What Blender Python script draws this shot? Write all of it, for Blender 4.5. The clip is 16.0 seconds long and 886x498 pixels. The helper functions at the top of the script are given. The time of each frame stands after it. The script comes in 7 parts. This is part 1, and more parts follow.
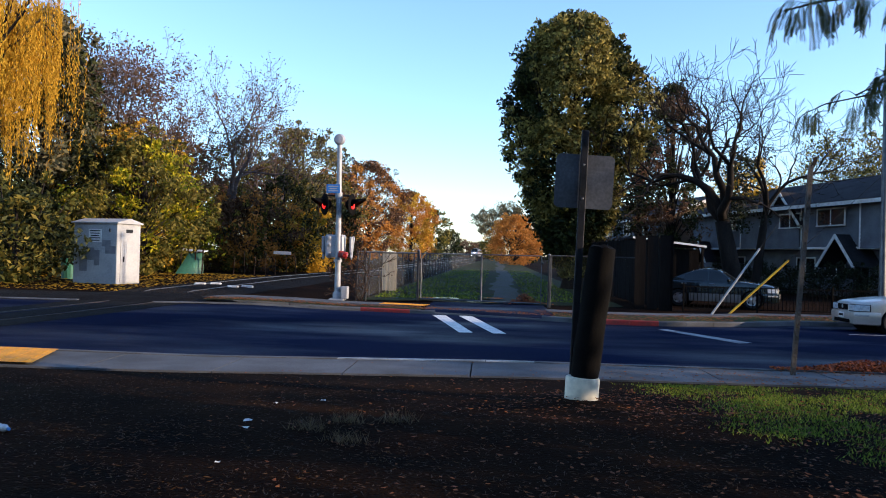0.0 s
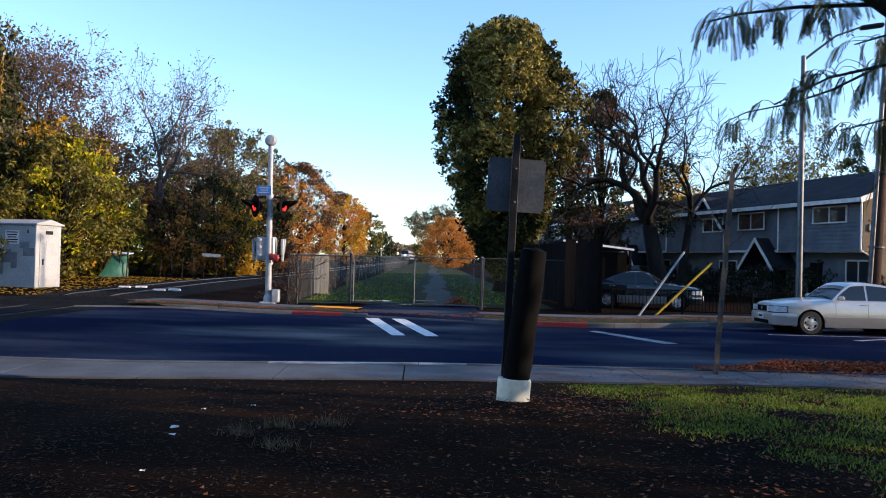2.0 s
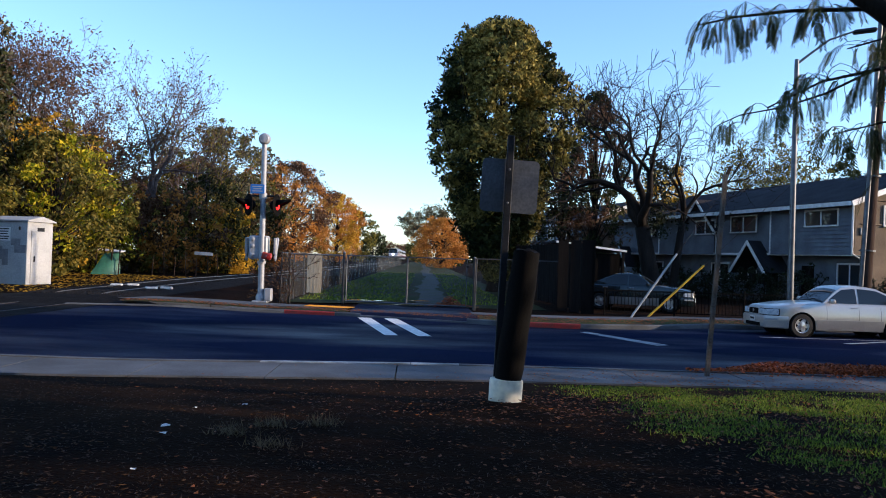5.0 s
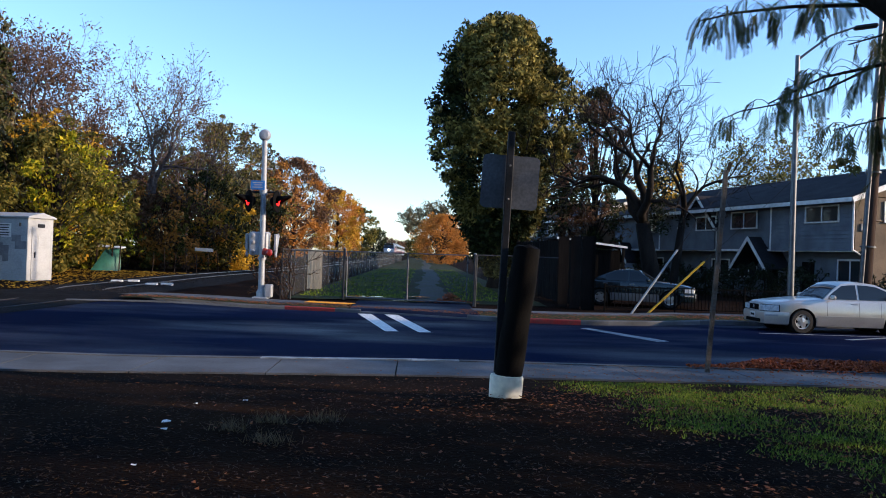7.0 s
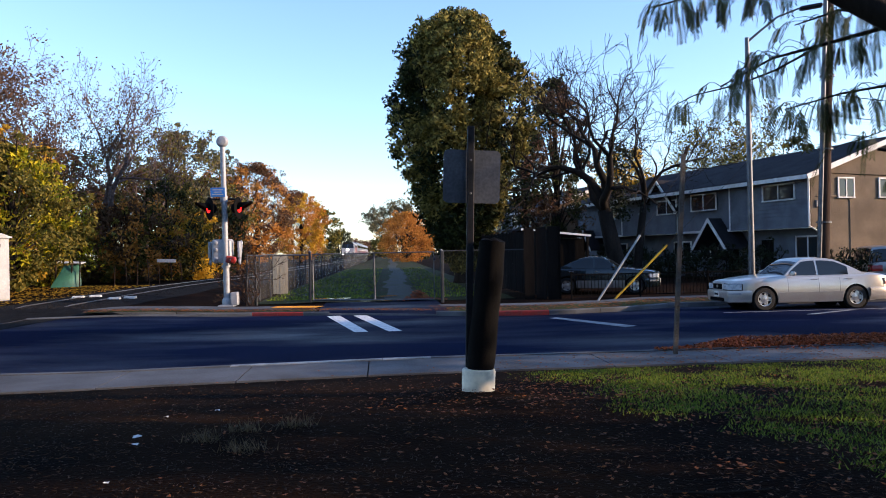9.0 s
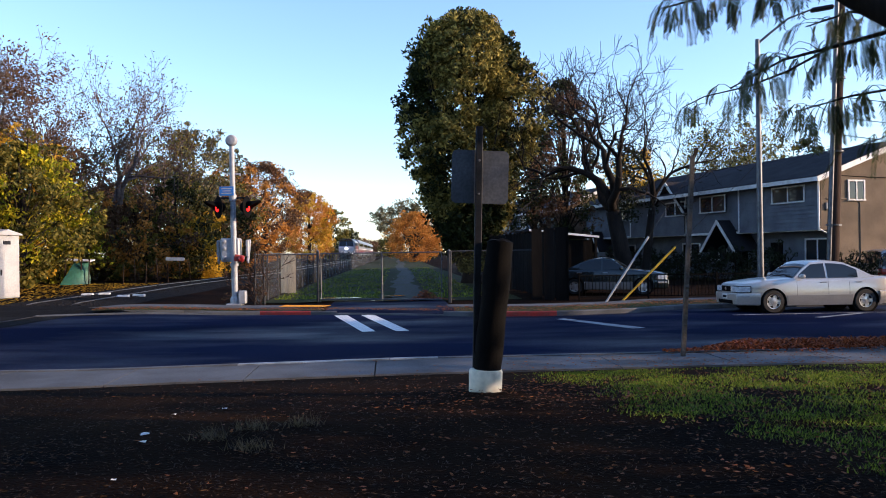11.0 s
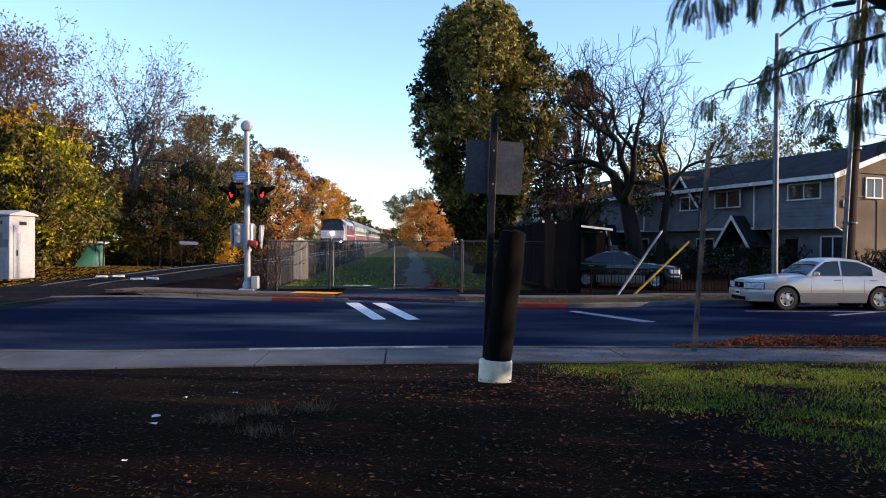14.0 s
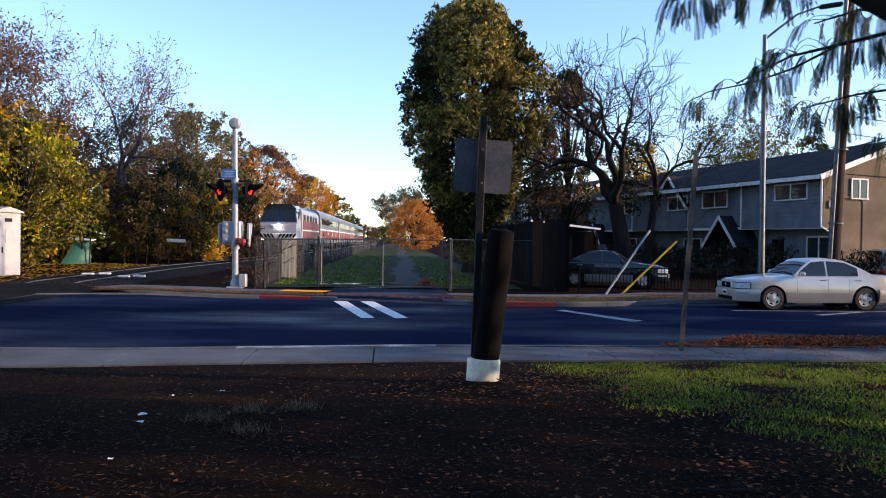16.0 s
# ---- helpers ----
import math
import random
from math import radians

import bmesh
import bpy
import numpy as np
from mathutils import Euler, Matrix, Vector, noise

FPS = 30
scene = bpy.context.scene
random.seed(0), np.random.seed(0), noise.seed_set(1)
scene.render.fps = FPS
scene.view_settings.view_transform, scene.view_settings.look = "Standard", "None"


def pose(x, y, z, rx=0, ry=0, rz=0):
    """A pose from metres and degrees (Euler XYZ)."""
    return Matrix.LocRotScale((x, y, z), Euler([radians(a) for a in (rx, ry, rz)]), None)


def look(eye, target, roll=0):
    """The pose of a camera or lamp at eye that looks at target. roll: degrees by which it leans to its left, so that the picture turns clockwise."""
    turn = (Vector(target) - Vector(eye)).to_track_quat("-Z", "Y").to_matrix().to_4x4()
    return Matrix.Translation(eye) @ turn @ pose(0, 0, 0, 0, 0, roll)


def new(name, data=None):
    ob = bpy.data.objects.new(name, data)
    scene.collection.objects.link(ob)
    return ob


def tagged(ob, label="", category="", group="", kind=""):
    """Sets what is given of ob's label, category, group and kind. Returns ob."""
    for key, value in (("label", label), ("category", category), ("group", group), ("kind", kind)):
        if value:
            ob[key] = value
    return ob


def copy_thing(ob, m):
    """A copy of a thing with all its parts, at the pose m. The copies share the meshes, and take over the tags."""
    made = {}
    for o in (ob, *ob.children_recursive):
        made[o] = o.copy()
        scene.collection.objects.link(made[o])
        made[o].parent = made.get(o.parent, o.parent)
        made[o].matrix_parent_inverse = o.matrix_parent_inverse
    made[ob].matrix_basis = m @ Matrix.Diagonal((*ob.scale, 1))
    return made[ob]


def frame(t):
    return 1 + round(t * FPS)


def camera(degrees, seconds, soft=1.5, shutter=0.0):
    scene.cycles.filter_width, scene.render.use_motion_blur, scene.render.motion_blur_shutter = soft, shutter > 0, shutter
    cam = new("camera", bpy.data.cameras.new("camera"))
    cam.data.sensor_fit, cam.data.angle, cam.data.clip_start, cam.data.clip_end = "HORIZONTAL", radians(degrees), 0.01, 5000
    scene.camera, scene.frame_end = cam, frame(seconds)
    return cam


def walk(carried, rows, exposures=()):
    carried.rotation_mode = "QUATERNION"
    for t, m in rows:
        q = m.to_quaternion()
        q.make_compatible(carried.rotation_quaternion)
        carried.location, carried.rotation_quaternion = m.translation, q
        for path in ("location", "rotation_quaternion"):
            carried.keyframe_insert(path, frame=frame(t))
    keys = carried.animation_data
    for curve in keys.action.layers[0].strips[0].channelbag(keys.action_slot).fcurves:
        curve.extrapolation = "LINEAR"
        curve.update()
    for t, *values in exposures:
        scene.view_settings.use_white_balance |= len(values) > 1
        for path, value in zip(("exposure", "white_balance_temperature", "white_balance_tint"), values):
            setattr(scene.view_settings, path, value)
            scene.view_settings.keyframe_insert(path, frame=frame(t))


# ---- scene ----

def aim(yaw, pitch, roll):
    """The camera's pose: it stands still and turns by hand."""
    y, p = radians(yaw), radians(pitch)
    ahead = Vector((-math.sin(y) * math.cos(p), math.cos(y) * math.cos(p), math.sin(p)))
    return look((0, 0, 1.87), Vector((0, 0, 1.87)) + ahead, roll)


cam = camera(58.0, 16.0, soft=1.0)
walk(cam, [(t, aim(*turn)) for t, *turn in (
    (0.0, 3.27, 0.35, 1.46),
    (0.5, 1.88, -1.19, 1.49),
    (1.0, 0.17, 0.43, 2.02),
    (1.5, -0.40, 0.11, 2.00),
    (2.0, -1.53, 0.67, 1.52),
    (2.5, -1.71, 1.30, 1.80),
    (3.0, -1.99, 1.19, 1.55),
    (3.5, -2.13, 1.40, 1.83),
    (4.0, -2.00, 1.27, 1.90),
    (6.5, -2.08, 0.09, 2.04),
    (7.0, -2.00, 0.42, 1.96),
    (7.2, 0.19, -0.72, -1.14),
    (7.3, 3.51, 0.09, -1.28),
    (7.4, 3.93, -2.58, -0.25),
    (7.5, 4.02, -5.03, -0.35),
    (7.7, 3.63, -4.78, -0.59),
    (8.0, -1.29, -2.6, -1.04),
    (8.5, -5.26, -0.03, -1.44),
    (9.0, -4.47, 0.21, -1.16),
    (9.2, -4.51, 0.08, -0.88),
    (11.3, -3.89, 0.24, -0.77),
    (11.5, -4.21, 0.08, -0.67),
    (12.0, -3.94, -0.01, -0.57),
    (12.2, -1.79, -1.97, -1.60),
    (12.4, 0.92, -2.74, -2.29),
    (12.5, 1.46, -3.01, -2.28),
    (12.7, 2.08, -3.25, -1.76),
    (13.0, -0.57, -1.93, -0.39),
    (13.5, -2.19, -0.54, -0.28),
    (14.0, -3.02, -0.51, 0.44),
    (14.5, -2.80, -0.52, 0.84),
    (15.0, -3.32, -0.95, 0.82),
    (15.3, -5.13, -0.40, 0.04),
    (15.5, -6.52, -0.10, 0.42),
    (16.0, -3.84, -0.60, 0.70),
)], exposures=((0.0, 1.3, 5950, 15), (2.0, 1.3, 5950, 15), (2.7, 1.16, 5750, 14), (6.8, 1.14, 5750, 14), (7.5, 1.12, 5850, 15), (7.9, 1.36, 6200, 20), (8.5, 1.32, 6200, 20), (16.0, 1.3, 6200, 20)))

# ---------------------------------------------------------------- light
SUN_AZ, SUN_EL = 102.0, 14.0      # degrees clockwise from +y, degrees above the horizon
world = bpy.data.worlds.new("sky")
scene.world = world
world.use_nodes = True
wn = world.node_tree.nodes
sky = wn.new("ShaderNodeTexSky")
sky.sky_type, sky.sun_disc = "NISHITA", False
sky.sun_elevation, sky.sun_rotation = radians(SUN_EL), radians(SUN_AZ)
sky.air_density, sky.dust_density, sky.ozone_density = 1.0, 0.25, 3.0
wn["Background"].inputs["Strength"].default_value = 0.15
world.node_tree.links.new(sky.outputs[0], wn["Background"].inputs["Color"])
sun = new("sun", bpy.data.lights.new("sun", "SUN"))
sun.data.energy, sun.data.angle, sun.data.color = 3.3, radians(0.6), (1.0, 0.74, 0.46)
toward = Vector((math.sin(radians(SUN_AZ)) * math.cos(radians(SUN_EL)), math.cos(radians(SUN_AZ)) * math.cos(radians(SUN_EL)), math.sin(radians(SUN_EL))))
sun.matrix_world = look(toward * 100, (0, 0, 0))


# ---------------------------------------------------------------- materials
def material(name, base, second=None, rough=0.8, metal=0.0, scale=3.0, fine=40.0, bump=0.15, island=0.0, emit=0.0, coat=0.0, translucent=0.0, stretch=(1, 1, 1), spread=(0.35, 0.65), objrand=0.0, spec=0.35):
    """A surface of two colours mixed by noise at two sizes, with fine relief."""
    m = bpy.data.materials.new(name)
    m.use_nodes = True
    n, l = m.node_tree.nodes, m.node_tree.links
    b = n["Principled BSDF"]
    second = second or tuple(c * 0.75 for c in base)
    tc = n.new("ShaderNodeTexCoord")
    mp = n.new("ShaderNodeMapping")
    mp.inputs["Scale"].default_value = stretch
    l.new(tc.outputs["Object"], mp.inputs[0])
    big = n.new("ShaderNodeTexNoise")
    big.inputs["Scale"].default_value, big.inputs["Detail"].default_value = scale, 5.0
    l.new(mp.outputs[0], big.inputs["Vector"])
    small = n.new("ShaderNodeTexNoise")
    small.inputs["Scale"].default_value, small.inputs["Detail"].default_value = fine, 4.0
    l.new(mp.outputs[0], small.inputs["Vector"])
    ramp = n.new("ShaderNodeMapRange")
    ramp.inputs["From Min"].default_value, ramp.inputs["From Max"].default_value = spread
    l.new(big.outputs[0], ramp.inputs[0])
    mix = n.new("ShaderNodeMix")
    mix.data_type = "RGBA"
    mix.inputs[6].default_value, mix.inputs[7].default_value = (*base, 1), (*second, 1)
    l.new(ramp.outputs[0], mix.inputs[0])
    grain = n.new("ShaderNodeMapRange")
    grain.inputs["From Min"].default_value, grain.inputs["From Max"].default_value = 0.3, 0.7
    grain.inputs["To Min"].default_value, grain.inputs["To Max"].default_value = 0.78, 1.2
    l.new(small.outputs[0], grain.inputs[0])
    value = grain.outputs[0]
    if island or objrand:
        src = n.new("ShaderNodeNewGeometry").outputs["Random Per Island"] if island else n.new("ShaderNodeObjectInfo").outputs["Random"]
        rr = n.new("ShaderNodeMapRange")
        k = island or objrand
        rr.inputs["To Min"].default_value, rr.inputs["To Max"].default_value = 1 - k, 1 + k
        l.new(src, rr.inputs[0])
        mul = n.new("ShaderNodeMath")
        mul.operation = "MULTIPLY"
        l.new(value, mul.inputs[0]), l.new(rr.outputs[0], mul.inputs[1])
        value = mul.outputs[0]
    if island:
        # leaves and grains also differ in hue
        l.new(n["Geometry"].outputs["Random Per Island"], mix.inputs[0])
    hue = n.new("ShaderNodeVectorMath")
    hue.operation = "SCALE"
    l.new(mix.outputs[2], hue.inputs[0]), l.new(value, hue.inputs["Scale"])
    l.new(hue.outputs[0], b.inputs["Base Color"])
    b.inputs["Roughness"].default_value, b.inputs["Metallic"].default_value = rough, metal
    b.inputs["Coat Weight"].default_value = coat
    b.inputs["Specular IOR Level"].default_value = spec
    if bump:
        bp = n.new("ShaderNodeBump")
        bp.inputs["Strength"].default_value, bp.inputs["Distance"].default_value = bump, 0.02
        l.new(small.outputs[0], bp.inputs["Height"])
        l.new(bp.outputs[0], b.inputs["Normal"])
    if emit:
        l.new(hue.outputs[0], b.inputs["Emission Color"])
        b.inputs["Emission Strength"].default_value = emit
    if translucent:
        tr = n.new("ShaderNodeBsdfTranslucent")
        l.new(hue.outputs[0], tr.inputs["Color"])
        ms = n.new("ShaderNodeMixShader")
        ms.inputs[0].default_value = translucent
        l.new(b.outputs[0], ms.inputs[1]), l.new(tr.outputs[0], ms.inputs[2])
        l.new(ms.outputs[0], n["Material Output"].inputs["Surface"])
    return m


def leafmat(name, a, b, translucent=0.35):
    return material(name, a, b, rough=0.6, scale=1.0, fine=5.0, bump=0.0, island=0.4, translucent=translucent, spec=0.12)


M = {
    "soil": material("soil", (0.0185, 0.0090, 0.0046), (0.0038, 0.0025, 0.0024), rough=0.95, scale=0.55, fine=28, bump=1.0, spec=0.02),
    "bark_pale": material("bark_pale", (0.13, 0.095, 0.085), (0.07, 0.052, 0.048), rough=0.9, scale=6, fine=60, bump=0.3),
    "concrete": material("concrete", (0.105, 0.113, 0.126), (0.062, 0.066, 0.072), rough=0.85, spec=0.2, scale=1.2, fine=60, bump=0.15),
    "red_kerb": material("red_kerb", (0.42, 0.03, 0.02), (0.24, 0.04, 0.03), rough=0.7, scale=5, bump=0.2),
    "yellow_paint": material("yellow_paint", (0.78, 0.33, 0.012), (0.6, 0.25, 0.02), rough=0.7, scale=4, bump=0.2),
    "white_paint": material("white_paint", (0.72, 0.72, 0.70), (0.5, 0.5, 0.5), rough=0.6, scale=6, fine=80, bump=0.1),
    "worn_paint": material("worn_paint", (0.34, 0.35, 0.36), (0.07, 0.075, 0.085), rough=0.7, scale=2.5, fine=60, bump=0.1, spread=(0.4, 0.75)),
    "bark": material("bark", (0.026, 0.020, 0.016), (0.010, 0.008, 0.007), rough=0.95, spec=0.15, scale=2, fine=22, bump=0.8, stretch=(1, 1, 0.3)),
    "pale_bark": material("pale_bark", (0.12, 0.09, 0.072), (0.06, 0.045, 0.038), rough=0.95, spec=0.15, scale=2, fine=20, bump=0.6, stretch=(1, 1, 0.3)),
    "leaf_dark": leafmat("leaf_dark", (0.012, 0.020, 0.008), (0.05, 0.052, 0.014), 0.15),
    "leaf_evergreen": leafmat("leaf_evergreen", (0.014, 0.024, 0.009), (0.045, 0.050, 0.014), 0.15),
    # paler copy of the evergreen leaf: sunlight put into the colour, scattered by noise
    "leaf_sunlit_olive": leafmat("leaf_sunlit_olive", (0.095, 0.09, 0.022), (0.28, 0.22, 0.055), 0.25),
    "leaf_olive": leafmat("leaf_olive", (0.05, 0.065, 0.012), (0.20, 0.15, 0.03), 0.3),
    "leaf_yellowgreen": leafmat("leaf_yellowgreen", (0.17, 0.24, 0.012), (0.52, 0.40, 0.02), 0.4),
    "leaf_gold": leafmat("leaf_gold", (0.66, 0.38, 0.025), (0.42, 0.25, 0.025), 0.4),
    "leaf_orange": leafmat("leaf_orange", (0.58, 0.25, 0.04), (0.36, 0.15, 0.035), 0.4),
    "leaf_rust": leafmat("leaf_rust", (0.15, 0.07, 0.04), (0.09, 0.06, 0.03), 0.3),
    "leaf_grey": leafmat("leaf_grey", (0.09, 0.10, 0.06), (0.15, 0.12, 0.06), 0.3),
    "leaf_near": leafmat("leaf_near", (0.02, 0.035, 0.012), (0.05, 0.06, 0.02), 0.3),
    "grass": leafmat("grass", (0.06, 0.14, 0.010), (0.21, 0.24, 0.028), 0.35),
    "dry_grass": leafmat("dry_grass", (0.16, 0.12, 0.06), (0.09, 0.065, 0.035), 0.2),
    "litter": leafmat("litter", (0.30, 0.10, 0.025), (0.08, 0.03, 0.013), 0.1),
    "ballast": material("ballast", (0.0085, 0.008, 0.0088), (0.003, 0.003, 0.0036), rough=0.95, spec=0.1, scale=3, fine=25, bump=1.0),
    "verge": material("verge", (0.045, 0.058, 0.015), (0.035, 0.026, 0.015), rough=0.95, spec=0.1, scale=0.8, fine=25, bump=0.9),
    "kerb_glint": material("kerb_glint", (0.33, 0.36, 0.4), (0.10, 0.11, 0.12), rough=0.5, spec=0.4, scale=1.6, fine=40, bump=0.2, spread=(0.42, 0.6)),
    "galv_dark": material("galv_dark", (0.055, 0.058, 0.062), (0.035, 0.036, 0.04), rough=0.6, metal=0.3, scale=6, bump=0.05),
    "galv": material("galv", (0.13, 0.137, 0.15), (0.085, 0.09, 0.1), rough=0.45, metal=0.6, scale=6, bump=0.05),
    "dark_steel": material("dark_steel", (0.022, 0.024, 0.03), (0.015, 0.016, 0.018), rough=0.6, spec=0.2, metal=0.4, scale=6, bump=0.05),
    "black": material("black", (0.0035, 0.0035, 0.004), (0.006, 0.0055, 0.005), rough=0.8, spec=0.05, scale=5, bump=0.2),
    "rust": material("rust", (0.034, 0.021, 0.016), (0.016, 0.011, 0.009), rough=0.8, metal=0.3, scale=5, bump=0.3),
    "rail_dull": material("rail_dull", (0.05, 0.045, 0.042), (0.03, 0.027, 0.026), rough=0.55, metal=0.5, scale=5, bump=0.1),
    "railtop": material("railtop", (0.2, 0.195, 0.2), rough=0.35, metal=0.8, scale=5, bump=0.05),
    "tie": material("tie", (0.028, 0.020, 0.016), (0.014, 0.011, 0.010), rough=0.95, scale=3, bump=0.6),
    "dark_wood": material("dark_wood", (0.0105, 0.0088, 0.008), (0.005, 0.0045, 0.0045), rough=0.9, spec=0.05, scale=2, fine=18, bump=0.4, stretch=(1, 1, 0.15), objrand=0.35),
    "pole_wood": material("pole_wood", (0.05, 0.03, 0.022), (0.025, 0.016, 0.013), rough=0.9, spec=0.15, scale=2, fine=18, bump=0.5, stretch=(1, 1, 0.15)),
}


def asphalt():
    """Damp dark asphalt: wet patches are smoother and shinier than the dry lanes."""
    # the blue in both base colours stands in for reflected sky
    m = material("asphalt", (0.0066, 0.0118, 0.037), (0.0028, 0.0057, 0.0205), rough=0.6, spec=0.05, scale=0.35, fine=90, bump=0.2, stretch=(0.35, 1, 1))
    n, l = m.node_tree.nodes, m.node_tree.links
    wet = n.new("ShaderNodeTexNoise")
    wet.inputs["Scale"].default_value, wet.inputs["Detail"].default_value = 0.3, 7.0
    mp = n.new("ShaderNodeMapping")
    mp.inputs["Scale"].default_value = (0.5, 1.2, 1)
    tc = n["Texture Coordinate"]
    l.new(tc.outputs["Object"], mp.inputs[0]), l.new(mp.outputs[0], wet.inputs["Vector"])
    for lo, hi, socket in ((0.8, 0.48, "Roughness"), (0.01, 0.11, "Specular IOR Level")):
        r = n.new("ShaderNodeMapRange")
        r.inputs["From Min"].default_value, r.inputs["From Max"].default_value = 0.44, 0.66
        r.inputs["To Min"].default_value, r.inputs["To Max"].default_value = lo, hi
        l.new(wet.outputs[0], r.inputs[0])
        l.new(r.outputs[0], n["Principled BSDF"].inputs[socket])
    return m


M["asphalt"] = asphalt()


# ---------------------------------------------------------------- mesh tools
class Form:
    """Collects faces of one mesh."""

    def __init__(self):
        self.v, self.f = [], []

    def add(self, verts, faces):
        k = len(self.v)
        self.v += [tuple(p) for p in verts]
        self.f += [tuple(i + k for i in f) for f in faces]
        return self

    def box(self, sx, sy, sz, m=None, chamfer=0.0):
        """A box centred at m's place, its upright edges and top cut by the chamfer."""
        m = m or Matrix()
        x, y, z, c = sx / 2, sy / 2, sz / 2, chamfer
        if not c:
            p = [(-x, -y, -z), (x, -y, -z), (x, y, -z), (-x, y, -z), (-x, -y, z), (x, -y, z), (x, y, z), (-x, y, z)]
            f = [(3, 2, 1, 0), (4, 5, 6, 7), (0, 1, 5, 4), (1, 2, 6, 5), (2, 3, 7, 6), (3, 0, 4, 7)]
        else:
            def ring(k, h):
                a, b = x - k, y - k
                return [(-a + c, -b, h), (a - c, -b, h), (a, -b + c, h), (a, b - c, h), (a - c, b, h), (-a + c, b, h), (-a, b - c, h), (-a, -b + c, h)]
            p = ring(c * 0.7, -z) + ring(0, -z + c) + ring(0, z - c) + ring(c * 0.7, z)
            f = [tuple(range(7, -1, -1)), tuple(range(24, 32))]
            for r in range(3):
                for i in range(8):
                    j = (i + 1) % 8
                    f.append((r * 8 + i, r * 8 + j, r * 8 + 8 + j, r * 8 + 8 + i))
        return self.add([m @ Vector(q) for q in p], f)

    def tube(self, pts, radii, n=8, caps=True):
        """A round bar through the points."""
        pts = [Vector(p) for p in pts]
        if not isinstance(radii, (list, tuple)):
            radii = [radii] * len(pts)
        k, side = len(self.v), None
        for i, p in enumerate(pts):
            d = (pts[min(i + 1, len(pts) - 1)] - pts[max(i - 1, 0)]).normalized()
            if side is None:
                side = d.orthogonal().normalized()
            side = (side - d * side.dot(d)).normalized() if (side - d * side.dot(d)).length > 1e-4 else d.orthogonal().normalized()
            up = d.cross(side)
            for j in range(n):
                a = 2 * math.pi * j / n
                q = p + (side * math.cos(a) + up * math.sin(a)) * radii[i]
                self.v.append((q.x, q.y, q.z))
        for i in range(len(pts) - 1):
            for j in range(n):
                a, b = k + i * n + j, k + i * n + (j + 1) % n
                self.f.append((a, b, b + n, a + n))
        if caps:
            self.f.append(tuple(range(k + n - 1, k - 1, -1)))
            e = k + (len(pts) - 1) * n
            self.f.append(tuple(range(e, e + n)))
        return self

    def lathe(self, profile, m=None, n=20, caps=True):
        """Turns (radius, height) pairs round z."""
        m = m or Matrix()
        k = len(self.v)
        for r, h in profile:
            for j in range(n):
                a = 2 * math.pi * j / n
                self.v.append(tuple(m @ Vector((r * math.cos(a), r * math.sin(a), h))))
        for i in range(len(profile) - 1):
            for j in range(n):
                a, b = k + i * n + j, k + i * n + (j + 1) % n
                self.f.append((a, b, b + n, a + n))
        if not caps:
            return self
        self.f.append(tuple(range(k + n - 1, k - 1, -1)))
        e = k + (len(profile) - 1) * n
        self.f.append(tuple(range(e, e + n)))
        return self

    def prism(self, outline, lo, hi, m=None):
        """An outline in x, z pushed from y = lo to y = hi."""
        m = m or Matrix()
        n = len(outline)
        p = [m @ Vector((x, lo, z)) for x, z in outline] + [m @ Vector((x, hi, z)) for x, z in outline]
        f = [tuple(range(n)), tuple(range(2 * n - 1, n - 1, -1))]
        f += [(i, i + n, (i + 1) % n + n, (i + 1) % n) for i in range(n)]
        return self.add(p, f)

    def grid(self, rows):
        """A sheet through rows of points."""
        k, w = len(self.v), len(rows[0])
        for r in rows:
            self.v += [tuple(p) for p in r]
        for i in range(len(rows) - 1):
            for j in range(w - 1):
                a = k + i * w + j
                self.f.append((a, a + 1, a + w + 1, a + w))
        return self

    def mesh(self, name, mat, smooth=False):
        me = bpy.data.meshes.new(name)
        me.from_pydata(self.v, [], self.f)
        me.validate()
        if mat:
            me.materials.append(mat)
        if smooth:
            me.polygons.foreach_set("use_smooth", [True] * len(me.polygons))
        me.update()
        return me


def part(name, form, mat, parent=None, label="", smooth=False, fix=True):
    """Links a form as one mesh object under a thing or a part."""
    ob = new(name, form.mesh(name, mat, smooth))
    if fix and smooth:
        smooth_by_angle(ob.data)
    if parent:
        ob.parent = parent
    if label:
        tagged(ob, label)
    return ob


def smooth_by_angle(me, angle=40):
    bm = bmesh.new()
    bm.from_mesh(me)
    bmesh.ops.recalc_face_normals(bm, faces=bm.faces)
    for e in bm.edges:
        e.smooth = len(e.link_faces) == 2 and e.calc_face_angle(0) < radians(angle)
    bm.to_mesh(me)
    bm.free()


def thing(name, label, category, m=None, group=""):
    ob = new(name)
    ob.empty_display_size = 0.3
    if m:
        ob.matrix_basis = m
    return tagged(ob, label, category, group)


def ease(a, b, x):
    t = min(1, max(0, (x - a) / (b - a)))
    return t * t * (3 - 2 * t)


# ---------------------------------------------------------------- the lie of the land
NEAR = ((-60, 11.2), (-12, 12.1), (-6.9, 12.5), (-3.6, 12.85), (0.3, 13.3), (5.0, 13.3), (80, 13.3))      # near kerb
INNER = ((-60, 9.6), (-12, 10.2), (-6, 10.85), (-3.1, 11.25), (0.3, 11.6), (5.3, 11.7), (80, 11.7))         # back of the near pavement
FAR = ((-60, 24.0), (-10.5, 24.3), (-7.0, 24.9), (-4.0, 25.1), (-1.0, 24.5), (2.6, 22.9), (4.6, 22.6), (7.2, 23.2), (9.2, 24.4), (80, 24.6))  # far kerb


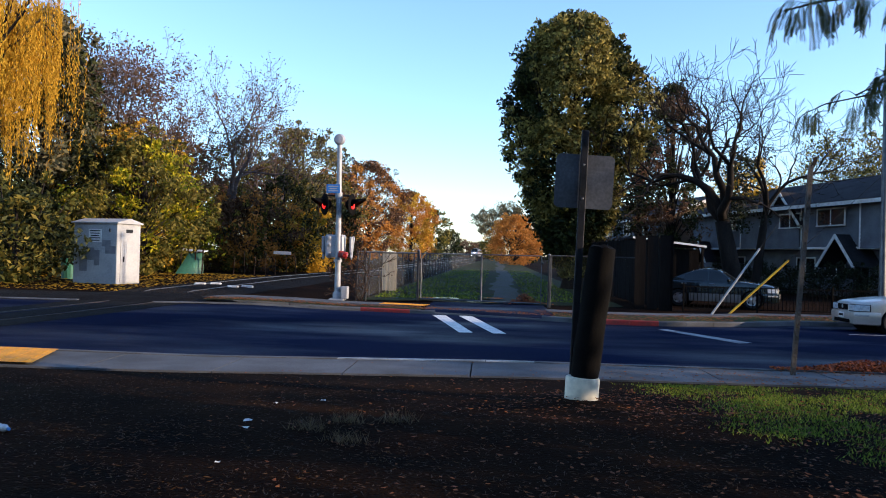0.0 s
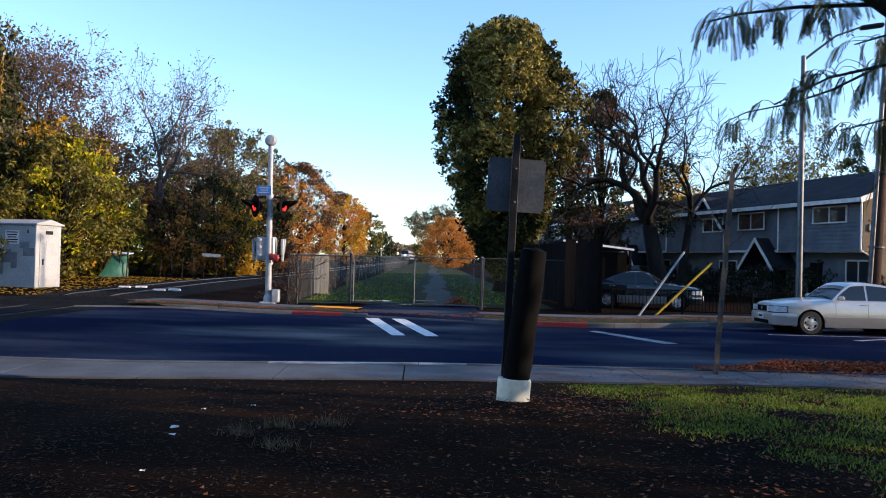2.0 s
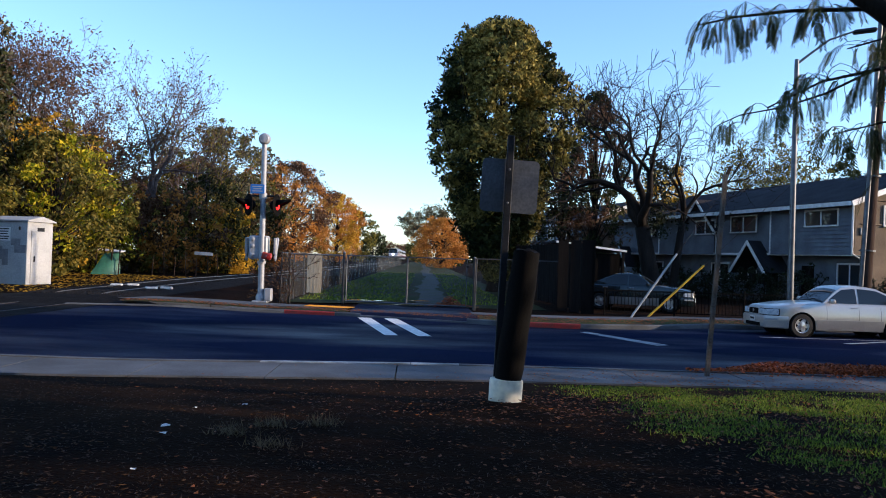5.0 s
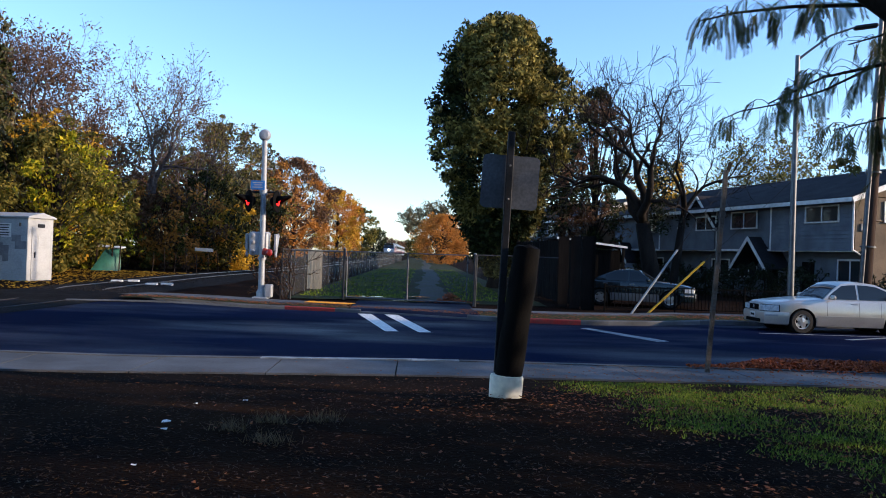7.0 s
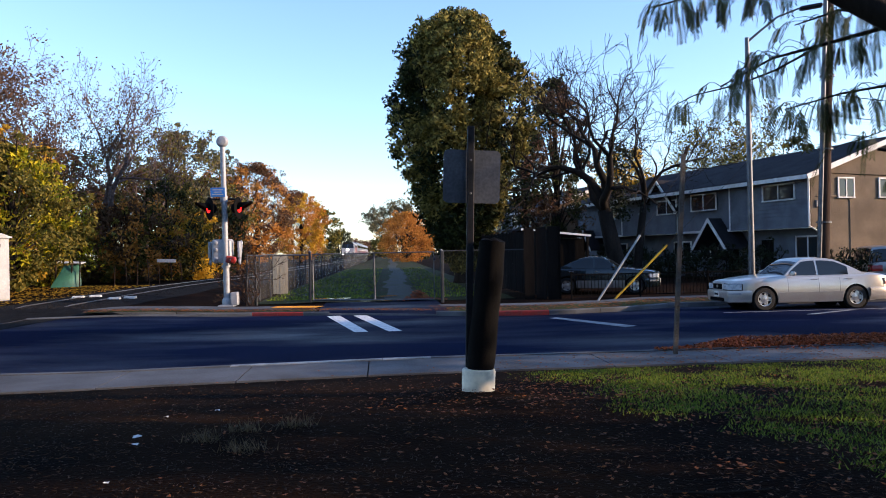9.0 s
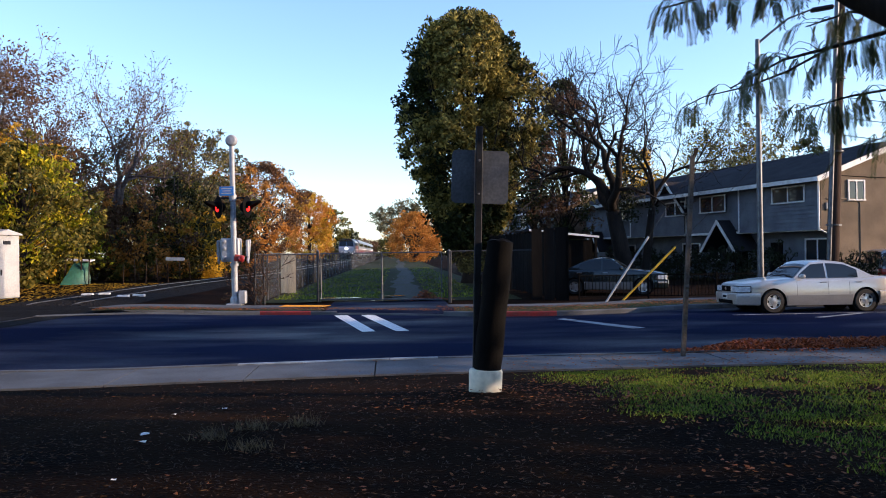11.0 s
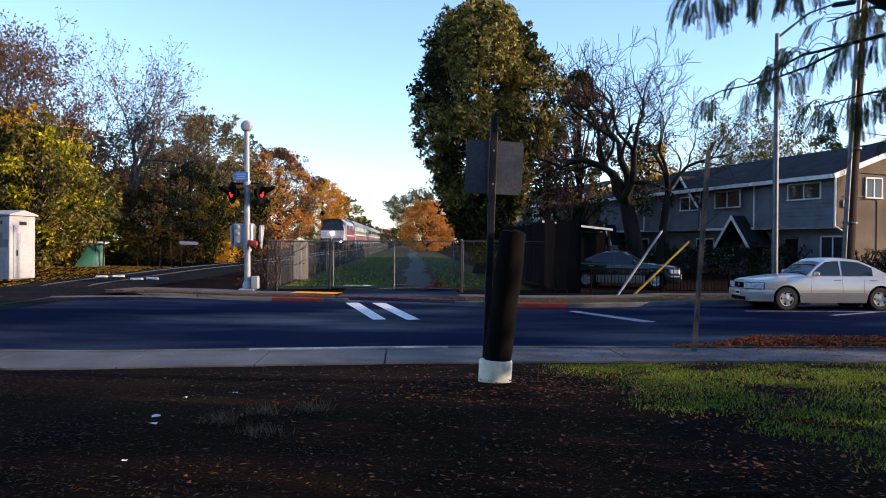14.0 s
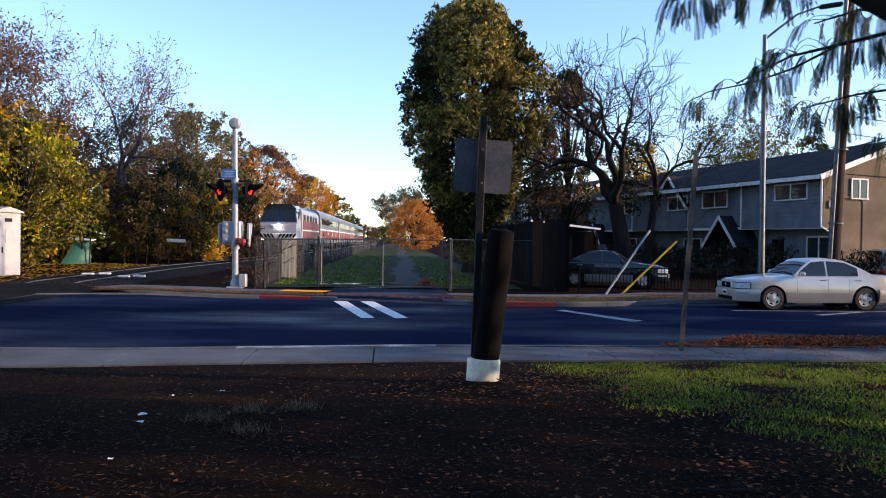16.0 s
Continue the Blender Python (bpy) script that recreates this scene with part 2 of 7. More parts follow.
def along(line, x):
    for (a, b), (c, d) in zip(line, line[1:]):
        if x <= c:
            return b + (d - b) * (x - a) / (c - a)
    return line[-1][1]


def lane_x(y):
    """The line of the lane's west edge, less 4.4 m."""
    return -9.3 + 0.01 * y


def rail_x(y):
    """The middle of the track: it bends away to the west towards the crossing."""
    if y < 26:
        return -10.95 - 0.122 * (26 - y)
    return lane_x(y) - 1.91 * (max(0, 60 - y) / 34) ** 1.5


def rise(x, y):
    """The hump that carries the rails."""
    s = ease(-4.0, -8.4, x)
    return s * (0.07 + 0.24 * ease(18, 40, y) - 0.07 * ease(0, 13, 13 - y))


def road_z(x, y):
    return rise(x, y)


def land(x, y):
    """Height of the ground, pavements apart."""
    near, inner, far = along(NEAR, x), along(INNER, x), along(FAR, x)
    if near - 0.01 < y < far + 0.01:
        return road_z(x, y)
    if y <= near:
        k = ease(0, 3.5, inner - y)
        return rise(x, y) + 0.10 + 0.12 * k + 0.07 * math.exp(-((x - 1.12) ** 2 + (y - 9.3) ** 2) / 0.45) + (0.03 * noise.noise((x * 0.7, y * 0.7, 0)) + 0.015 * noise.noise((x * 2.6, y * 2.6, 3))) * k
    lumps = 0.04 * noise.noise((x * 0.35, y * 0.35, 5)) + 0.02 * noise.noise((x * 1.5, y * 1.5, 7))
    return rise(x, y) + 0.10 + lumps * ease(0, 3, y - far - 2.0)


# ---------------------------------------------------------------- ground, road, pavements
def spread(lo, hi, fine_lo, fine_hi, fine, coarse):
    out, v = [], lo
    while v < hi:
        out.append(v)
        v += fine if fine_lo <= v < fine_hi else coarse
    return out + [hi]


def strip(x_list, edge_a, edge_b, n, dz, z_of):
    """A sheet between two lines of the plan."""
    rows = []
    for x in x_list:
        a, b = edge_a(x), edge_b(x)
        rows.append([(x, a + (b - a) * i / n, z_of(x, a + (b - a) * i / n) + dz) for i in range(n + 1)])
    return Form().grid(rows)


def build_ground():
    xs = spread(-60, 60, -14, 12, 0.5, 2.0)
    wide = [-1500, -600, -250, -120] + xs + [120, 250, 600, 1500]
    near = lambda x: along(NEAR, x)
    inner = lambda x: along(INNER, x)
    far = lambda x: along(FAR, x)
    # ground in one sheet: it dips under the road and pavements, which are laid on it
    rows = []
    for x in wide:
        a, b, c = near(x), inner(x), far(x)
        ys = [-1500, -300, -60, -25, -10, -4] + [-3 + 0.45 * i for i in range(int((b + 3) / 0.45))]
        ys = ys[:6 + 30] + [b - 0.02] if len(ys) > 36 else ys + [b - 0.02] * (37 - len(ys))
        row = [(x, y, land(x, y)) for y in ys]
        row += [(x, b + 0.05, land(x, b) - 0.2), (x, a, -0.3 + rise(x, a)), (x, c + 2.0, -0.3 + rise(x, c)), (x, c + 2.06, land(x, c + 2.1) - 0.01)]
        for y in spread(c + 2.2, c + 60, c, c + 30, 1.0, 3.0)[:42]:
            row.append((x, y, land(x, y)))
        row += [(x, y, land(x, y)) for y in (120, 180, 260, 400, 700, 1500, 3000)]
        rows.append(row)
    n = min(len(r) for r in rows)
    g = part("ground", Form().grid([r[:n - 7] + r[-7:] for r in rows]), M["soil"], smooth=True, fix=False)
    tagged(g, "dark damp bare soil with wood chips and sparse grass", "ground", kind="structure")
    r = part("road", strip(wide, near, far, 14, 0.0, road_z), M["asphalt"], smooth=True, fix=False)
    tagged(r, "damp dark asphalt street over the rail crossing", "road", kind="structure")


def build_pavements():
    near = lambda x: along(NEAR, x)
    inner = lambda x: along(INNER, x)
    far = lambda x: along(FAR, x)
    pave = tagged(new("pavement"), "pale concrete pavement slabs with kerb", "pavement", kind="structure")
    # near side: slabs with joints
    x = -24.0
    while x < 30:
        e = x + 1.83 - 0.02
        f = Form()
        rows = []
        for xx in (x, (x + e) / 2, e):
            a, b = inner(xx), near(xx) - 0.17
            z = lambda y: rise(xx, y) + 0.125
            rows.append([(xx, a, z(a) - 0.2), (xx, a, z(a)), (xx, (a + b) / 2, z((a + b) / 2)), (xx, b, z(b)), (xx, b, z(b) - 0.2)])
        f.grid(rows)
        for i in (0, 2):
            f.f.append(tuple(range(i * 5, i * 5 + 5)))
        part("slab", f, M["concrete"], pave)
        x += 1.83
    for line, inside, name in ((NEAR, -1, "kerb"), (FAR, 1, "kerb")):
        x = -24.0
        while x < 40:
            e = x + 0.8 - 0.008
            red = inside > 0 and (-4.1 < (x + e) / 2 < -2.8 or 3.0 < (x + e) / 2 < 4.7)
            # these near kerb pieces carry a wet glint as pale colour
            pale = inside < 0 and -2.2 < (x + e) / 2 < 0.4
            skip = inside > 0 and (-13 < (x + e) / 2 < -10.3)
            rows = []
            for xx in (x, (x + e) / 2, e):
                y = along(line, xx)
                h = 0.14 if inside < 0 or xx > 1.6 else 0.05 if xx > -1.6 or xx < -6 else 0.11
                zz = rise(xx, y)
                rows.append([(xx, y, zz - 0.15), (xx, y, zz + h - 0.025), (xx, y + inside * 0.02, zz + h), (xx, y + inside * 0.16, zz + h), (xx, y + inside * 0.16, zz - 0.15)])
            f = Form().grid(rows)
            f.f += [tuple(range(0, 5)), tuple(range(10, 15))]
            if not skip:
                part(name, f, M["red_kerb"] if red else M["kerb_glint"] if pale else M["concrete"], pave, "red-painted kerb" if red else "kerb with a pale wet glint put into its colour" if pale else "")
            x += 0.8
    # far side: a walk behind a strip of verge
    for a, b, o in ((-10.2, -2.2, 1.25), (1.9, 9.0, 2.0), (9.0, 40, 2.0)):
        x = a
        while x < b:
            e = min(b, x + 1.83) - 0.02
            rows = []
            for xx in (x, e):
                y = far(xx) + o
                z = rise(xx, y) + 0.15
                rows.append([(xx, y, z - 0.2), (xx, y, z), (xx, y + 1.1, z), (xx, y + 1.1, z - 0.2)])
            f = Form().grid(rows)
            f.f += [(0, 1, 2, 3), (4, 5, 6, 7)]
            part("slab", f, M["concrete"], pave)
            x += 1.83
    # verges between kerb and walk, and the lane beyond the gate
    xs = [v * 0.5 for v in range(-48, 80)]
    v = part("verge", strip([x for x in xs if x < -1.8 and x > -9.5], lambda x: far(x) + 0.16, lambda x: far(x) + 1.0, 3, 0.125, rise), M["verge"], smooth=True, fix=False)
    tagged(v, "grass and fallen leaves along the kerb", "verge", kind="structure")
    v = part("verge", strip([x for x in xs if x > 1.6], lambda x: far(x) + 0.16, lambda x: far(x) + 2.0, 4, 0.125, rise), M["verge"], smooth=True, fix=False)
    tagged(v, "grass and fallen leaves along the kerb", "verge", kind="structure")
    v = part("gravel_shoulder", strip([-1500, -300, -60] + [x for x in xs if x <= -9.5], lambda x: far(x) - 0.06, lambda x: far(x) + 2.3, 8, 0.004, lambda x, y: rise(x, y) + 0.115 * ease(0.0, 0.9, y - far(x))), M["ballast"], smooth=True, fix=False)
    tagged(v, "dark gravel shoulder beside the rail crossing", "gravel", kind="structure")
    dr = part("driveway", strip([x for x in xs if -2.0 <= x <= 2.0], lambda x: far(x) + 0.1, lambda x: far(x) + 6.0, 12, 0.0, lambda x, y: rise(x, y) + 0.045 + 0.075 * ease(0.1, 1.8, y - far(x))), M["asphalt"], smooth=True, fix=False)
    tagged(dr, "cracked asphalt apron before the gate", "driveway", kind="structure")


def lane_ground():
    """Grass and a puddled path beyond the gate, and the ballast of the track."""
    ys = spread(29, 330, 29, 70, 1.0, 6.0)
    rows = []
    for y in ys:
        x0 = lane_x(y) + 4.4
        rows.append([(x0 + w, y, land(x0 + w, y) + 0.03 + 0.03 * noise.noise((w, y, 2))) for w in (0, 1.2, 2.4, 3.6, 4.4, 5.2, 6.0, 6.8, 8.0, 9.5)])
    g = part("lane", Form().grid(rows), lane_material(), smooth=True, fix=False)
    tagged(g, "grassy lane with a worn dirt path beyond the gate", "lane", kind="structure")
    rows = []
    for y in spread(30, 200, 29, 70, 1.0, 5.0):
        c = lane_x(y) + 9.9 + 0.22 * math.sin(y * 0.11) + 0.1 * math.sin(y * 0.37)
        w = 0.6 + 0.3 * noise.noise((y * 0.3, 0, 8))
        rows.append([(c + w * k, y, land(c, y) + 0.075 - 0.03 * abs(k)) for k in (-1, -0.5, 0, 0.5, 1)])
    p = part("lane_path", Form().grid(rows), M["lane_path"], smooth=True, fix=False)
    tagged(p, "worn grey dirt path along the lane", "path", kind="structure")
    bed = Form()
    for lo, hi in ((-40, 10.6), (24.35, 330)):
        rows = []
        for y in [lo, lo + 0.5, lo + 1.0] + spread(lo + 1.5, hi, 10, 70, 1.5, 6.0):
            c = rail_x(y)
            k = min(ease(24.35, 26.2, y) if y > 20 else 1.0, ease(10.6, 9.5, y) if y < 20 else 1.0)
            rows.append([(c + w, y, rise(c + max(-2, min(2, w)), y) + 0.006 + (0.10 + h) * k) for w, h in ((-3.2, -0.25), (-2.2, 0.02), (-1.3, 0.1), (0, 0.1), (1.3, 0.1), (2.2, 0.02), (3.2, -0.25))])
        bed.grid(rows)
    b = part("ballast_bed", bed, M["ballast"], smooth=True, fix=False)
    tagged(b, "dark gravel ballast under the track", "ballast", kind="structure")


def lane_material():
    m = material("lane", (0.020, 0.036, 0.008), (0.036, 0.028, 0.013), rough=0.95, spec=0.1, scale=0.25, fine=14, bump=0.8)
    return m


def build_track():
    tr = tagged(new("railway_track"), "single railway track with steel rails on timber ties", "railway track")
    for s in (-1, 1):
        def top(y):
            return rise(rail_x(y), y) + 0.02 + 0.215 * max(ease(24.6, 27, y), ease(12.4, 10.5, y))
        for ys, bright in (((-40, -10, 5, 8, 10, 11, 12.2), True), ((12.2, 14, 16, 18, 20, 22, 23.5, 24.8), False), ((24.8, 25.5, 26, 27, 28.5, 30, 32, 34, 36, 38, 41, 44, 48, 52, 56, 60, 100, 200, 330), True)):
            pts = [(rail_x(y) + s * 0.74, y, top(y)) for y in ys]
            for half, z0, z1, mat, name in ((0.07, -0.15, -0.13, "rust", "rail_foot"), (0.03, -0.14, -0.02, "rust", "rail_web"), (0.037, -0.022, 0.0, "railtop" if bright else "rail_dull", "rail_head")):
                f = Form()
                for (x, y, z), (x2, y2, z2) in zip(pts, pts[1:]):
                    p = []
                    for X, Y, Z in ((x, y, z), (x2, y2, z2)):
                        p += [(X - half, Y, Z + z0), (X + half, Y, Z + z0), (X + half * 0.9, Y, Z + z1), (X - half * 0.9, Y, Z + z1)]
                    f.add(p, [(0, 1, 5, 4), (1, 2, 6, 5), (2, 3, 7, 6), (3, 0, 4, 7), (0, 3, 2, 1), (4, 5, 6, 7)])
                part(name, f, M[mat], tr)
    me = Form().box(2.5, 0.23, 0.16, chamfer=0.012).mesh("tie", M["tie"])
    for i in range(150):
        y = 26.6 + i * 0.55
        o = new("tie", me)
        o.parent = tr
        o.matrix_basis = pose(rail_x(y) + random.uniform(-0.03, 0.03), y, rise(rail_x(y), y) + 0.1, 0, 0, random.uniform(-1, 1) - math.degrees(math.atan((rail_x(y + 1) - rail_x(y)))))
    # white blocks at the end of the crossing panels
    me = Form().box(0.42, 0.22, 0.1, chamfer=0.025).mesh("crossing_block", M["white_paint"])
    for dx, y in ((-0.85, 31.0), (-0.35, 31.3), (1.0, 29.7), (1.4, 30.1)):
        o = new("crossing_block", me)
        tagged(o, "white-painted concrete block at the crossing's edge", "concrete block", "blocks at the rails")
        o.matrix_basis = pose(rail_x(y) + dx, y, rise(rail_x(y), y) + 0.22, 0, 0, random.uniform(-8, 8))
    # loose stones on the bed
    rng, f = random.Random(12), Form()
    for _ in range(7000):
        y = 26.0 + 26 * rng.random() ** 1.5
        w = rng.uniform(-2.9, 2.6)
        if abs(abs(w) - 0.74) < 0.09:
            continue
        x = rail_x(y) + w
        z = rise(x, y) + (0.205 if abs(w) < 1.3 else 0.205 - 0.13 * (abs(w) - 1.3))
        q = rng.uniform(0.03, 0.065)
        f.add([(x + rng.uniform(-q, q), y + rng.uniform(-q, q), z + rng.uniform(0.2, 0.7) * q) if i == 0 else (x + q * math.cos(i * 1.57 + q * 99), y + q * math.sin(i * 1.57 + q * 99), z - 0.02) for i in range(5)], [(0, 1, 2), (0, 2, 3), (0, 3, 4), (0, 4, 1)])
    tagged(part("ballast_stones", f, M["stone"]), "loose dark stones between the rails", "gravel", kind="stuff")
    # rubber crossing panels in the road
    for w in (-1.25, 0, 1.25):
        f = Form()
        rows = [[(rail_x(y) + w - 0.55 + 0.06, y, road_z(rail_x(y), y) + 0.008), (rail_x(y) + w + 0.49 if w else rail_x(y) + 0.55, y, road_z(rail_x(y), y) + 0.008)] for y in (13.4, 16, 19, 22, 25.6)]
        part("crossing_panel", f.grid(rows), M["ballast"], tr)


# ---------------------------------------------------------------- trees
def limbs(rng, start, direction, length, radius, depth, wander=0.25, split=(2, 3), shrink=(0.62, 0.8), lift=0.08, form=None, tips=None, n=6):
    """Draws a limb and, from it, thinner ones. Collects the ends in tips."""
    p, d = Vector(start), Vector(direction).normalized()
    pts, rad = [p.copy()], [radius]
    steps = 4 if depth > 1 else 3
    for i in range(steps):
        d = (d + Vector((rng.uniform(-wander, wander), rng.uniform(-wander, wander), rng.uniform(-wander, wander) + lift))).normalized()
        p = p + d * (length / steps)
        pts.append(p.copy())
        rad.append(max(0.012, radius * (1 - 0.42 * (i + 1) / steps)))
        if depth > 0 and i >= 1 and i < steps - 1 and rng.random() < 0.75:
            side = d.cross(Vector((rng.uniform(-1, 1), rng.uniform(-1, 1), rng.uniform(-1, 1)))).normalized()
            limbs(rng, p, d * 0.55 + side * 0.9, length * rng.uniform(0.45, 0.7), rad[-1] * 0.55, depth - 1, wander, split, shrink, lift, form, tips, n)
    form.tube(pts, rad, n=max(3, n), caps=False)
    if depth <= 1:
        tips.append(p.copy())
        tips.append(pts[len(pts) // 2].copy())
    if depth > 0:
        for i in range(rng.randint(*split)):
            side = d.cross(Vector((rng.uniform(-1, 1), rng.uniform(-1, 1), rng.uniform(-1, 1)))).normalized()
            limbs(rng, p, d + side * rng.uniform(0.35, 0.85), length * rng.uniform(*shrink), rad[-1] * 0.72, depth - 1, wander, split, shrink, lift, form, tips, max(3, n - 1))


def leaves(form, rng, centres, per, size, radius, flat=0.75, droop=0.0):
    """Scatters small pointed leaves round the centres."""
    v, f = form.v, form.f
    for c in centres:
        r = radius * rng.uniform(0.6, 1.25)
        for _ in range(per):
            while True:
                q = Vector((rng.uniform(-1, 1), rng.uniform(-1, 1), rng.uniform(-1, 1)))
                if q.length <= 1:
                    break
            q = Vector((c[0] + q.x * r, c[1] + q.y * r, c[2] + q.z * r * flat))
            a = Vector((rng.uniform(-1, 1), rng.uniform(-1, 1), rng.uniform(-1, 1) - droop)).normalized()
            b = a.cross(Vector((rng.uniform(-1, 1), rng.uniform(-1, 1), rng.uniform(-1, 1)))).normalized()
            s = size * rng.uniform(0.6, 1.4)
            k = len(v)
            for w in (a * s, b * s * 0.42, a * -s, b * s * -0.42):
                v.append((q.x + w.x, q.y + w.y, q.z + w.z))
            f.append((k, k + 1, k + 2, k + 3))


def bare_tree(x, y, height, seed, label, trunk=0.25, thick=0.6, bark="pale_bark", leaf=None, per=6, size=0.12, lean=(0, 0), spread_=1.0, depth=4, fork=None, category="tree", first=0.3, rad=0.6, wander=0.26, ivy=0):
    """A tree seen by its limbs, with few or no leaves left."""
    rng = random.Random(seed)
    t = thing("bare_tree" if not leaf else "tree", label, category, pose(x, y, land(x, y) - 0.1))
    f, tips = Form(), []
    base, big = height * first, []
    top = Vector((lean[0] * 0.3, lean[1] * 0.3, base))
    f.tube([(0, 0, -0.2), (0, 0, 0.15), top * 0.5, top], [trunk * 1.5, trunk * 1.15, trunk, trunk * 0.85], n=9)
    for i in range(fork or rng.randint(3, 4)):
        a = rng.uniform(0, 6.28) if not fork else 6.28 * i / fork + rng.uniform(-0.4, 0.4)
        d = Vector((math.cos(a) * 0.5 * spread_ + lean[0] * 0.1, math.sin(a) * 0.5 * spread_ + lean[1] * 0.1, 1))
        big.append(Form())
        limbs(rng, top, d, height * 0.27, trunk * thick, depth, wander=wander, form=big[-1], tips=tips)
    hi = max(p.z for p in tips)
    k = height / hi
    for o in (f, *big):
        o.v = [(a * k, b * k, c * k) if c > 0 else (a, b, c) for a, b, c in o.v]
    part("trunk", f, M[bark], t, smooth=True, fix=False)
    for o in big:
        part("limb", o, M[bark], t, smooth=True, fix=False)
    if ivy:
        g = Form()
        for i in range(ivy):
            h = rng.random()
            c = Vector((rng.gauss(0, 0.35), rng.gauss(0, 0.35), (0.3 + h * 0.4) * height * 0.9))
            leaves(g, rng, [c], 30, 0.09, 0.5)
        part("ivy", g, M["hedge"], t, "dark ivy round the trunk")
    if leaf:
        g = Form()
        leaves(g, rng, [p * k for p in tips], per, size, rad)
        part("crown", g, M[leaf], t)
    return t


def leafy_tree(x, y, height, width, seed, label, leaf, bottom=0.15, per=40, clumps=260, size=0.16, clump=0.55, trunk=0.28, shape=0.5, bark="bark", droop=0.0, lump=0.65, flat=0.8, leaf2=None, limbs_seen=True, category="tree", sprigs=14, full=0.55):
    """A crown of many leaf clumps inside an uneven envelope. shape: the height, from 0 to 1, at which it is widest."""
    rng = random.Random(seed)
    t = thing("tree", label, category, pose(x, y, land(x, y) - 0.1))
    f, tw = Form(), Form()
    f.tube([(0, 0, -0.2), (0.02, 0, height * bottom), (0.1, 0.05, height * 0.5), (0, 0, height * 0.85)], [trunk * 1.4, trunk, trunk * 0.7, 0.05], n=9)
    g, g2 = Form(), Form()
    z0 = height * bottom
    off = Vector((seed * 1.7, seed * 0.9, 0))
    for i in range(clumps):
        h = rng.random() ** 0.9
        prof = math.sin(math.pi * min(1, max(0, h)) ** (math.log(0.5) / math.log(shape))) ** full
        a = rng.uniform(0, 6.28)
        n_ = noise.noise(Vector((math.cos(a) * 1.3, math.sin(a) * 1.3, h * 4)) + off)
        r = width / 2 * prof * (1 + lump * n_) * math.sqrt(rng.uniform(0.25, 1.0))
        c = Vector((r * math.cos(a), r * math.sin(a), z0 + h * (height - z0) - clump * 0.5 * h))
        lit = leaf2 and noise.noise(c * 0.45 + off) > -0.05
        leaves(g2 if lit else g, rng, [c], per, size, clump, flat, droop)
        if limbs_seen and i % 6 == 0:
            z = c.z * 0.6
            tw.tube([(0, 0, z * 0.9), (c.x * 0.5, c.y * 0.5, (z + c.z) / 2), c], [trunk * 0.2, trunk * 0.1, 0.012], n=5, caps=False)
    for i in range(sprigs):
        # shoots that stand clear of the crown
        a, h = rng.uniform(0, 6.28), rng.uniform(0.55, 1.0)
        r = width / 2 * math.sin(math.pi * min(0.93, h) ** (math.log(0.5) / math.log(shape))) ** full * rng.uniform(0.95, 1.1)
        c = Vector((r * math.cos(a), r * math.sin(a), z0 + h * (height - z0) + rng.uniform(0.1, 0.5)))
        tw.tube([c * 0.8, c], [0.04, 0.015], n=4, caps=False)
        leaves(g2 if leaf2 else g, rng, [c], per, size * 0.9, clump * 0.55, 0.9)
    part("trunk", f, M[bark], t, smooth=True, fix=False)
    if tw.v:
        tagged(part("limb", tw, M[bark], t, smooth=True, fix=False), kind="stuff")
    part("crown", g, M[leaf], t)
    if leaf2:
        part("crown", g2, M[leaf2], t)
    return t


def place(az, dist):
    return dist * math.sin(radians(az)), dist * math.cos(radians(az))


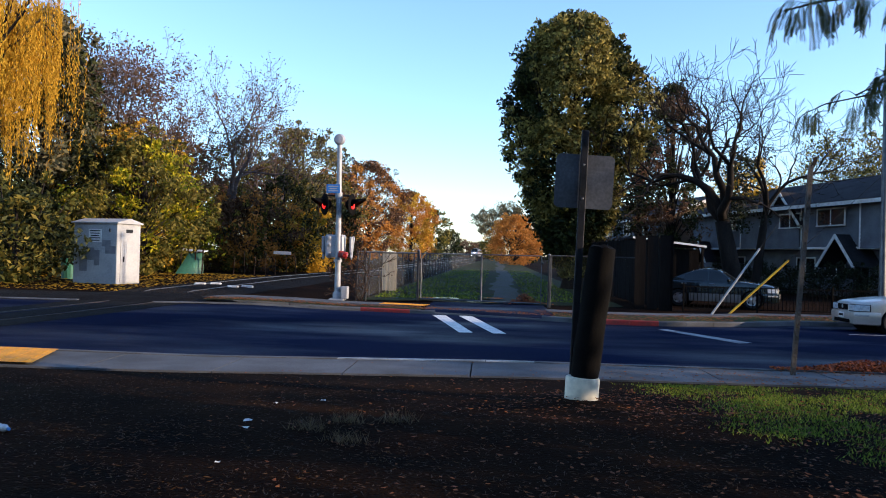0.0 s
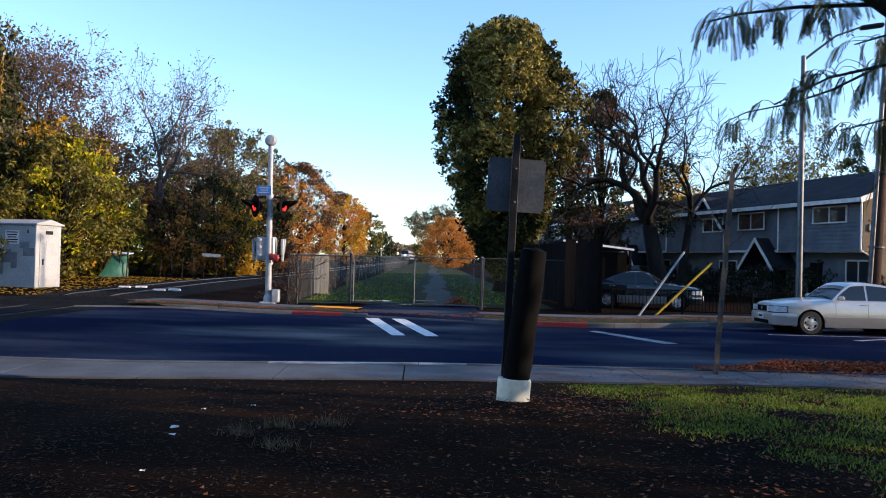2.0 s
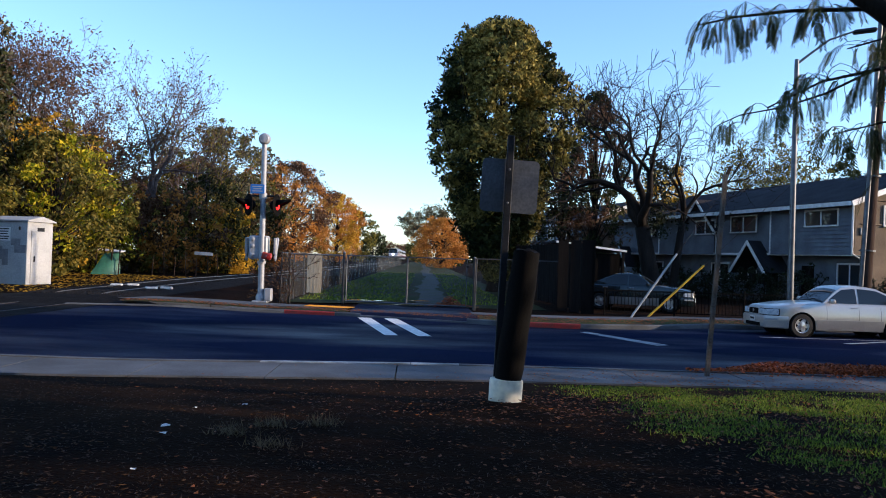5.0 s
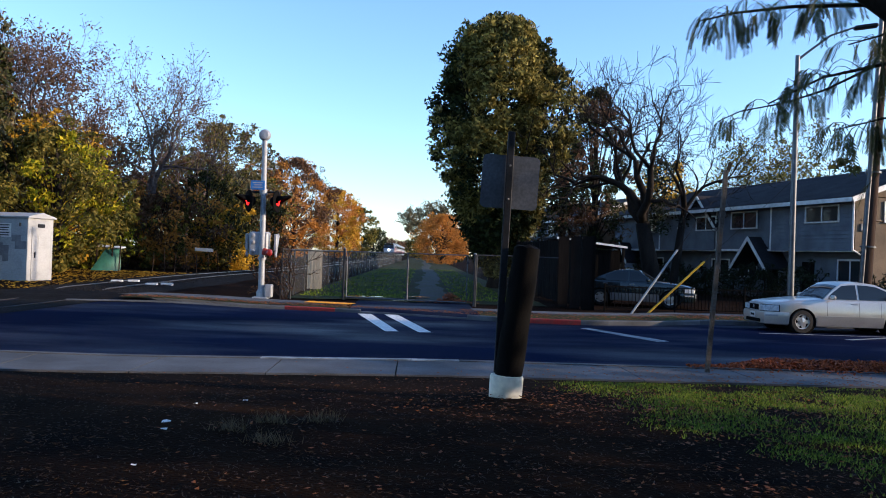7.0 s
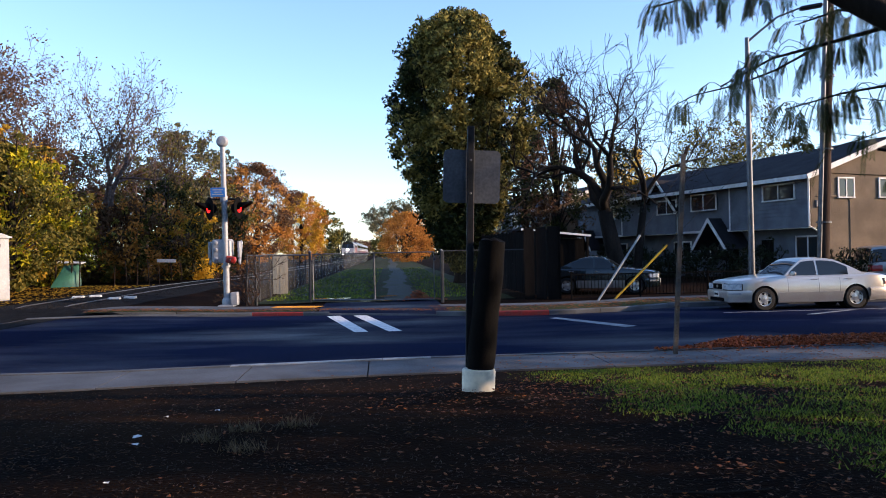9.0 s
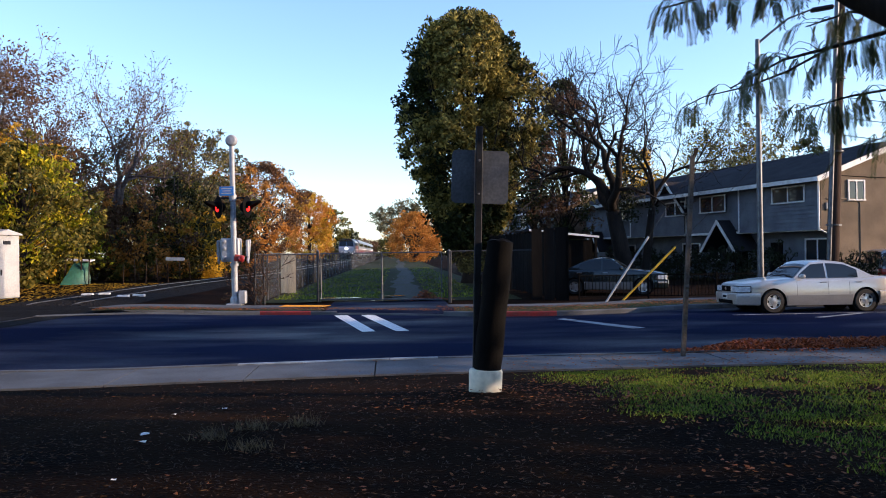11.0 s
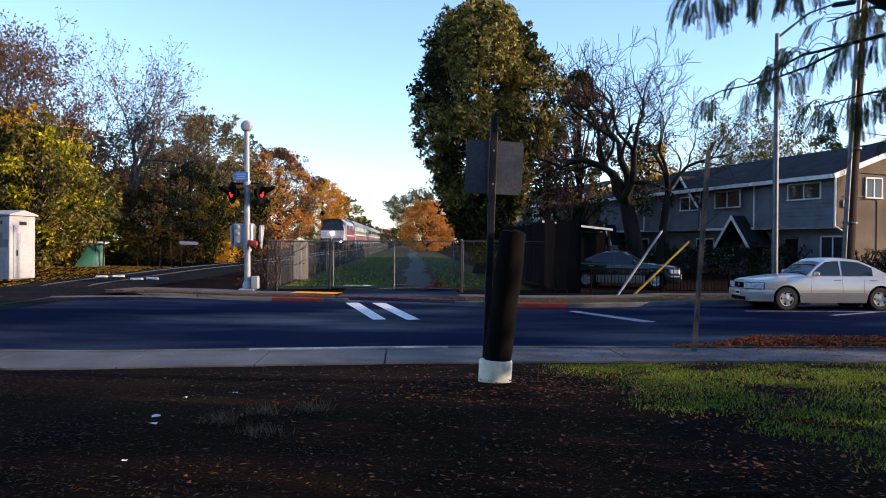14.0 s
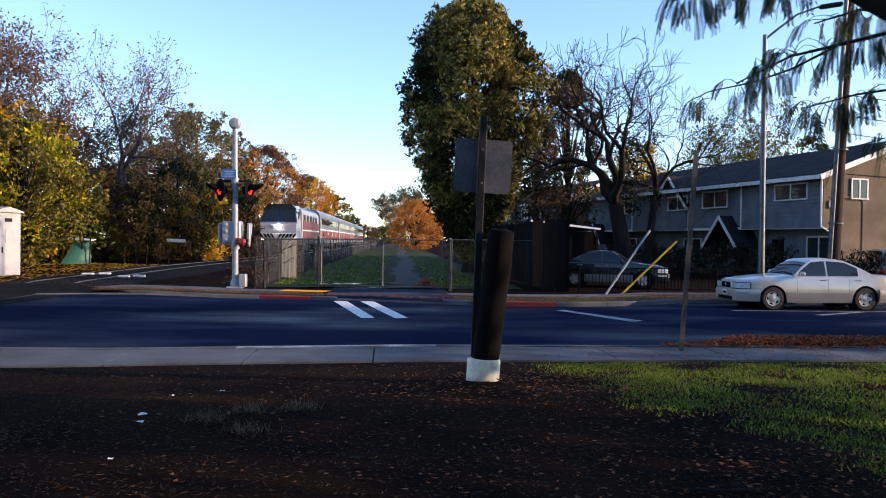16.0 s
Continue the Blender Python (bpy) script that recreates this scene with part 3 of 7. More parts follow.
def build_trees():
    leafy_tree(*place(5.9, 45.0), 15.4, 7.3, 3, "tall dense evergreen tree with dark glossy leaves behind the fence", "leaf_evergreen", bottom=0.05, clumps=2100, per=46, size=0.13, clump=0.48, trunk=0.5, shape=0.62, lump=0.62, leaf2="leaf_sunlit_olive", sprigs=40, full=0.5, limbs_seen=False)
    # west of the track
    willow(*place(-34.4, 39), 14.5, 21)
    leafy_tree(*place(-30.0, 45), 13.5, 7.8, 5, "dark dense evergreen tree beside the signal cabinet", "leaf_dark", bottom=0.03, clumps=520, per=40, size=0.16, clump=0.7, shape=0.45, leaf2="leaf_grey")
    bare_tree(*place(-25.0, 50), 14.2, 11, "tall thinning tree with a few reddish leaves", trunk=0.34, leaf="leaf_rust", per=4, size=0.09, bark="bark_pale", wander=0.3, rad=0.45)
    leafy_tree(*place(-24.0, 42), 7.0, 6.6, 12, "yellow-green leafy shrub tree by the signal cabinet", "leaf_yellowgreen", bottom=0.05, clumps=360, per=44, size=0.115, clump=0.45, shape=0.5, lump=0.7, leaf2="leaf_olive")
    bare_tree(*place(-18.4, 54), 14.6, 15, "bare spreading tree with thin grey limbs", trunk=0.36, leaf="leaf_rust", per=2, size=0.08, depth=4, bark="bark_pale", wander=0.32, rad=0.4)
    leafy_tree(*place(-13.4, 66), 11.6, 7.5, 17, "grey-green open tree with a rounded crown", "leaf_grey", bottom=0.25, clumps=170, per=34, size=0.16, clump=0.6, shape=0.6, lump=0.7)
    leafy_tree(*place(-8.6, 92), 12.0, 9.5, 18, "rust-orange autumn tree beside the track", "leaf_orange", bottom=0.08, clumps=420, per=60, size=0.12, clump=0.7, shape=0.5, leaf2="leaf_rust", lump=0.5)
    leafy_tree(*place(-5.6, 135), 12.0, 9.5, 19, "golden autumn tree beside the track", "leaf_gold", bottom=0.08, clumps=340, per=50, size=0.17, clump=0.8, shape=0.45, leaf2="leaf_orange", lump=0.5)
    leafy_tree(*place(1.9, 150), 9.6, 12.5, 25, "orange-brown autumn tree at the lane's edge", "leaf_orange", bottom=0.04, clumps=320, per=46, size=0.17, clump=0.9, shape=0.42, lump=0.5)
    # east side
    bare_tree(*place(17.0, 43), 12.5, 31, "large bare tree with a thick dark trunk before the houses", trunk=0.42, thick=0.56, bark="bark", lean=(-2.6, 0), spread_=1.5, depth=4, fork=4, first=0.30, wander=0.45, ivy=60)
    bare_tree(*place(18.0, 44), 11.8, 33, "bare leaning tree with twisting limbs before the houses", trunk=0.25, thick=0.55, bark="bark", lean=(2.0, 0), depth=4, wander=0.45, first=0.42, ivy=8)
    leafy_tree(*place(12.6, 54), 13.4, 4.6, 37, "dark ivy-grown tree behind the bare limbs", "leaf_rust", bottom=0.1, clumps=400, per=30, size=0.12, clump=0.45, shape=0.5, lump=0.6, leaf2="leaf_dark")
    leafy_tree(*place(10.4, 57), 11.0, 4.2, 36, "dark tangled tree grown over with creeper", "leaf_dark", bottom=0.05, clumps=260, per=30, size=0.13, clump=0.5, shape=0.4, lump=0.6, leaf2="leaf_rust")
    bare_tree(*place(11.0, 58), 12.0, 38, "slim bare tree behind the evergreen", trunk=0.16, bark="bark", depth=3)
    bare_tree(*place(24.5, 72), 14.5, 39, "far bare tree behind the houses", trunk=0.2, bark="bark", leaf="leaf_olive", per=3, size=0.14)
    bare_tree(*place(22.0, 75), 12.5, 40, "far bare tree behind the houses", trunk=0.2, bark="bark", depth=4)
    leafy_tree(*place(17.4, 62), 9.5, 5.0, 41, "olive-leaved tree behind the houses", "leaf_olive", bottom=0.1, clumps=110, per=26, size=0.16, clump=0.6, leaf2="leaf_gold")
    leafy_tree(*place(28.5, 85), 12.5, 6.0, 42, "far dark rounded tree behind the houses", "leaf_dark", bottom=0.1, clumps=110, per=26, size=0.2, clump=0.7)
    # farther woods along the track
    leafy_tree(*place(-4.1, 180), 11.5, 9.0, 43, "far dark green tree beside the track", "leaf_dark", bottom=0.05, clumps=120, per=24, size=0.35, clump=1.0, leaf2="leaf_olive")
    leafy_tree(*place(-10.6, 80), 9.5, 8.0, 44, "brown and orange autumn tree beside the track", "leaf_rust", bottom=0.05, clumps=240, per=30, size=0.2, clump=0.7, leaf2="leaf_orange")
    bare_tree(*place(0.9, 165), 13.0, 45, "far bare tree at the lane's edge", trunk=0.2, leaf="leaf_grey", per=5, size=0.2)
    for i, (az, d, hh, ww, la) in enumerate(((-3.0, 300, 10, 12, "leaf_dark"), (-1.6, 420, 9, 16, "leaf_rust"), (-0.6, 460, 9, 16, "leaf_grey"), (0.3, 380, 10, 14, "leaf_olive"), (2.8, 210, 9, 12, "leaf_dark"))):
        leafy_tree(*place(az, d), hh, ww, 60 + i, "far tree closing the lane's end", la, bottom=0.02, clumps=90, per=22, size=0.55, clump=1.6, limbs_seen=False)
    # undergrowth along the west side
    for i, (az, d, hh, ww, la, lb) in enumerate(((-29.5, 42, 3.6, 4.0, "leaf_dark", "leaf_olive"), (-31.5, 36, 4.0, 5.0, "leaf_dark", "leaf_olive"), (-21.8, 50, 5.5, 5.0, "leaf_olive", "leaf_yellowgreen"), (-18.4, 52, 4.6, 5.5, "leaf_rust", "leaf_olive"), (-16.5, 52, 5.2, 6.0, "leaf_rust", "leaf_orange"), (-14.6, 54, 6.5, 5.0, "leaf_dark", "leaf_olive"), (-13.0, 54, 4.0, 4.5, "leaf_dark", "leaf_gold"), (-11.6, 62, 5.5, 6.0, "leaf_rust", "leaf_dark"), (-25.0, 48, 8.5, 7.5, "leaf_olive", "leaf_gold"), (-20.5, 56, 8.5, 7.0, "leaf_rust", "leaf_olive"), (-16.0, 62, 8.0, 7.0, "leaf_grey", "leaf_rust"))):
        leafy_tree(*place(az, d), hh, ww, 80 + i, "tangled autumn shrub beside the track", la, bottom=0.0, clumps=150, per=30, size=0.13, clump=0.55, trunk=0.08, leaf2=lb, lump=0.6, category="shrub")
    # closed background west of the track
    for i, (az, d, hh, ww, la, lb) in enumerate(((-33, 58, 9.5, 10, "leaf_dark", "leaf_olive"), (-29, 62, 8.6, 10, "leaf_dark", "leaf_grey"), (-25.5, 64, 7.6, 10, "leaf_rust", "leaf_dark"), (-22, 66, 7.4, 10, "leaf_rust", "leaf_olive"), (-18.5, 68, 7.2, 10, "leaf_dark", "leaf_rust"), (-15, 72, 9.5, 10, "leaf_rust", "leaf_grey"), (-12, 78, 9, 10, "leaf_rust", "leaf_olive"))):
        leafy_tree(*place(az, d), hh, ww, 160 + i, "dense tangled tree in the wood behind the track", la, bottom=0.0, clumps=230, per=30, size=0.17, clump=0.75, trunk=0.15, leaf2=lb, lump=0.6)
    bare_tree(*place(-21.3, 52), 12.0, 171, "bare tangled tree among the shrubs", trunk=0.28, leaf="leaf_rust", per=3, size=0.08, bark="bark_pale", wander=0.34, rad=0.4)
    bare_tree(*place(-15.8, 58), 11.0, 172, "bare tangled tree among the shrubs", trunk=0.26, leaf="leaf_olive", per=3, size=0.09, bark="bark_pale", wander=0.34, rad=0.4)
    bare_tree(*place(-27.3, 54), 14.5, 173, "tall thinning tree behind the cabinet", trunk=0.3, leaf="leaf_rust", per=4, size=0.09, bark="bark_pale", wander=0.3, rad=0.45)
    # hedge before the houses
    for i in range(7):
        p = Vector((18.6, 38.0)).lerp(Vector((15.2, 54.0)), i / 6)
        leafy_tree(p.x, p.y, 1.7, 2.8, 110 + i, "dark clipped shrub before the houses", "hedge", bottom=0.0, clumps=60, per=30, size=0.07, clump=0.35, trunk=0.05, limbs_seen=False, category="shrub")
    for i, (x, y) in enumerate(((19.7, 33.3), (21.0, 33.0))):
        leafy_tree(x, y, 1.35, 1.8, 120 + i, "dark clipped shrub at the foot of the gable wall", "hedge", bottom=0.0, clumps=60, per=30, size=0.06, clump=0.28, trunk=0.05, limbs_seen=False, category="shrub")
    # dead climber on the fence beside the signal
    rng = random.Random(9)
    t = thing("dead_climber", "tangle of dead brown vine stems on the fence", "shrub", pose(-4.55, 28.5, land(-4.5, 28.5)))
    f, tips = Form(), []
    for i in range(6):
        limbs(rng, (rng.uniform(-0.25, 0.25), rng.uniform(-0.1, 0.1), -0.05), (rng.uniform(-0.3, 0.3), 0, 1), rng.uniform(0.6, 1.0), 0.018, 2, wander=0.5, form=f, tips=tips, n=4)
    tagged(part("vine_stem", f, M["pole_wood"], t), kind="stuff")
    g = Form()
    leaves(g, rng, tips, 2, 0.04, 0.12)
    part("dry_leaves", g, M["leaf_rust"], t)
    # trees out of view beside and behind the viewer, added to shade road and foreground
    for i, (x, y, hh, ww) in enumerate(((25, 12.4, 11, 8), (30.3, 12.6, 11, 8), (43.3, 9.3, 13, 9), (17.6, 0.6, 10, 8.5), (21.8, -6, 12, 9), (8, -9, 12, 10), (-3, -10, 13, 11), (-13, -8, 13, 11), (-20, 2, 12, 10), (0, -22, 14, 12), (-18, -20, 14, 12), (17, -20, 14, 12))):
        leafy_tree(x, y, hh, ww, 130 + i, "unseen leafy tree added to shade the street", "leaf_olive", bottom=0.04, clumps=300, per=30, size=0.22, clump=0.75)


# ---------------------------------------------------------------- more materials
M.update({
    "drift": leafmat("drift", (0.52, 0.13, 0.035), (0.08, 0.025, 0.015), 0.1),
    "lane_path": material("lane_path", (0.036, 0.037, 0.04), (0.03, 0.034, 0.016), rough=0.8, scale=0.8, fine=20, bump=0.4, spec=0.2),
    "silver_paint": material("silver_paint", (0.34, 0.35, 0.375), (0.26, 0.27, 0.29), rough=0.45, metal=0.15, scale=5, bump=0.04),
    "post_steel": material("post_steel", (0.11, 0.10, 0.09), (0.07, 0.06, 0.05), rough=0.7, metal=0.2, scale=6, bump=0.1),
    "puddle": material("puddle", (0.02, 0.022, 0.025), rough=0.03, scale=2, fine=8, bump=0.01, spec=0.5),
    "siding": material("siding", (0.15, 0.165, 0.19), (0.11, 0.12, 0.14), rough=0.75, spec=0.2, scale=1.5, fine=30, bump=0.1),
    "stucco": material("stucco", (0.18, 0.135, 0.095), (0.12, 0.092, 0.066), rough=0.9, spec=0.15, scale=0.8, fine=70, bump=0.4),
    "trim": material("trim", (0.78, 0.77, 0.74), (0.62, 0.6, 0.57), rough=0.55, scale=3, bump=0.05),
    "shingle": material("shingle", (0.035, 0.033, 0.036), (0.02, 0.019, 0.022), rough=0.95, spec=0.1, scale=1.0, fine=14, bump=0.6),
    "silver_car": material("silver_car", (0.56, 0.53, 0.49), (0.52, 0.49, 0.45), rough=0.28, metal=0.55, scale=2, fine=200, bump=0.0, coat=0.6),
    "grey_car": material("grey_car", (0.38, 0.37, 0.36), (0.34, 0.33, 0.32), rough=0.3, metal=0.55, scale=2, fine=200, bump=0.0, coat=0.6),
    "dark_car": material("dark_car", (0.012, 0.025, 0.030), (0.01, 0.018, 0.022), rough=0.25, metal=0.3, scale=2, fine=200, bump=0.0, coat=0.8),
    "tyre": material("tyre", (0.018, 0.018, 0.018), (0.03, 0.028, 0.026), rough=0.85, scale=6, bump=0.2),
    "alloy": material("alloy", (0.62, 0.62, 0.63), (0.5, 0.5, 0.5), rough=0.3, metal=0.8, scale=6, bump=0.02),
    "lens_clear": material("lens_clear", (0.55, 0.60, 0.65), (0.35, 0.4, 0.45), rough=0.12, scale=14, bump=0.1, coat=0.8),
    "lens_red": material("lens_red", (0.35, 0.02, 0.015), (0.22, 0.015, 0.012), rough=0.2, scale=9, bump=0.05, coat=0.6),
    "glow_red": material("glow_red", (1.0, 0.012, 0.01), (1.0, 0.02, 0.015), rough=0.3, scale=12, bump=0.0, emit=1.1),
    "glow_white": material("glow_white", (1.0, 0.86, 0.66), (1.0, 0.9, 0.75), rough=0.3, scale=12, bump=0.0, emit=30.0),
    "blue_sign": material("blue_sign", (0.03, 0.17, 0.50), (0.03, 0.14, 0.42), rough=0.4, scale=6, bump=0.02),
    "sign_back": material("sign_back", (0.10, 0.11, 0.13), (0.065, 0.072, 0.085), rough=0.6, metal=0.2, spec=0.2, scale=3, fine=30, bump=0.05),
    "pale_paint": material("pale_paint", (0.39, 0.395, 0.40), (0.29, 0.30, 0.31), rough=0.6, scale=1.2, fine=30, bump=0.05),
    "patch_grey": material("patch_grey", (0.15, 0.155, 0.17), (0.22, 0.22, 0.23), rough=0.7, scale=3, bump=0.03),
    "cream": material("cream", (0.76, 0.71, 0.57), (0.66, 0.61, 0.48), rough=0.55, scale=3, fine=9, bump=0.03),
    "yellow_pipe": material("yellow_pipe", (0.70, 0.42, 0.03), (0.5, 0.3, 0.03), rough=0.5, scale=4, bump=0.05),
    "pale_board": material("pale_board", (0.46, 0.40, 0.30), (0.3, 0.26, 0.19), rough=0.85, scale=3, fine=25, bump=0.3, stretch=(1, 1, 0.12)),
    "green_tarp": material("green_tarp", (0.04, 0.16, 0.11), (0.03, 0.11, 0.08), rough=0.5, scale=3, bump=0.3),
    "train_white": material("train_white", (0.33, 0.34, 0.38), (0.25, 0.26, 0.30), rough=0.4, scale=1, fine=20, bump=0.03),
    "train_red": material("train_red", (0.16, 0.018, 0.03), (0.11, 0.015, 0.022), rough=0.4, scale=1, fine=20, bump=0.03),
    "train_blue": material("train_blue", (0.03, 0.06, 0.14), (0.02, 0.045, 0.1), rough=0.4, scale=1, fine=20, bump=0.03),
    "steel_side": material("steel_side", (0.16, 0.18, 0.22), (0.12, 0.14, 0.17), rough=0.4, metal=0.3, scale=1, fine=30, bump=0.05),
    "chip": leafmat("chip", (0.075, 0.040, 0.020), (0.014, 0.009, 0.006), 0.0),
    "straw": leafmat("straw", (0.13, 0.065, 0.022), (0.03, 0.015, 0.007), 0.05),
    "stone": material("stone", (0.016, 0.015, 0.016), (0.006, 0.006, 0.007), rough=0.9, spec=0.2, scale=6, fine=40, bump=0.3, island=0.6),
    "hedge": leafmat("hedge", (0.010, 0.016, 0.007), (0.025, 0.03, 0.012), 0.1),
})


def glass(name, tint, rough=0.03):
    m = bpy.data.materials.new(name)
    m.use_nodes = True
    b = m.node_tree.nodes["Principled BSDF"]
    b.inputs["Base Color"].default_value = (*tint, 1)
    b.inputs["Roughness"].default_value = rough
    b.inputs["IOR"].default_value = 1.5
    return m


M["window"] = glass("window", (0.02, 0.025, 0.03))
M["car_glass"] = glass("car_glass", (0.012, 0.016, 0.02))


def netting(name, cover, colour=(0.35, 0.36, 0.38)):
    """Chain link seen from afar: part wire, part gap, in a slant weave."""
    m = bpy.data.materials.new(name)
    m.use_nodes = True
    n, l = m.node_tree.nodes, m.node_tree.links
    b = n["Principled BSDF"]
    b.inputs["Base Color"].default_value = (*colour, 1)
    b.inputs["Roughness"].default_value, b.inputs["Metallic"].default_value = 0.5, 0.3
    tc, tr, mx = n.new("ShaderNodeTexCoord"), n.new("ShaderNodeBsdfTransparent"), n.new("ShaderNodeMixShader")
    nz = n.new("ShaderNodeTexNoise")
    nz.inputs["Scale"].default_value, nz.inputs["Detail"].default_value = 1.7, 4.0
    mp = n.new("ShaderNodeMapping")
    mp.inputs["Scale"].default_value = (2.2, 2.2, 0.15)
    l.new(tc.outputs["Object"], mp.inputs[0]), l.new(mp.outputs[0], nz.inputs["Vector"])
    r = n.new("ShaderNodeMapRange")
    r.inputs["From Min"].default_value, r.inputs["From Max"].default_value = 0.35, 0.7
    r.inputs["To Min"].default_value, r.inputs["To Max"].default_value = cover * 0.5, cover * 1.6
    l.new(nz.outputs[0], r.inputs[0])
    waves = []
    for ang in (45, -45):
        mw = n.new("ShaderNodeMapping")
        mw.inputs["Rotation"].default_value = (radians(ang), radians(ang), 0)
        w = n.new("ShaderNodeTexWave")
        w.inputs["Scale"].default_value = 6.0
        l.new(tc.outputs["Object"], mw.inputs[0]), l.new(mw.outputs[0], w.inputs["Vector"])
        waves.append(w)
    mxm = n.new("ShaderNodeMath")
    mxm.operation = "MAXIMUM"
    l.new(waves[0].outputs[1], mxm.inputs[0]), l.new(waves[1].outputs[1], mxm.inputs[1])
    pw = n.new("ShaderNodeMath")
    pw.operation = "MULTIPLY"
    l.new(mxm.outputs[0], pw.inputs[0]), l.new(r.outputs[0], pw.inputs[1])
    l.new(pw.outputs[0], mx.inputs[0])
    l.new(tr.outputs[0], mx.inputs[1]), l.new(b.outputs[0], mx.inputs[2])
    l.new(mx.outputs[0], n["Material Output"].inputs["Surface"])
    return m


M["netting"] = netting("netting", 0.045, (0.14, 0.145, 0.15))
M["slatted_netting"] = netting("slatted_netting", 0.36, (0.10, 0.105, 0.115))


# ---------------------------------------------------------------- road markings
def build_markings():
    def mark(name, corners, mat, label, category):
        f = Form()
        n = 6
        rows = []
        for i in range(n + 1):
            a, b = Vector(corners[0]).lerp(Vector(corners[3]), i / n), Vector(corners[1]).lerp(Vector(corners[2]), i / n)
            rows.append([(p.x, p.y, road_z(p.x, p.y) + 0.006) for p in (a, b)])
        o = part(name, f.grid(rows), M[mat])
        return tagged(o, label, category)
    a = "worn white stop bar painted across the lane"
    for d in (0.0, 0.80):
        tagged(mark("stop_bar", [(-1.66 + d, 24.3), (-1.26 + d, 24.3), (-0.33 + d, 19.15), (-0.65 + d, 19.1)], "white_paint", a, "road marking"), group="stop bars")
    mark("stop_line", [(4.55, 21.55), (4.8, 21.75), (6.1, 18.75), (5.75, 18.55)], "worn_paint", "worn white line slanting across the lane", "road marking")
    mark("parking_line", [(9.6, 21.75), (9.6, 21.87), (18.5, 21.87), (18.5, 21.75)], "worn_paint", "thin worn white parking line", "road marking")
    mark("parking_line", [(11.3, 20.6), (11.5, 20.5), (13.4, 21.6), (13.2, 21.7)], "worn_paint", "thin worn white parking line", "road marking")
    # tactile plates
    for pts, z in (([(-11.5, 10.35), (-6.35, 10.87), (-6.75, 12.3), (-12.0, 11.9)], 0.165), ([(-3.6, 26.35), (-2.1, 25.95), (-1.9, 26.6), (-3.5, 27.1)], 0.165)):
        f = Form()
        rows = []
        for i in range(11):
            a, b = Vector(pts[0]).lerp(Vector(pts[1]), i / 10), Vector(pts[3]).lerp(Vector(pts[2]), i / 10)
            rows.append([(q.x, q.y, rise(q.x, q.y) + z) for q in (a.lerp(b, k / 4) for k in range(5))])
        f.grid(rows)
        me = part("tactile_plate", f, M["yellow_paint"])
        tagged(me, "yellow tactile warning plate set in the pavement", "tactile plate")
        g = Form()
        for i in range(24):
            for j in range(10):
                p = Vector(pts[0]).lerp(Vector(pts[1]), (i + 0.5) / 24).lerp(Vector(pts[3]).lerp(Vector(pts[2]), (i + 0.5) / 24), (j + 0.5) / 10)
                zz = rise(p.x, p.y) + z
                s = 0.03
                g.add([(p.x - s, p.y - s, zz), (p.x + s, p.y - s, zz), (p.x + s, p.y + s, zz), (p.x - s, p.y + s, zz), (p.x, p.y, zz + 0.012)], [(0, 1, 4), (1, 2, 4), (2, 3, 4), (3, 0, 4)])
        part("domes", g, M["yellow_paint"], me)
        me["kind"] = "structure"


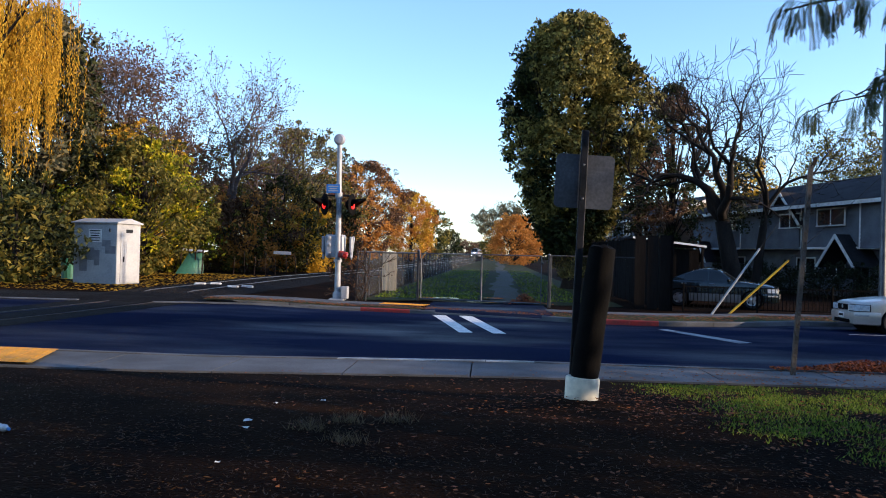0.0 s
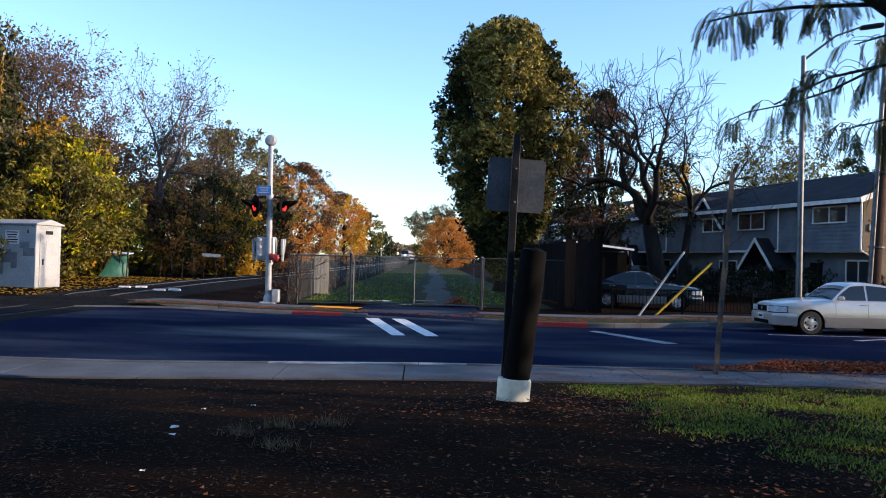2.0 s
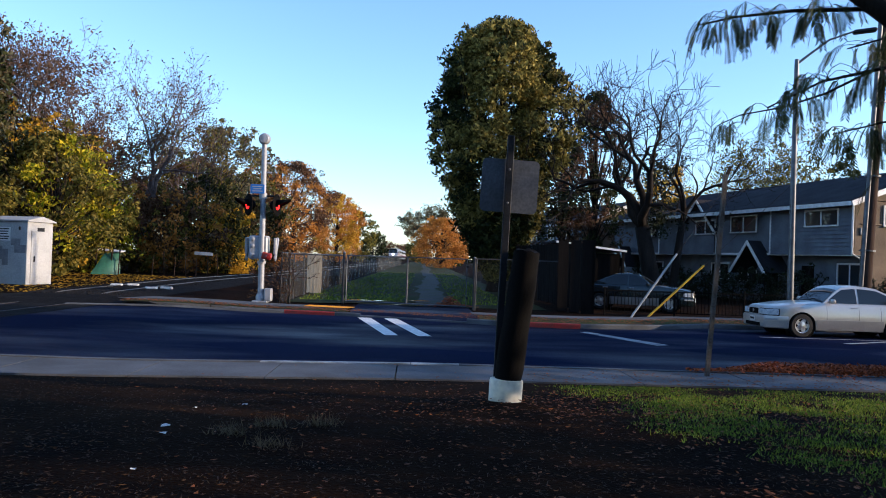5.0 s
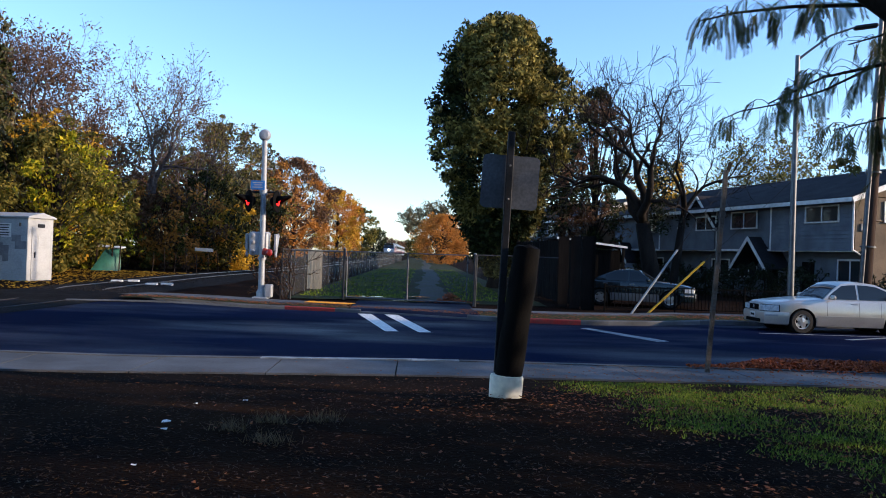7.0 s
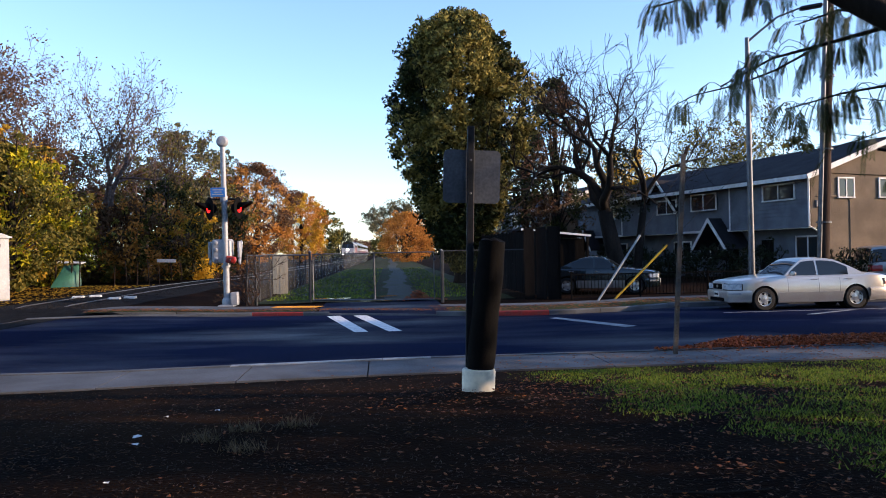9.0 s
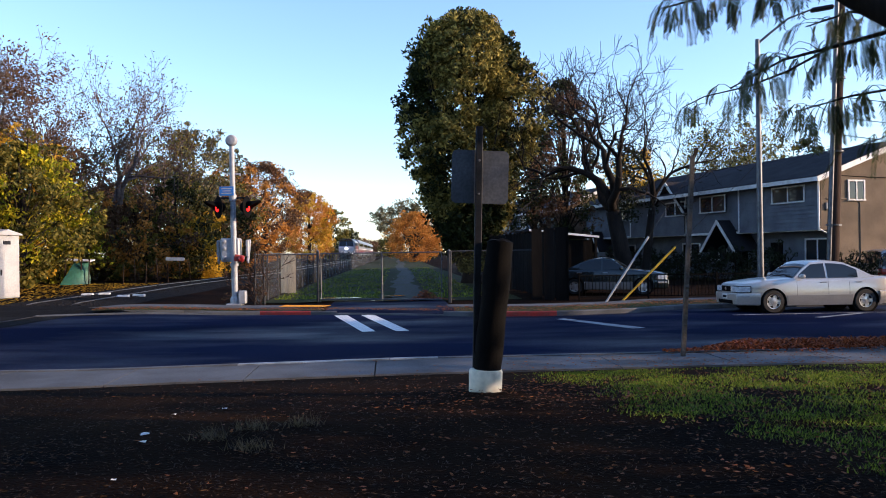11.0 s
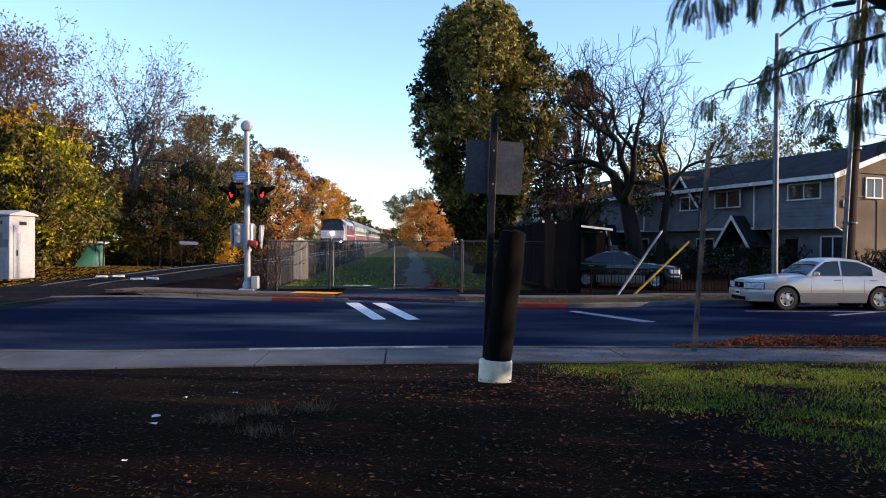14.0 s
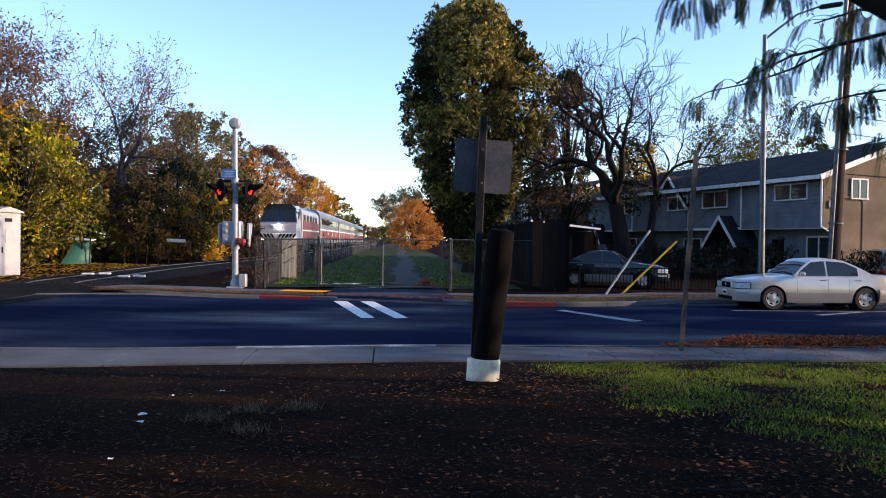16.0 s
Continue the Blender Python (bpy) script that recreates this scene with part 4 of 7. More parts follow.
# ---------------------------------------------------------------- crossing signal
def build_signal():
    x, y = -5.2, 27.5
    z = rise(x, y) + 0.15
    s = thing("crossing_signal", "silver railway crossing signal mast with red lamps and a bell", "crossing signal", pose(x, y, z, 0, -0.6, 0))
    part("base_plate", Form().box(0.5, 0.5, 0.06, pose(0, 0, 0.02), 0.015), M["silver_paint"], s)
    part("mast", Form().tube([(0, 0, 0), (0, 0, 5.2)], [0.105, 0.085], n=16), M["silver_paint"], s, smooth=True)
    part("collar", Form().lathe([(0.16, 0.05), (0.16, 0.2), (0.12, 0.28)]), M["silver_paint"], s, smooth=True)
    part("junction_box", Form().box(0.24, 0.3, 0.42, pose(0.26, -0.05, 0.25), 0.03), M["silver_paint"], s)
    part("gate_mechanism", Form().box(0.62, 0.5, 0.78, pose(-0.12, 0.2, 1.8), 0.05), M["silver_paint"], s)
    for i, (dx, dz) in enumerate(((-0.3, 1.55), (-0.3, 1.85), (-0.3, 2.08))):
        part("cover_bolt", Form().lathe([(0.07, 0), (0.07, 0.04), (0.03, 0.06)], pose(dx, -0.05, dz, 90, 0, 0), n=10), M["silver_paint"], s)
    for dx in (-0.52, 0.42):
        part("counterweight_arm", Form().box(0.07, 0.9, 0.16, pose(dx, 0.35, 1.75, 55, 0, 0), 0.02), M["silver_paint"], s)
        part("counterweight", Form().box(0.09, 0.2, 0.55, pose(dx, 0.12, 1.85), 0.02), M["silver_paint"], s)
    arm = part("gate_arm", Form().box(0.3, 0.2, 0.22, pose(0.2, -0.2, 1.52, 0, 12, 0), 0.03), M["red_kerb"], s, "red-painted gate arm stub")
    part("arm_lamp", Form().lathe([(0.1, 0), (0.1, 0.1), (0.06, 0.13)], pose(0.3, -0.3, 1.5, 90, 0, 0), n=14), M["lens_red"], arm)
    part("clamp", Form().lathe([(0.14, 1.27), (0.14, 1.36)]), M["silver_paint"], s, smooth=True)
    part("crossarm", Form().tube([(-0.52, 0, 3.5), (0.52, 0, 3.5)], 0.035, n=10), M["dark_steel"], s, smooth=True)
    part("clamp", Form().lathe([(0.125, 3.4), (0.125, 3.6)]), M["silver_paint"], s, smooth=True)
    for side in (-1, 1):
        head = pose(side * 0.47, -0.06, 3.2, 90, 0, side * 68 + 10)
        disc = part("background_disc", Form().lathe([(0.02, -0.03), (0.36, -0.02), (0.37, 0.0), (0.34, 0.015), (0.17, 0.02)], head, n=32), M["black"], s, "black round lamp background", smooth=True)
        part("housing", Form().lathe([(0.1, -0.22), (0.16, -0.16), (0.17, -0.02)], head, n=20), M["black"], disc, smooth=True)
        part("lens", Form().lathe([(0.155, 0.015), (0.15, 0.03), (0.1, 0.055), (0.02, 0.065)], head, n=24), M["glow_red"], disc, "glowing red signal lens", smooth=True)
        h = Form()
        rows = []
        for i in range(15):
            a = radians(-20 + 220 * i / 14)
            deep = 0.12 + 0.36 * max(0, math.sin(a)) ** 0.7
            rows.append([tuple(head @ Vector((0.175 * math.cos(a), 0.175 * math.sin(a), 0.0))), tuple(head @ Vector((0.19 * math.cos(a), 0.19 * math.sin(a), deep)))])
        h.grid(rows)
        hood = part("hood", h, M["black"], disc, smooth=True, fix=False)
        so = hood.modifiers.new("thick", "SOLIDIFY")
        so.thickness = 0.012
    sign = part("emergency_sign", Form().box(0.46, 0.02, 0.3, pose(-0.17, -0.12, 3.72), 0.004), M["blue_sign"], s, "small blue notice plate with white lines")
    for i in range(3):
        part("text_bar", Form().box(0.34 - 0.08 * (i % 2), 0.006, 0.03, pose(-0.17, -0.134, 3.8 - i * 0.075)), M["pale_paint"], sign)
    part("step_bracket", Form().box(0.22, 0.05, 0.05, pose(0.16, 0, 4.28), 0.01), M["silver_paint"], s)
    part("step_bracket", Form().box(0.16, 0.05, 0.04, pose(0.13, 0, 4.6), 0.01), M["silver_paint"], s)
    part("bell", Form().lathe([(0.05, -0.14), (0.16, -0.12), (0.19, -0.05), (0.2, 0.0), (0.19, 0.06), (0.15, 0.13), (0.05, 0.16)], pose(0, 0, 5.38, 90, 0, 0), n=24), M["silver_paint"], s, "round silver warning bell", smooth=True)
    s.scale = (1.035, 1.035, 1.035)
    part("gong", Form().lathe([(0.16, 0.0), (0.14, 0.03), (0.02, 0.05)], pose(0, -0.15, 5.38, 90, 0, 0), n=20), M["silver_paint"], s, smooth=True)


# ---------------------------------------------------------------- near posts
def build_near_posts():
    zb = land(1.12, 9.45) - 0.065
    sp = thing("sign_post", "steel sign post with a blank grey sign seen from behind", "sign post", pose(1.02, 9.52, zb, 0, 1.6, 0))
    part("post", Form().box(0.085, 0.06, 3.3, pose(0, 0, 1.55), 0.008), M["dark_steel"], sp)
    pl = part("sign_plate", plate(0.69, 0.64, 0.06, 0.004), M["sign_back"], sp, "bare aluminium back of a sign")
    pl.matrix_basis = pose(0.02, 0.05, 2.6, 0, 0.9, 0)
    for dz in (0.2, -0.2):
        part("bolt", Form().lathe([(0.014, 0), (0.014, 0.012), (0.008, 0.016)], pose(0, -0.03, 2.59 + dz, 90, 0, 0), n=8), M["galv"], sp)
    st = thing("bollard", "black leaning timber stump set in a cream-painted collar", "bollard", pose(1.12, 9.4, zb + 0.045))
    part("collar", Form().lathe([(0.19, -0.14), (0.195, 0.0), (0.198, 0.24), (0.19, 0.262), (0.165, 0.266)], pose(0, 0, 0, 0, 2.5, 0), n=36), M["cream"], st, "cream-painted round collar", smooth=True)
    f = Form()
    prof = []
    for i in range(9):
        h = i / 8
        prof.append((0.155 + 0.012 * math.sin(3 * h) + 0.012 * noise.noise((h * 3, 0, 0)), 0.2 + 1.58 * h))
    prof.append((0.11, 1.80))
    f.lathe(prof, pose(0, 0, 0, 0, 6.6, 0), n=28)
    f.v = [(x + 0.008 * noise.noise((x * 9, y * 9, z * 2)), y + 0.008 * noise.noise((x * 9 + 5, y * 9, z * 2)), z + (0.05 * noise.noise((x * 12, y * 12, 1)) if z > 1.7 else 0)) for x, y, z in f.v]
    part("stump", f, M["black"], st, "charred black timber stump", smooth=True)
    # perforated post with no sign on it
    p = thing("perforated_post", "rusty grey perforated steel post with a torn bracket", "post", pose(4.77, 12.74, 0.1, 0, 3.6, 0))
    f = Form()
    w = 0.03
    n = 64
    for i in range(n):
        z0, z1 = i * 3.3 / n, (i + 1) * 3.3 / n
        for sx, sy in ((-1, -1), (1, -1), (1, 1), (-1, 1)):
            f.box(0.02, 0.02, z1 - z0, pose(sx * 0.022, sy * 0.022, (z0 + z1) / 2))
        f.box(0.026, 0.06, (z1 - z0) * 0.45, pose(0, 0, z0 + (z1 - z0) * 0.2))
    part("shaft", f, M["post_steel"], p)
    part("bracket", Form().box(0.06, 0.012, 0.16, pose(0.05, 0, 3.36, 0, 14, 0), 0.004), M["rust"], p)


def plate(w, h, r, t):
    """A flat plate with rounded corners, standing in x and z."""
    out = []
    for cx, cz, a0 in ((w / 2 - r, h / 2 - r, 0), (-w / 2 + r, h / 2 - r, 90), (-w / 2 + r, -h / 2 + r, 180), (w / 2 - r, -h / 2 + r, 270)):
        for k in range(5):
            a = radians(a0 + 90 * k / 4)
            out.append((cx + r * math.cos(a), cz + r * math.sin(a)))
    return Form().prism(out, -t / 2, t / 2)


# ---------------------------------------------------------------- fences
def build_fences():
    g = thing("double_gate", "closed chain-link double gate of galvanised tube", "gate", pose(-2.5, 29.2, 0.12))
    end = Vector((4.42, -1.2, 0))
    ang = math.degrees(math.atan2(end.y, end.x))
    def at(k, z):
        p = end * k
        return (p.x, p.y, z)
    for k, z in ((-0.012, 1.84), (1.045, 1.80)):
        o = part("gate_post", Form().tube([at(k, -0.15), at(k, z)], 0.05, n=10), M["galv_dark"], g, smooth=True)
        part("cap", Form().lathe([(0.055, 0), (0.05, 0.03), (0.01, 0.05)], pose(*at(k, z)), n=10), M["galv"], o, smooth=True)
    for k0, k1 in ((0.012, 0.508), (0.514, 0.985)):
        leaf = part("gate_frame", Form().tube([at(k0, 0.1), at(k0, 1.76), at(k1, 1.76), at(k1, 0.1), at(k0, 0.1)], 0.026, n=8), M["galv"], g, smooth=True)
        f = Form()
        f.grid([[at(k0, 0.1), at(k1, 0.1)], [at(k0, 1.76), at(k1, 1.76)]])
        part("mesh", f, M["netting"], leaf)
    for k in (0.0, 0.99):
        for z in (0.4, 1.5):
            part("hinge", Form().box(0.09, 0.05, 0.07, pose(*at(k, z)), 0.01), M["galv_dark"], g)

    def chain(name, label, pts, height, mat, parts_every=2.6, rail=True):
        fence = thing(name, label, "fence")
        total = 0
        for (a, b) in zip(pts, pts[1:]):
            a, b = Vector(a), Vector(b)
            n = max(1, round((b - a).length / parts_every))
            for i in range(n):
                p, q = a.lerp(b, i / n), a.lerp(b, (i + 1) / n)
                zp, zq = land(p.x, p.y), land(q.x, q.y)
                lean = random.uniform(-0.04, 0.04)
                part("fence_post", Form().tube([(p.x, p.y, zp - 0.1), (p.x + lean, p.y, zp + height)], 0.03, n=7), M["galv_dark"], fence, smooth=True)
                f = Form().grid([[(p.x, p.y, zp + 0.03), (q.x, q.y, zq + 0.03)], [(p.x + lean, p.y, zp + height - 0.03), (q.x, q.y, zq + height - 0.03)]])
                part("mesh", f, M[mat], fence)
                if rail:
                    part("top_rail", Form().tube([(p.x + lean, p.y, zp + height), (q.x, q.y, zq + height)], 0.02, n=6), M["galv_dark"], fence, smooth=True)
        return fence
    line = [(lane_x(y) + 4.3, y) for y in (28.5, 60, 110, 190)]
    chain("chain_link_fence", "weathered chain-link fence with grey slats along the track", line, 1.78, "slatted_netting", 3.0)
    chain("chain_link_fence", "chain-link fence between gate and timber fence", [(2.15, 27.85), (5.2, 28.3)], 1.8, "netting", 1.6)
    chain("chain_link_fence", "short chain-link fence beside the gate", [(-4.4, 28.7), (-2.6, 29.2)], 1.75, "netting", 1.8)
    # tall dark timber fence along the lane
    wf = thing("timber_fence", "tall dark-stained timber board fence", "fence")
    a, b = Vector((6.25, 28.2)), Vector((5.2, 41.0))
    n = 62
    me = Form().box(0.20, 0.025, 2.5, chamfer=0.006).mesh("board", M["dark_wood"])
    for i in range(n):
        p = a.lerp(b, i / n)
        o = new("board", me)
        o.parent = wf
        o.matrix_basis = pose(p.x + random.uniform(-0.01, 0.01), p.y, land(p.x, p.y) + 1.3 + random.uniform(-0.03, 0.03), random.uniform(-0.6, 0.6), 0, 94.5)
    for i in range(7):
        p = a.lerp(b, i / 6)
        part("post", Form().box(0.12, 0.12, 2.65, pose(p.x + 0.1, p.y, land(p.x, p.y) + 1.3), 0.01), M["dark_wood"], wf)
    for dx in (0.0, 0.42, 0.85):
        part("end_board", Form().box(0.36, 0.04, 2.6 - dx * 0.12, pose(6.1 - dx, 28.05, land(6, 28) + 1.3), 0.008), M["dark_wood"], wf)
    # pale board hung on the fence
    y = 35.0
    pb = thing("pale_screen", "pale weathered reed screen tied to the fence", "screen", pose(lane_x(y) + 4.62, y, land(-4.6, y)))
    for i in range(9):
        part("reed", Form().box(0.066, 0.02, 1.72 + random.uniform(-0.06, 0.04), pose(-0.28 + i * 0.07, -0.05 + random.uniform(-0.01, 0.01), 0.93), 0.005), M["pale_board"], pb)
    # low iron railing before the parked car
    fence = thing("iron_railing", "low black iron picket railing along the pavement", "railing")
    for i in range(4):
        x = 6.6 + i * 2.45
        part("railing_post", Form().box(0.05, 0.05, 1.0, pose(x, 27.4, 0.6), 0.006), M["black"], fence)
    for z in (0.25, 0.98):
        part("rail", Form().box(7.4, 0.03, 0.035, pose(10.28, 27.4, z)), M["black"], fence)
    me = Form().box(0.018, 0.018, 0.8).mesh("picket", M["black"])
    for i in range(60):
        o = new("picket", me)
        o.parent = fence
        o.matrix_basis = pose(6.7 + i * 0.122, 27.4, 0.62)
    # guy guards
    for name, label, mat, p, q, r in (("guy_guard", "white plastic guard on a slanting guy wire", "pale_paint", (7.15, 26.1, 0.1), (8.75, 26.4, 2.3), 0.038), ("guy_guard", "yellow plastic guard on a slanting guy wire", "yellow_pipe", (7.95, 26.9, 0.1), (9.75, 26.6, 1.95), 0.036)):
        gg = thing(name, label, "guy wire")
        part("guard", Form().tube([p, q], r, n=10), M[mat], gg, smooth=True)
        d = Vector(q) - Vector(p)
        top = Vector(p) + d * (3.6 if "white" in label else 3.2)
        part("wire", Form().tube([q, top], 0.008, n=5), M["dark_steel"], gg)
        part("anchor", Form().tube([Vector(p) - d * 0.06, p], 0.02, n=6), M["rust"], gg)


# ---------------------------------------------------------------- poles
def build_poles():
    x, y = 12.2, 25.5
    l = thing("street_lamp", "tall galvanised street lamp on the pavement", "street lamp", pose(x, y, 0.14))
    part("pole", Form().tube([(0, 0, 0), (0, 0, 8.6)], [0.11, 0.07], n=14), M["galv"], l, smooth=True)
    part("base", Form().lathe([(0.2, 0), (0.2, 0.05), (0.14, 0.12), (0.13, 0.4)], n=16), M["galv"], l, smooth=True)
    part("arm", Form().tube([(0, 0, 8.45), (0.35, -0.1, 8.75), (0.9, -0.3, 9.2), (1.6, -0.5, 9.45)], [0.045, 0.04, 0.035, 0.03], n=10), M["galv"], l, smooth=True)
    part("lamp_head", Form().box(0.7, 0.26, 0.12, pose(1.9, -0.58, 9.45, 0, -6, -17), 0.04), M["dark_steel"], l)
    x, y = 15.0, 26.2
    u = thing("utility_pole", "leaning wooden utility pole with a grey conduit", "utility pole", pose(x, y, 0.1, 0, 2.6, 0))
    part("pole", Form().tube([(0, 0, -0.2), (0, 0, 12.5)], [0.21, 0.15], n=14), M["pole_wood"], u, smooth=True)
    part("conduit", Form().tube([(-0.2, -0.12, 0), (-0.16, -0.1, 11)], 0.075, n=10), M["galv"], u, smooth=True)
    for z in (2.5, 5.0, 7.5):
        part("strap", Form().lathe([(0.25, z), (0.25, z + 0.05)], n=14), M["galv"], u)
    part("crossarm", Form().box(2.4, 0.1, 0.13, pose(0, -0.2, 11.4), 0.01), M["pole_wood"], u)
    for z, dx in ((6.9, 0.0), (6.2, 0.0), (5.6, 0.05)):
        pts = [(dx, 0, z)] + [(18 * k, -3 * k, z - 1.0 * math.sin(math.pi * k * 0.8) + 0.4 * k) for k in (0.25, 0.5, 0.75, 1.0)]
        part("cable", Form().tube(pts, 0.014, n=5), M["black"], u)
    part("splice", Form().tube([(1.7, -0.28, 5.05), (2.5, -0.4, 4.95)], 0.06, n=8), M["black"], u)
    xx, yy = place(-9.6, 112)
    d = thing("utility_pole", "far wooden utility pole beside the track", "utility pole", pose(xx, yy, 0.3))
    part("pole", Form().tube([(0, 0, 0), (0, 0, 14.2)], [0.2, 0.13], n=8), M["pole_wood"], d, smooth=True)
    part("crossarm", Form().box(2.2, 0.12, 0.14, pose(0, 0, 11.2)), M["pole_wood"], d)


# ---------------------------------------------------------------- signal cabinet and clutter by the track
def build_cabinet():
    ang = -14.0
    c = thing("signal_cabinet", "pale grey railway signal cabinet with painted-over patches", "signal cabinet", pose(-15.6, 31.4, rise(-15, 31) + 0.05, 0, 0, ang))
    # local x along the long face, y into the back
    L, D, H = 2.1, 1.4, 2.42
    part("body", Form().box(L, D, H, pose(0, 0.35, H / 2 + 0.05), 0.02), M["pale_paint"], c)
    roof = Form().prism([(-D / 2 - 0.08, 0), (D / 2 + 0.08, 0), (D / 2 + 0.08, 0.05), (0, 0.22), (-D / 2 - 0.08, 0.05)], -L / 2 - 0.08, L / 2 + 0.08, pose(0, 0.35, H + 0.05, 0, 0, 90))
    part("roof", roof, M["pale_paint"], c)
    part("skid", Form().box(L + 0.1, D + 0.05, 0.08, pose(0, 0.35, 0.03)), M["dark_steel"], c)
    x1 = L / 2 + 0.012
    door = part("door", Form().box(0.03, 1.0, 2.0, pose(x1, 0.35, 1.12), 0.006), M["pale_paint"], c)
    part("door_handle", Form().box(0.05, 0.05, 0.22, pose(x1 + 0.03, 0.0, 1.05), 0.01), M["dark_steel"], door)
    part("vent", Form().box(0.03, 0.36, 0.14, pose(x1 + 0.004, 0.35, 2.18)), M["dark_steel"], c)
    part("notice", Form().box(0.012, 0.34, 0.5, pose(x1 + 0.016, 0.35, 1.6)), M["pale_paint"], door)
    yf = -D / 2 + 0.35 - 0.012
    nt = part("notice", Form().box(0.62, 0.012, 0.52, pose(0.0, yf, 1.98)), M["trim"], c, "white notice with dark lines")
    for i in range(5):
        part("text_bar", Form().box(0.5 - 0.12 * ((i * 7) % 3) / 2, 0.006, 0.04, pose(0, yf - 0.009, 2.17 - i * 0.095)), M["dark_steel"], nt)
    for px, pz, w, h in ((-0.55, 0.95, 0.36, 0.8), (-0.28, 1.25, 0.5, 0.5), (0.1, 1.1, 0.26, 0.62), (0.75, 1.42, 0.5, 0.3), (0.55, 1.68, 0.4, 0.26)):
        part("paint_patch", Form().box(w, 0.006, h, pose(px, yf + 0.004, pz)), M["patch_grey"], c, "grey patch of overpainting")
    for px in (-0.72, 0.72):
        part("lifting_lug", Form().box(0.05, 0.05, 0.14, pose(px, yf - 0.02, 2.2), 0.01), M["dark_steel"], c)
    # shelter of tarps and boards behind the track
    tx, ty = -16.2, 42.5
    z = land(tx, ty)
    t = thing("tarp_shelter", "green tarp shelter with a pale sheet on posts", "shelter", pose(tx, ty, z))
    rows = [[(0.0 - 0.55 * (1 - k), -0.5 * (1 - k), 1.15 * k + 0.05), (0.4 - 0.1 * k, -0.4 * (1 - k) + 0.05 * math.sin(k * 9), 1.15 * k + 0.05), (0.72, 0.2 + 0.06 * math.sin(k * 7), 1.15 * k + 0.05)] for k in (0, 0.25, 0.5, 0.75, 1)]
    part("tarp", Form().grid(rows), M["green_tarp"], t, smooth=True, fix=False)
    part("pale_sheet", Form().box(1.35, 0.7, 0.05, pose(0.15, 0.3, 1.3, 6, 3, 0), 0.01), M["trim"], t)
    for dx in (-0.45, 0.35, 0.75):
        part("post", Form().tube([(dx, -0.1, -0.1), (dx + 0.05, -0.1, 1.38)], 0.035, n=7), M["pole_wood"], t)
    s = thing("pallet_fence", "makeshift fence of weathered posts and a pale board", "fence", pose(tx + 3.4, ty + 2, land(tx + 3, ty + 2)))
    for i in range(7):
        part("post", Form().tube([(i * 0.6 - 1.6, 0.2 * (i % 2), -0.1), (i * 0.6 - 1.6 + random.uniform(-0.1, 0.1), 0, 1.15 + random.uniform(-0.3, 0.4))], 0.03, n=6), M["pole_wood"], s)
    part("board", Form().box(1.0, 0.05, 0.18, pose(1.2, -0.06, 1.3, 0, 2, 0), 0.01), M["pale_paint"], s, "pale board")
    w = thing("waste_bin", "dark plastic bin beside the cabinet", "bin", pose(-18.3, 34.0, land(-18.3, 34)))
    part("bin_body", Form().lathe([(0.3, 0), (0.36, 0.85), (0.38, 0.9), (0.35, 0.92)], n=14), M["green_tarp"], w)
    part("lid", Form().lathe([(0.39, 0.92), (0.38, 0.97), (0.1, 1.03)], n=14), M["black"], w)


# ---------------------------------------------------------------- houses
def window(parent, x0, x1, z0, z1, face, panes=2):
    """A white-framed sliding window in a wall of the plane given by face, a matrix whose x runs along the wall, z up and -y outward."""
    w = part("window", frame_form(x0, x1, z0, z1, 0.07, 0.06, face), M["trim"], parent, "white-framed sliding window")
    part("sill", Form().box(x1 - x0 + 0.16, 0.1, 0.05, face @ pose((x0 + x1) / 2, -0.05, z0 - 0.03)), M["trim"], w)
    step = (x1 - x0) / panes
    for i in range(panes):
        part("pane", Form().box(step - 0.06, 0.02, z1 - z0 - 0.06, face @ pose(x0 + step * (i + 0.5), -0.012 - 0.012 * (i % 2), (z0 + z1) / 2)), M["window"], w)
        if i:
            part("mullion", Form().box(0.06, 0.05, z1 - z0, face @ pose(x0 + step * i, -0.03, (z0 + z1) / 2)), M["trim"], w)
    return w


def frame_form(x0, x1, z0, z1, t, d, face):
    f = Form()
    f.box(x1 - x0 + 2 * t, d, t, face @ pose((x0 + x1) / 2, -d / 2, z1 + t / 2))
    f.box(x1 - x0 + 2 * t, d, t, face @ pose((x0 + x1) / 2, -d / 2, z0 - t / 2))
    for x in (x0 - t / 2, x1 + t / 2):
        f.box(t, d, z1 - z0, face @ pose(x, -d / 2, (z0 + z1) / 2))
    return f


def siding(parent, y0, y1, x, z0, z1):
    """Lapped boards on a wall that faces -x."""
    f = Form()
    n = max(1, round((z1 - z0) / 0.2))
    for i in range(n):
        a, b = z0 + (z1 - z0) * i / n, z0 + (z1 - z0) * (i + 1) / n
        f.add([(x - 0.05, y0, a), (x - 0.05, y1, a), (x - 0.012, y1, b), (x - 0.012, y0, b), (x, y0, a), (x, y1, a)], [(0, 3, 2, 1), (0, 1, 5, 4)])
    return part("siding", f, M["siding"], parent, "blue-grey lapped siding")


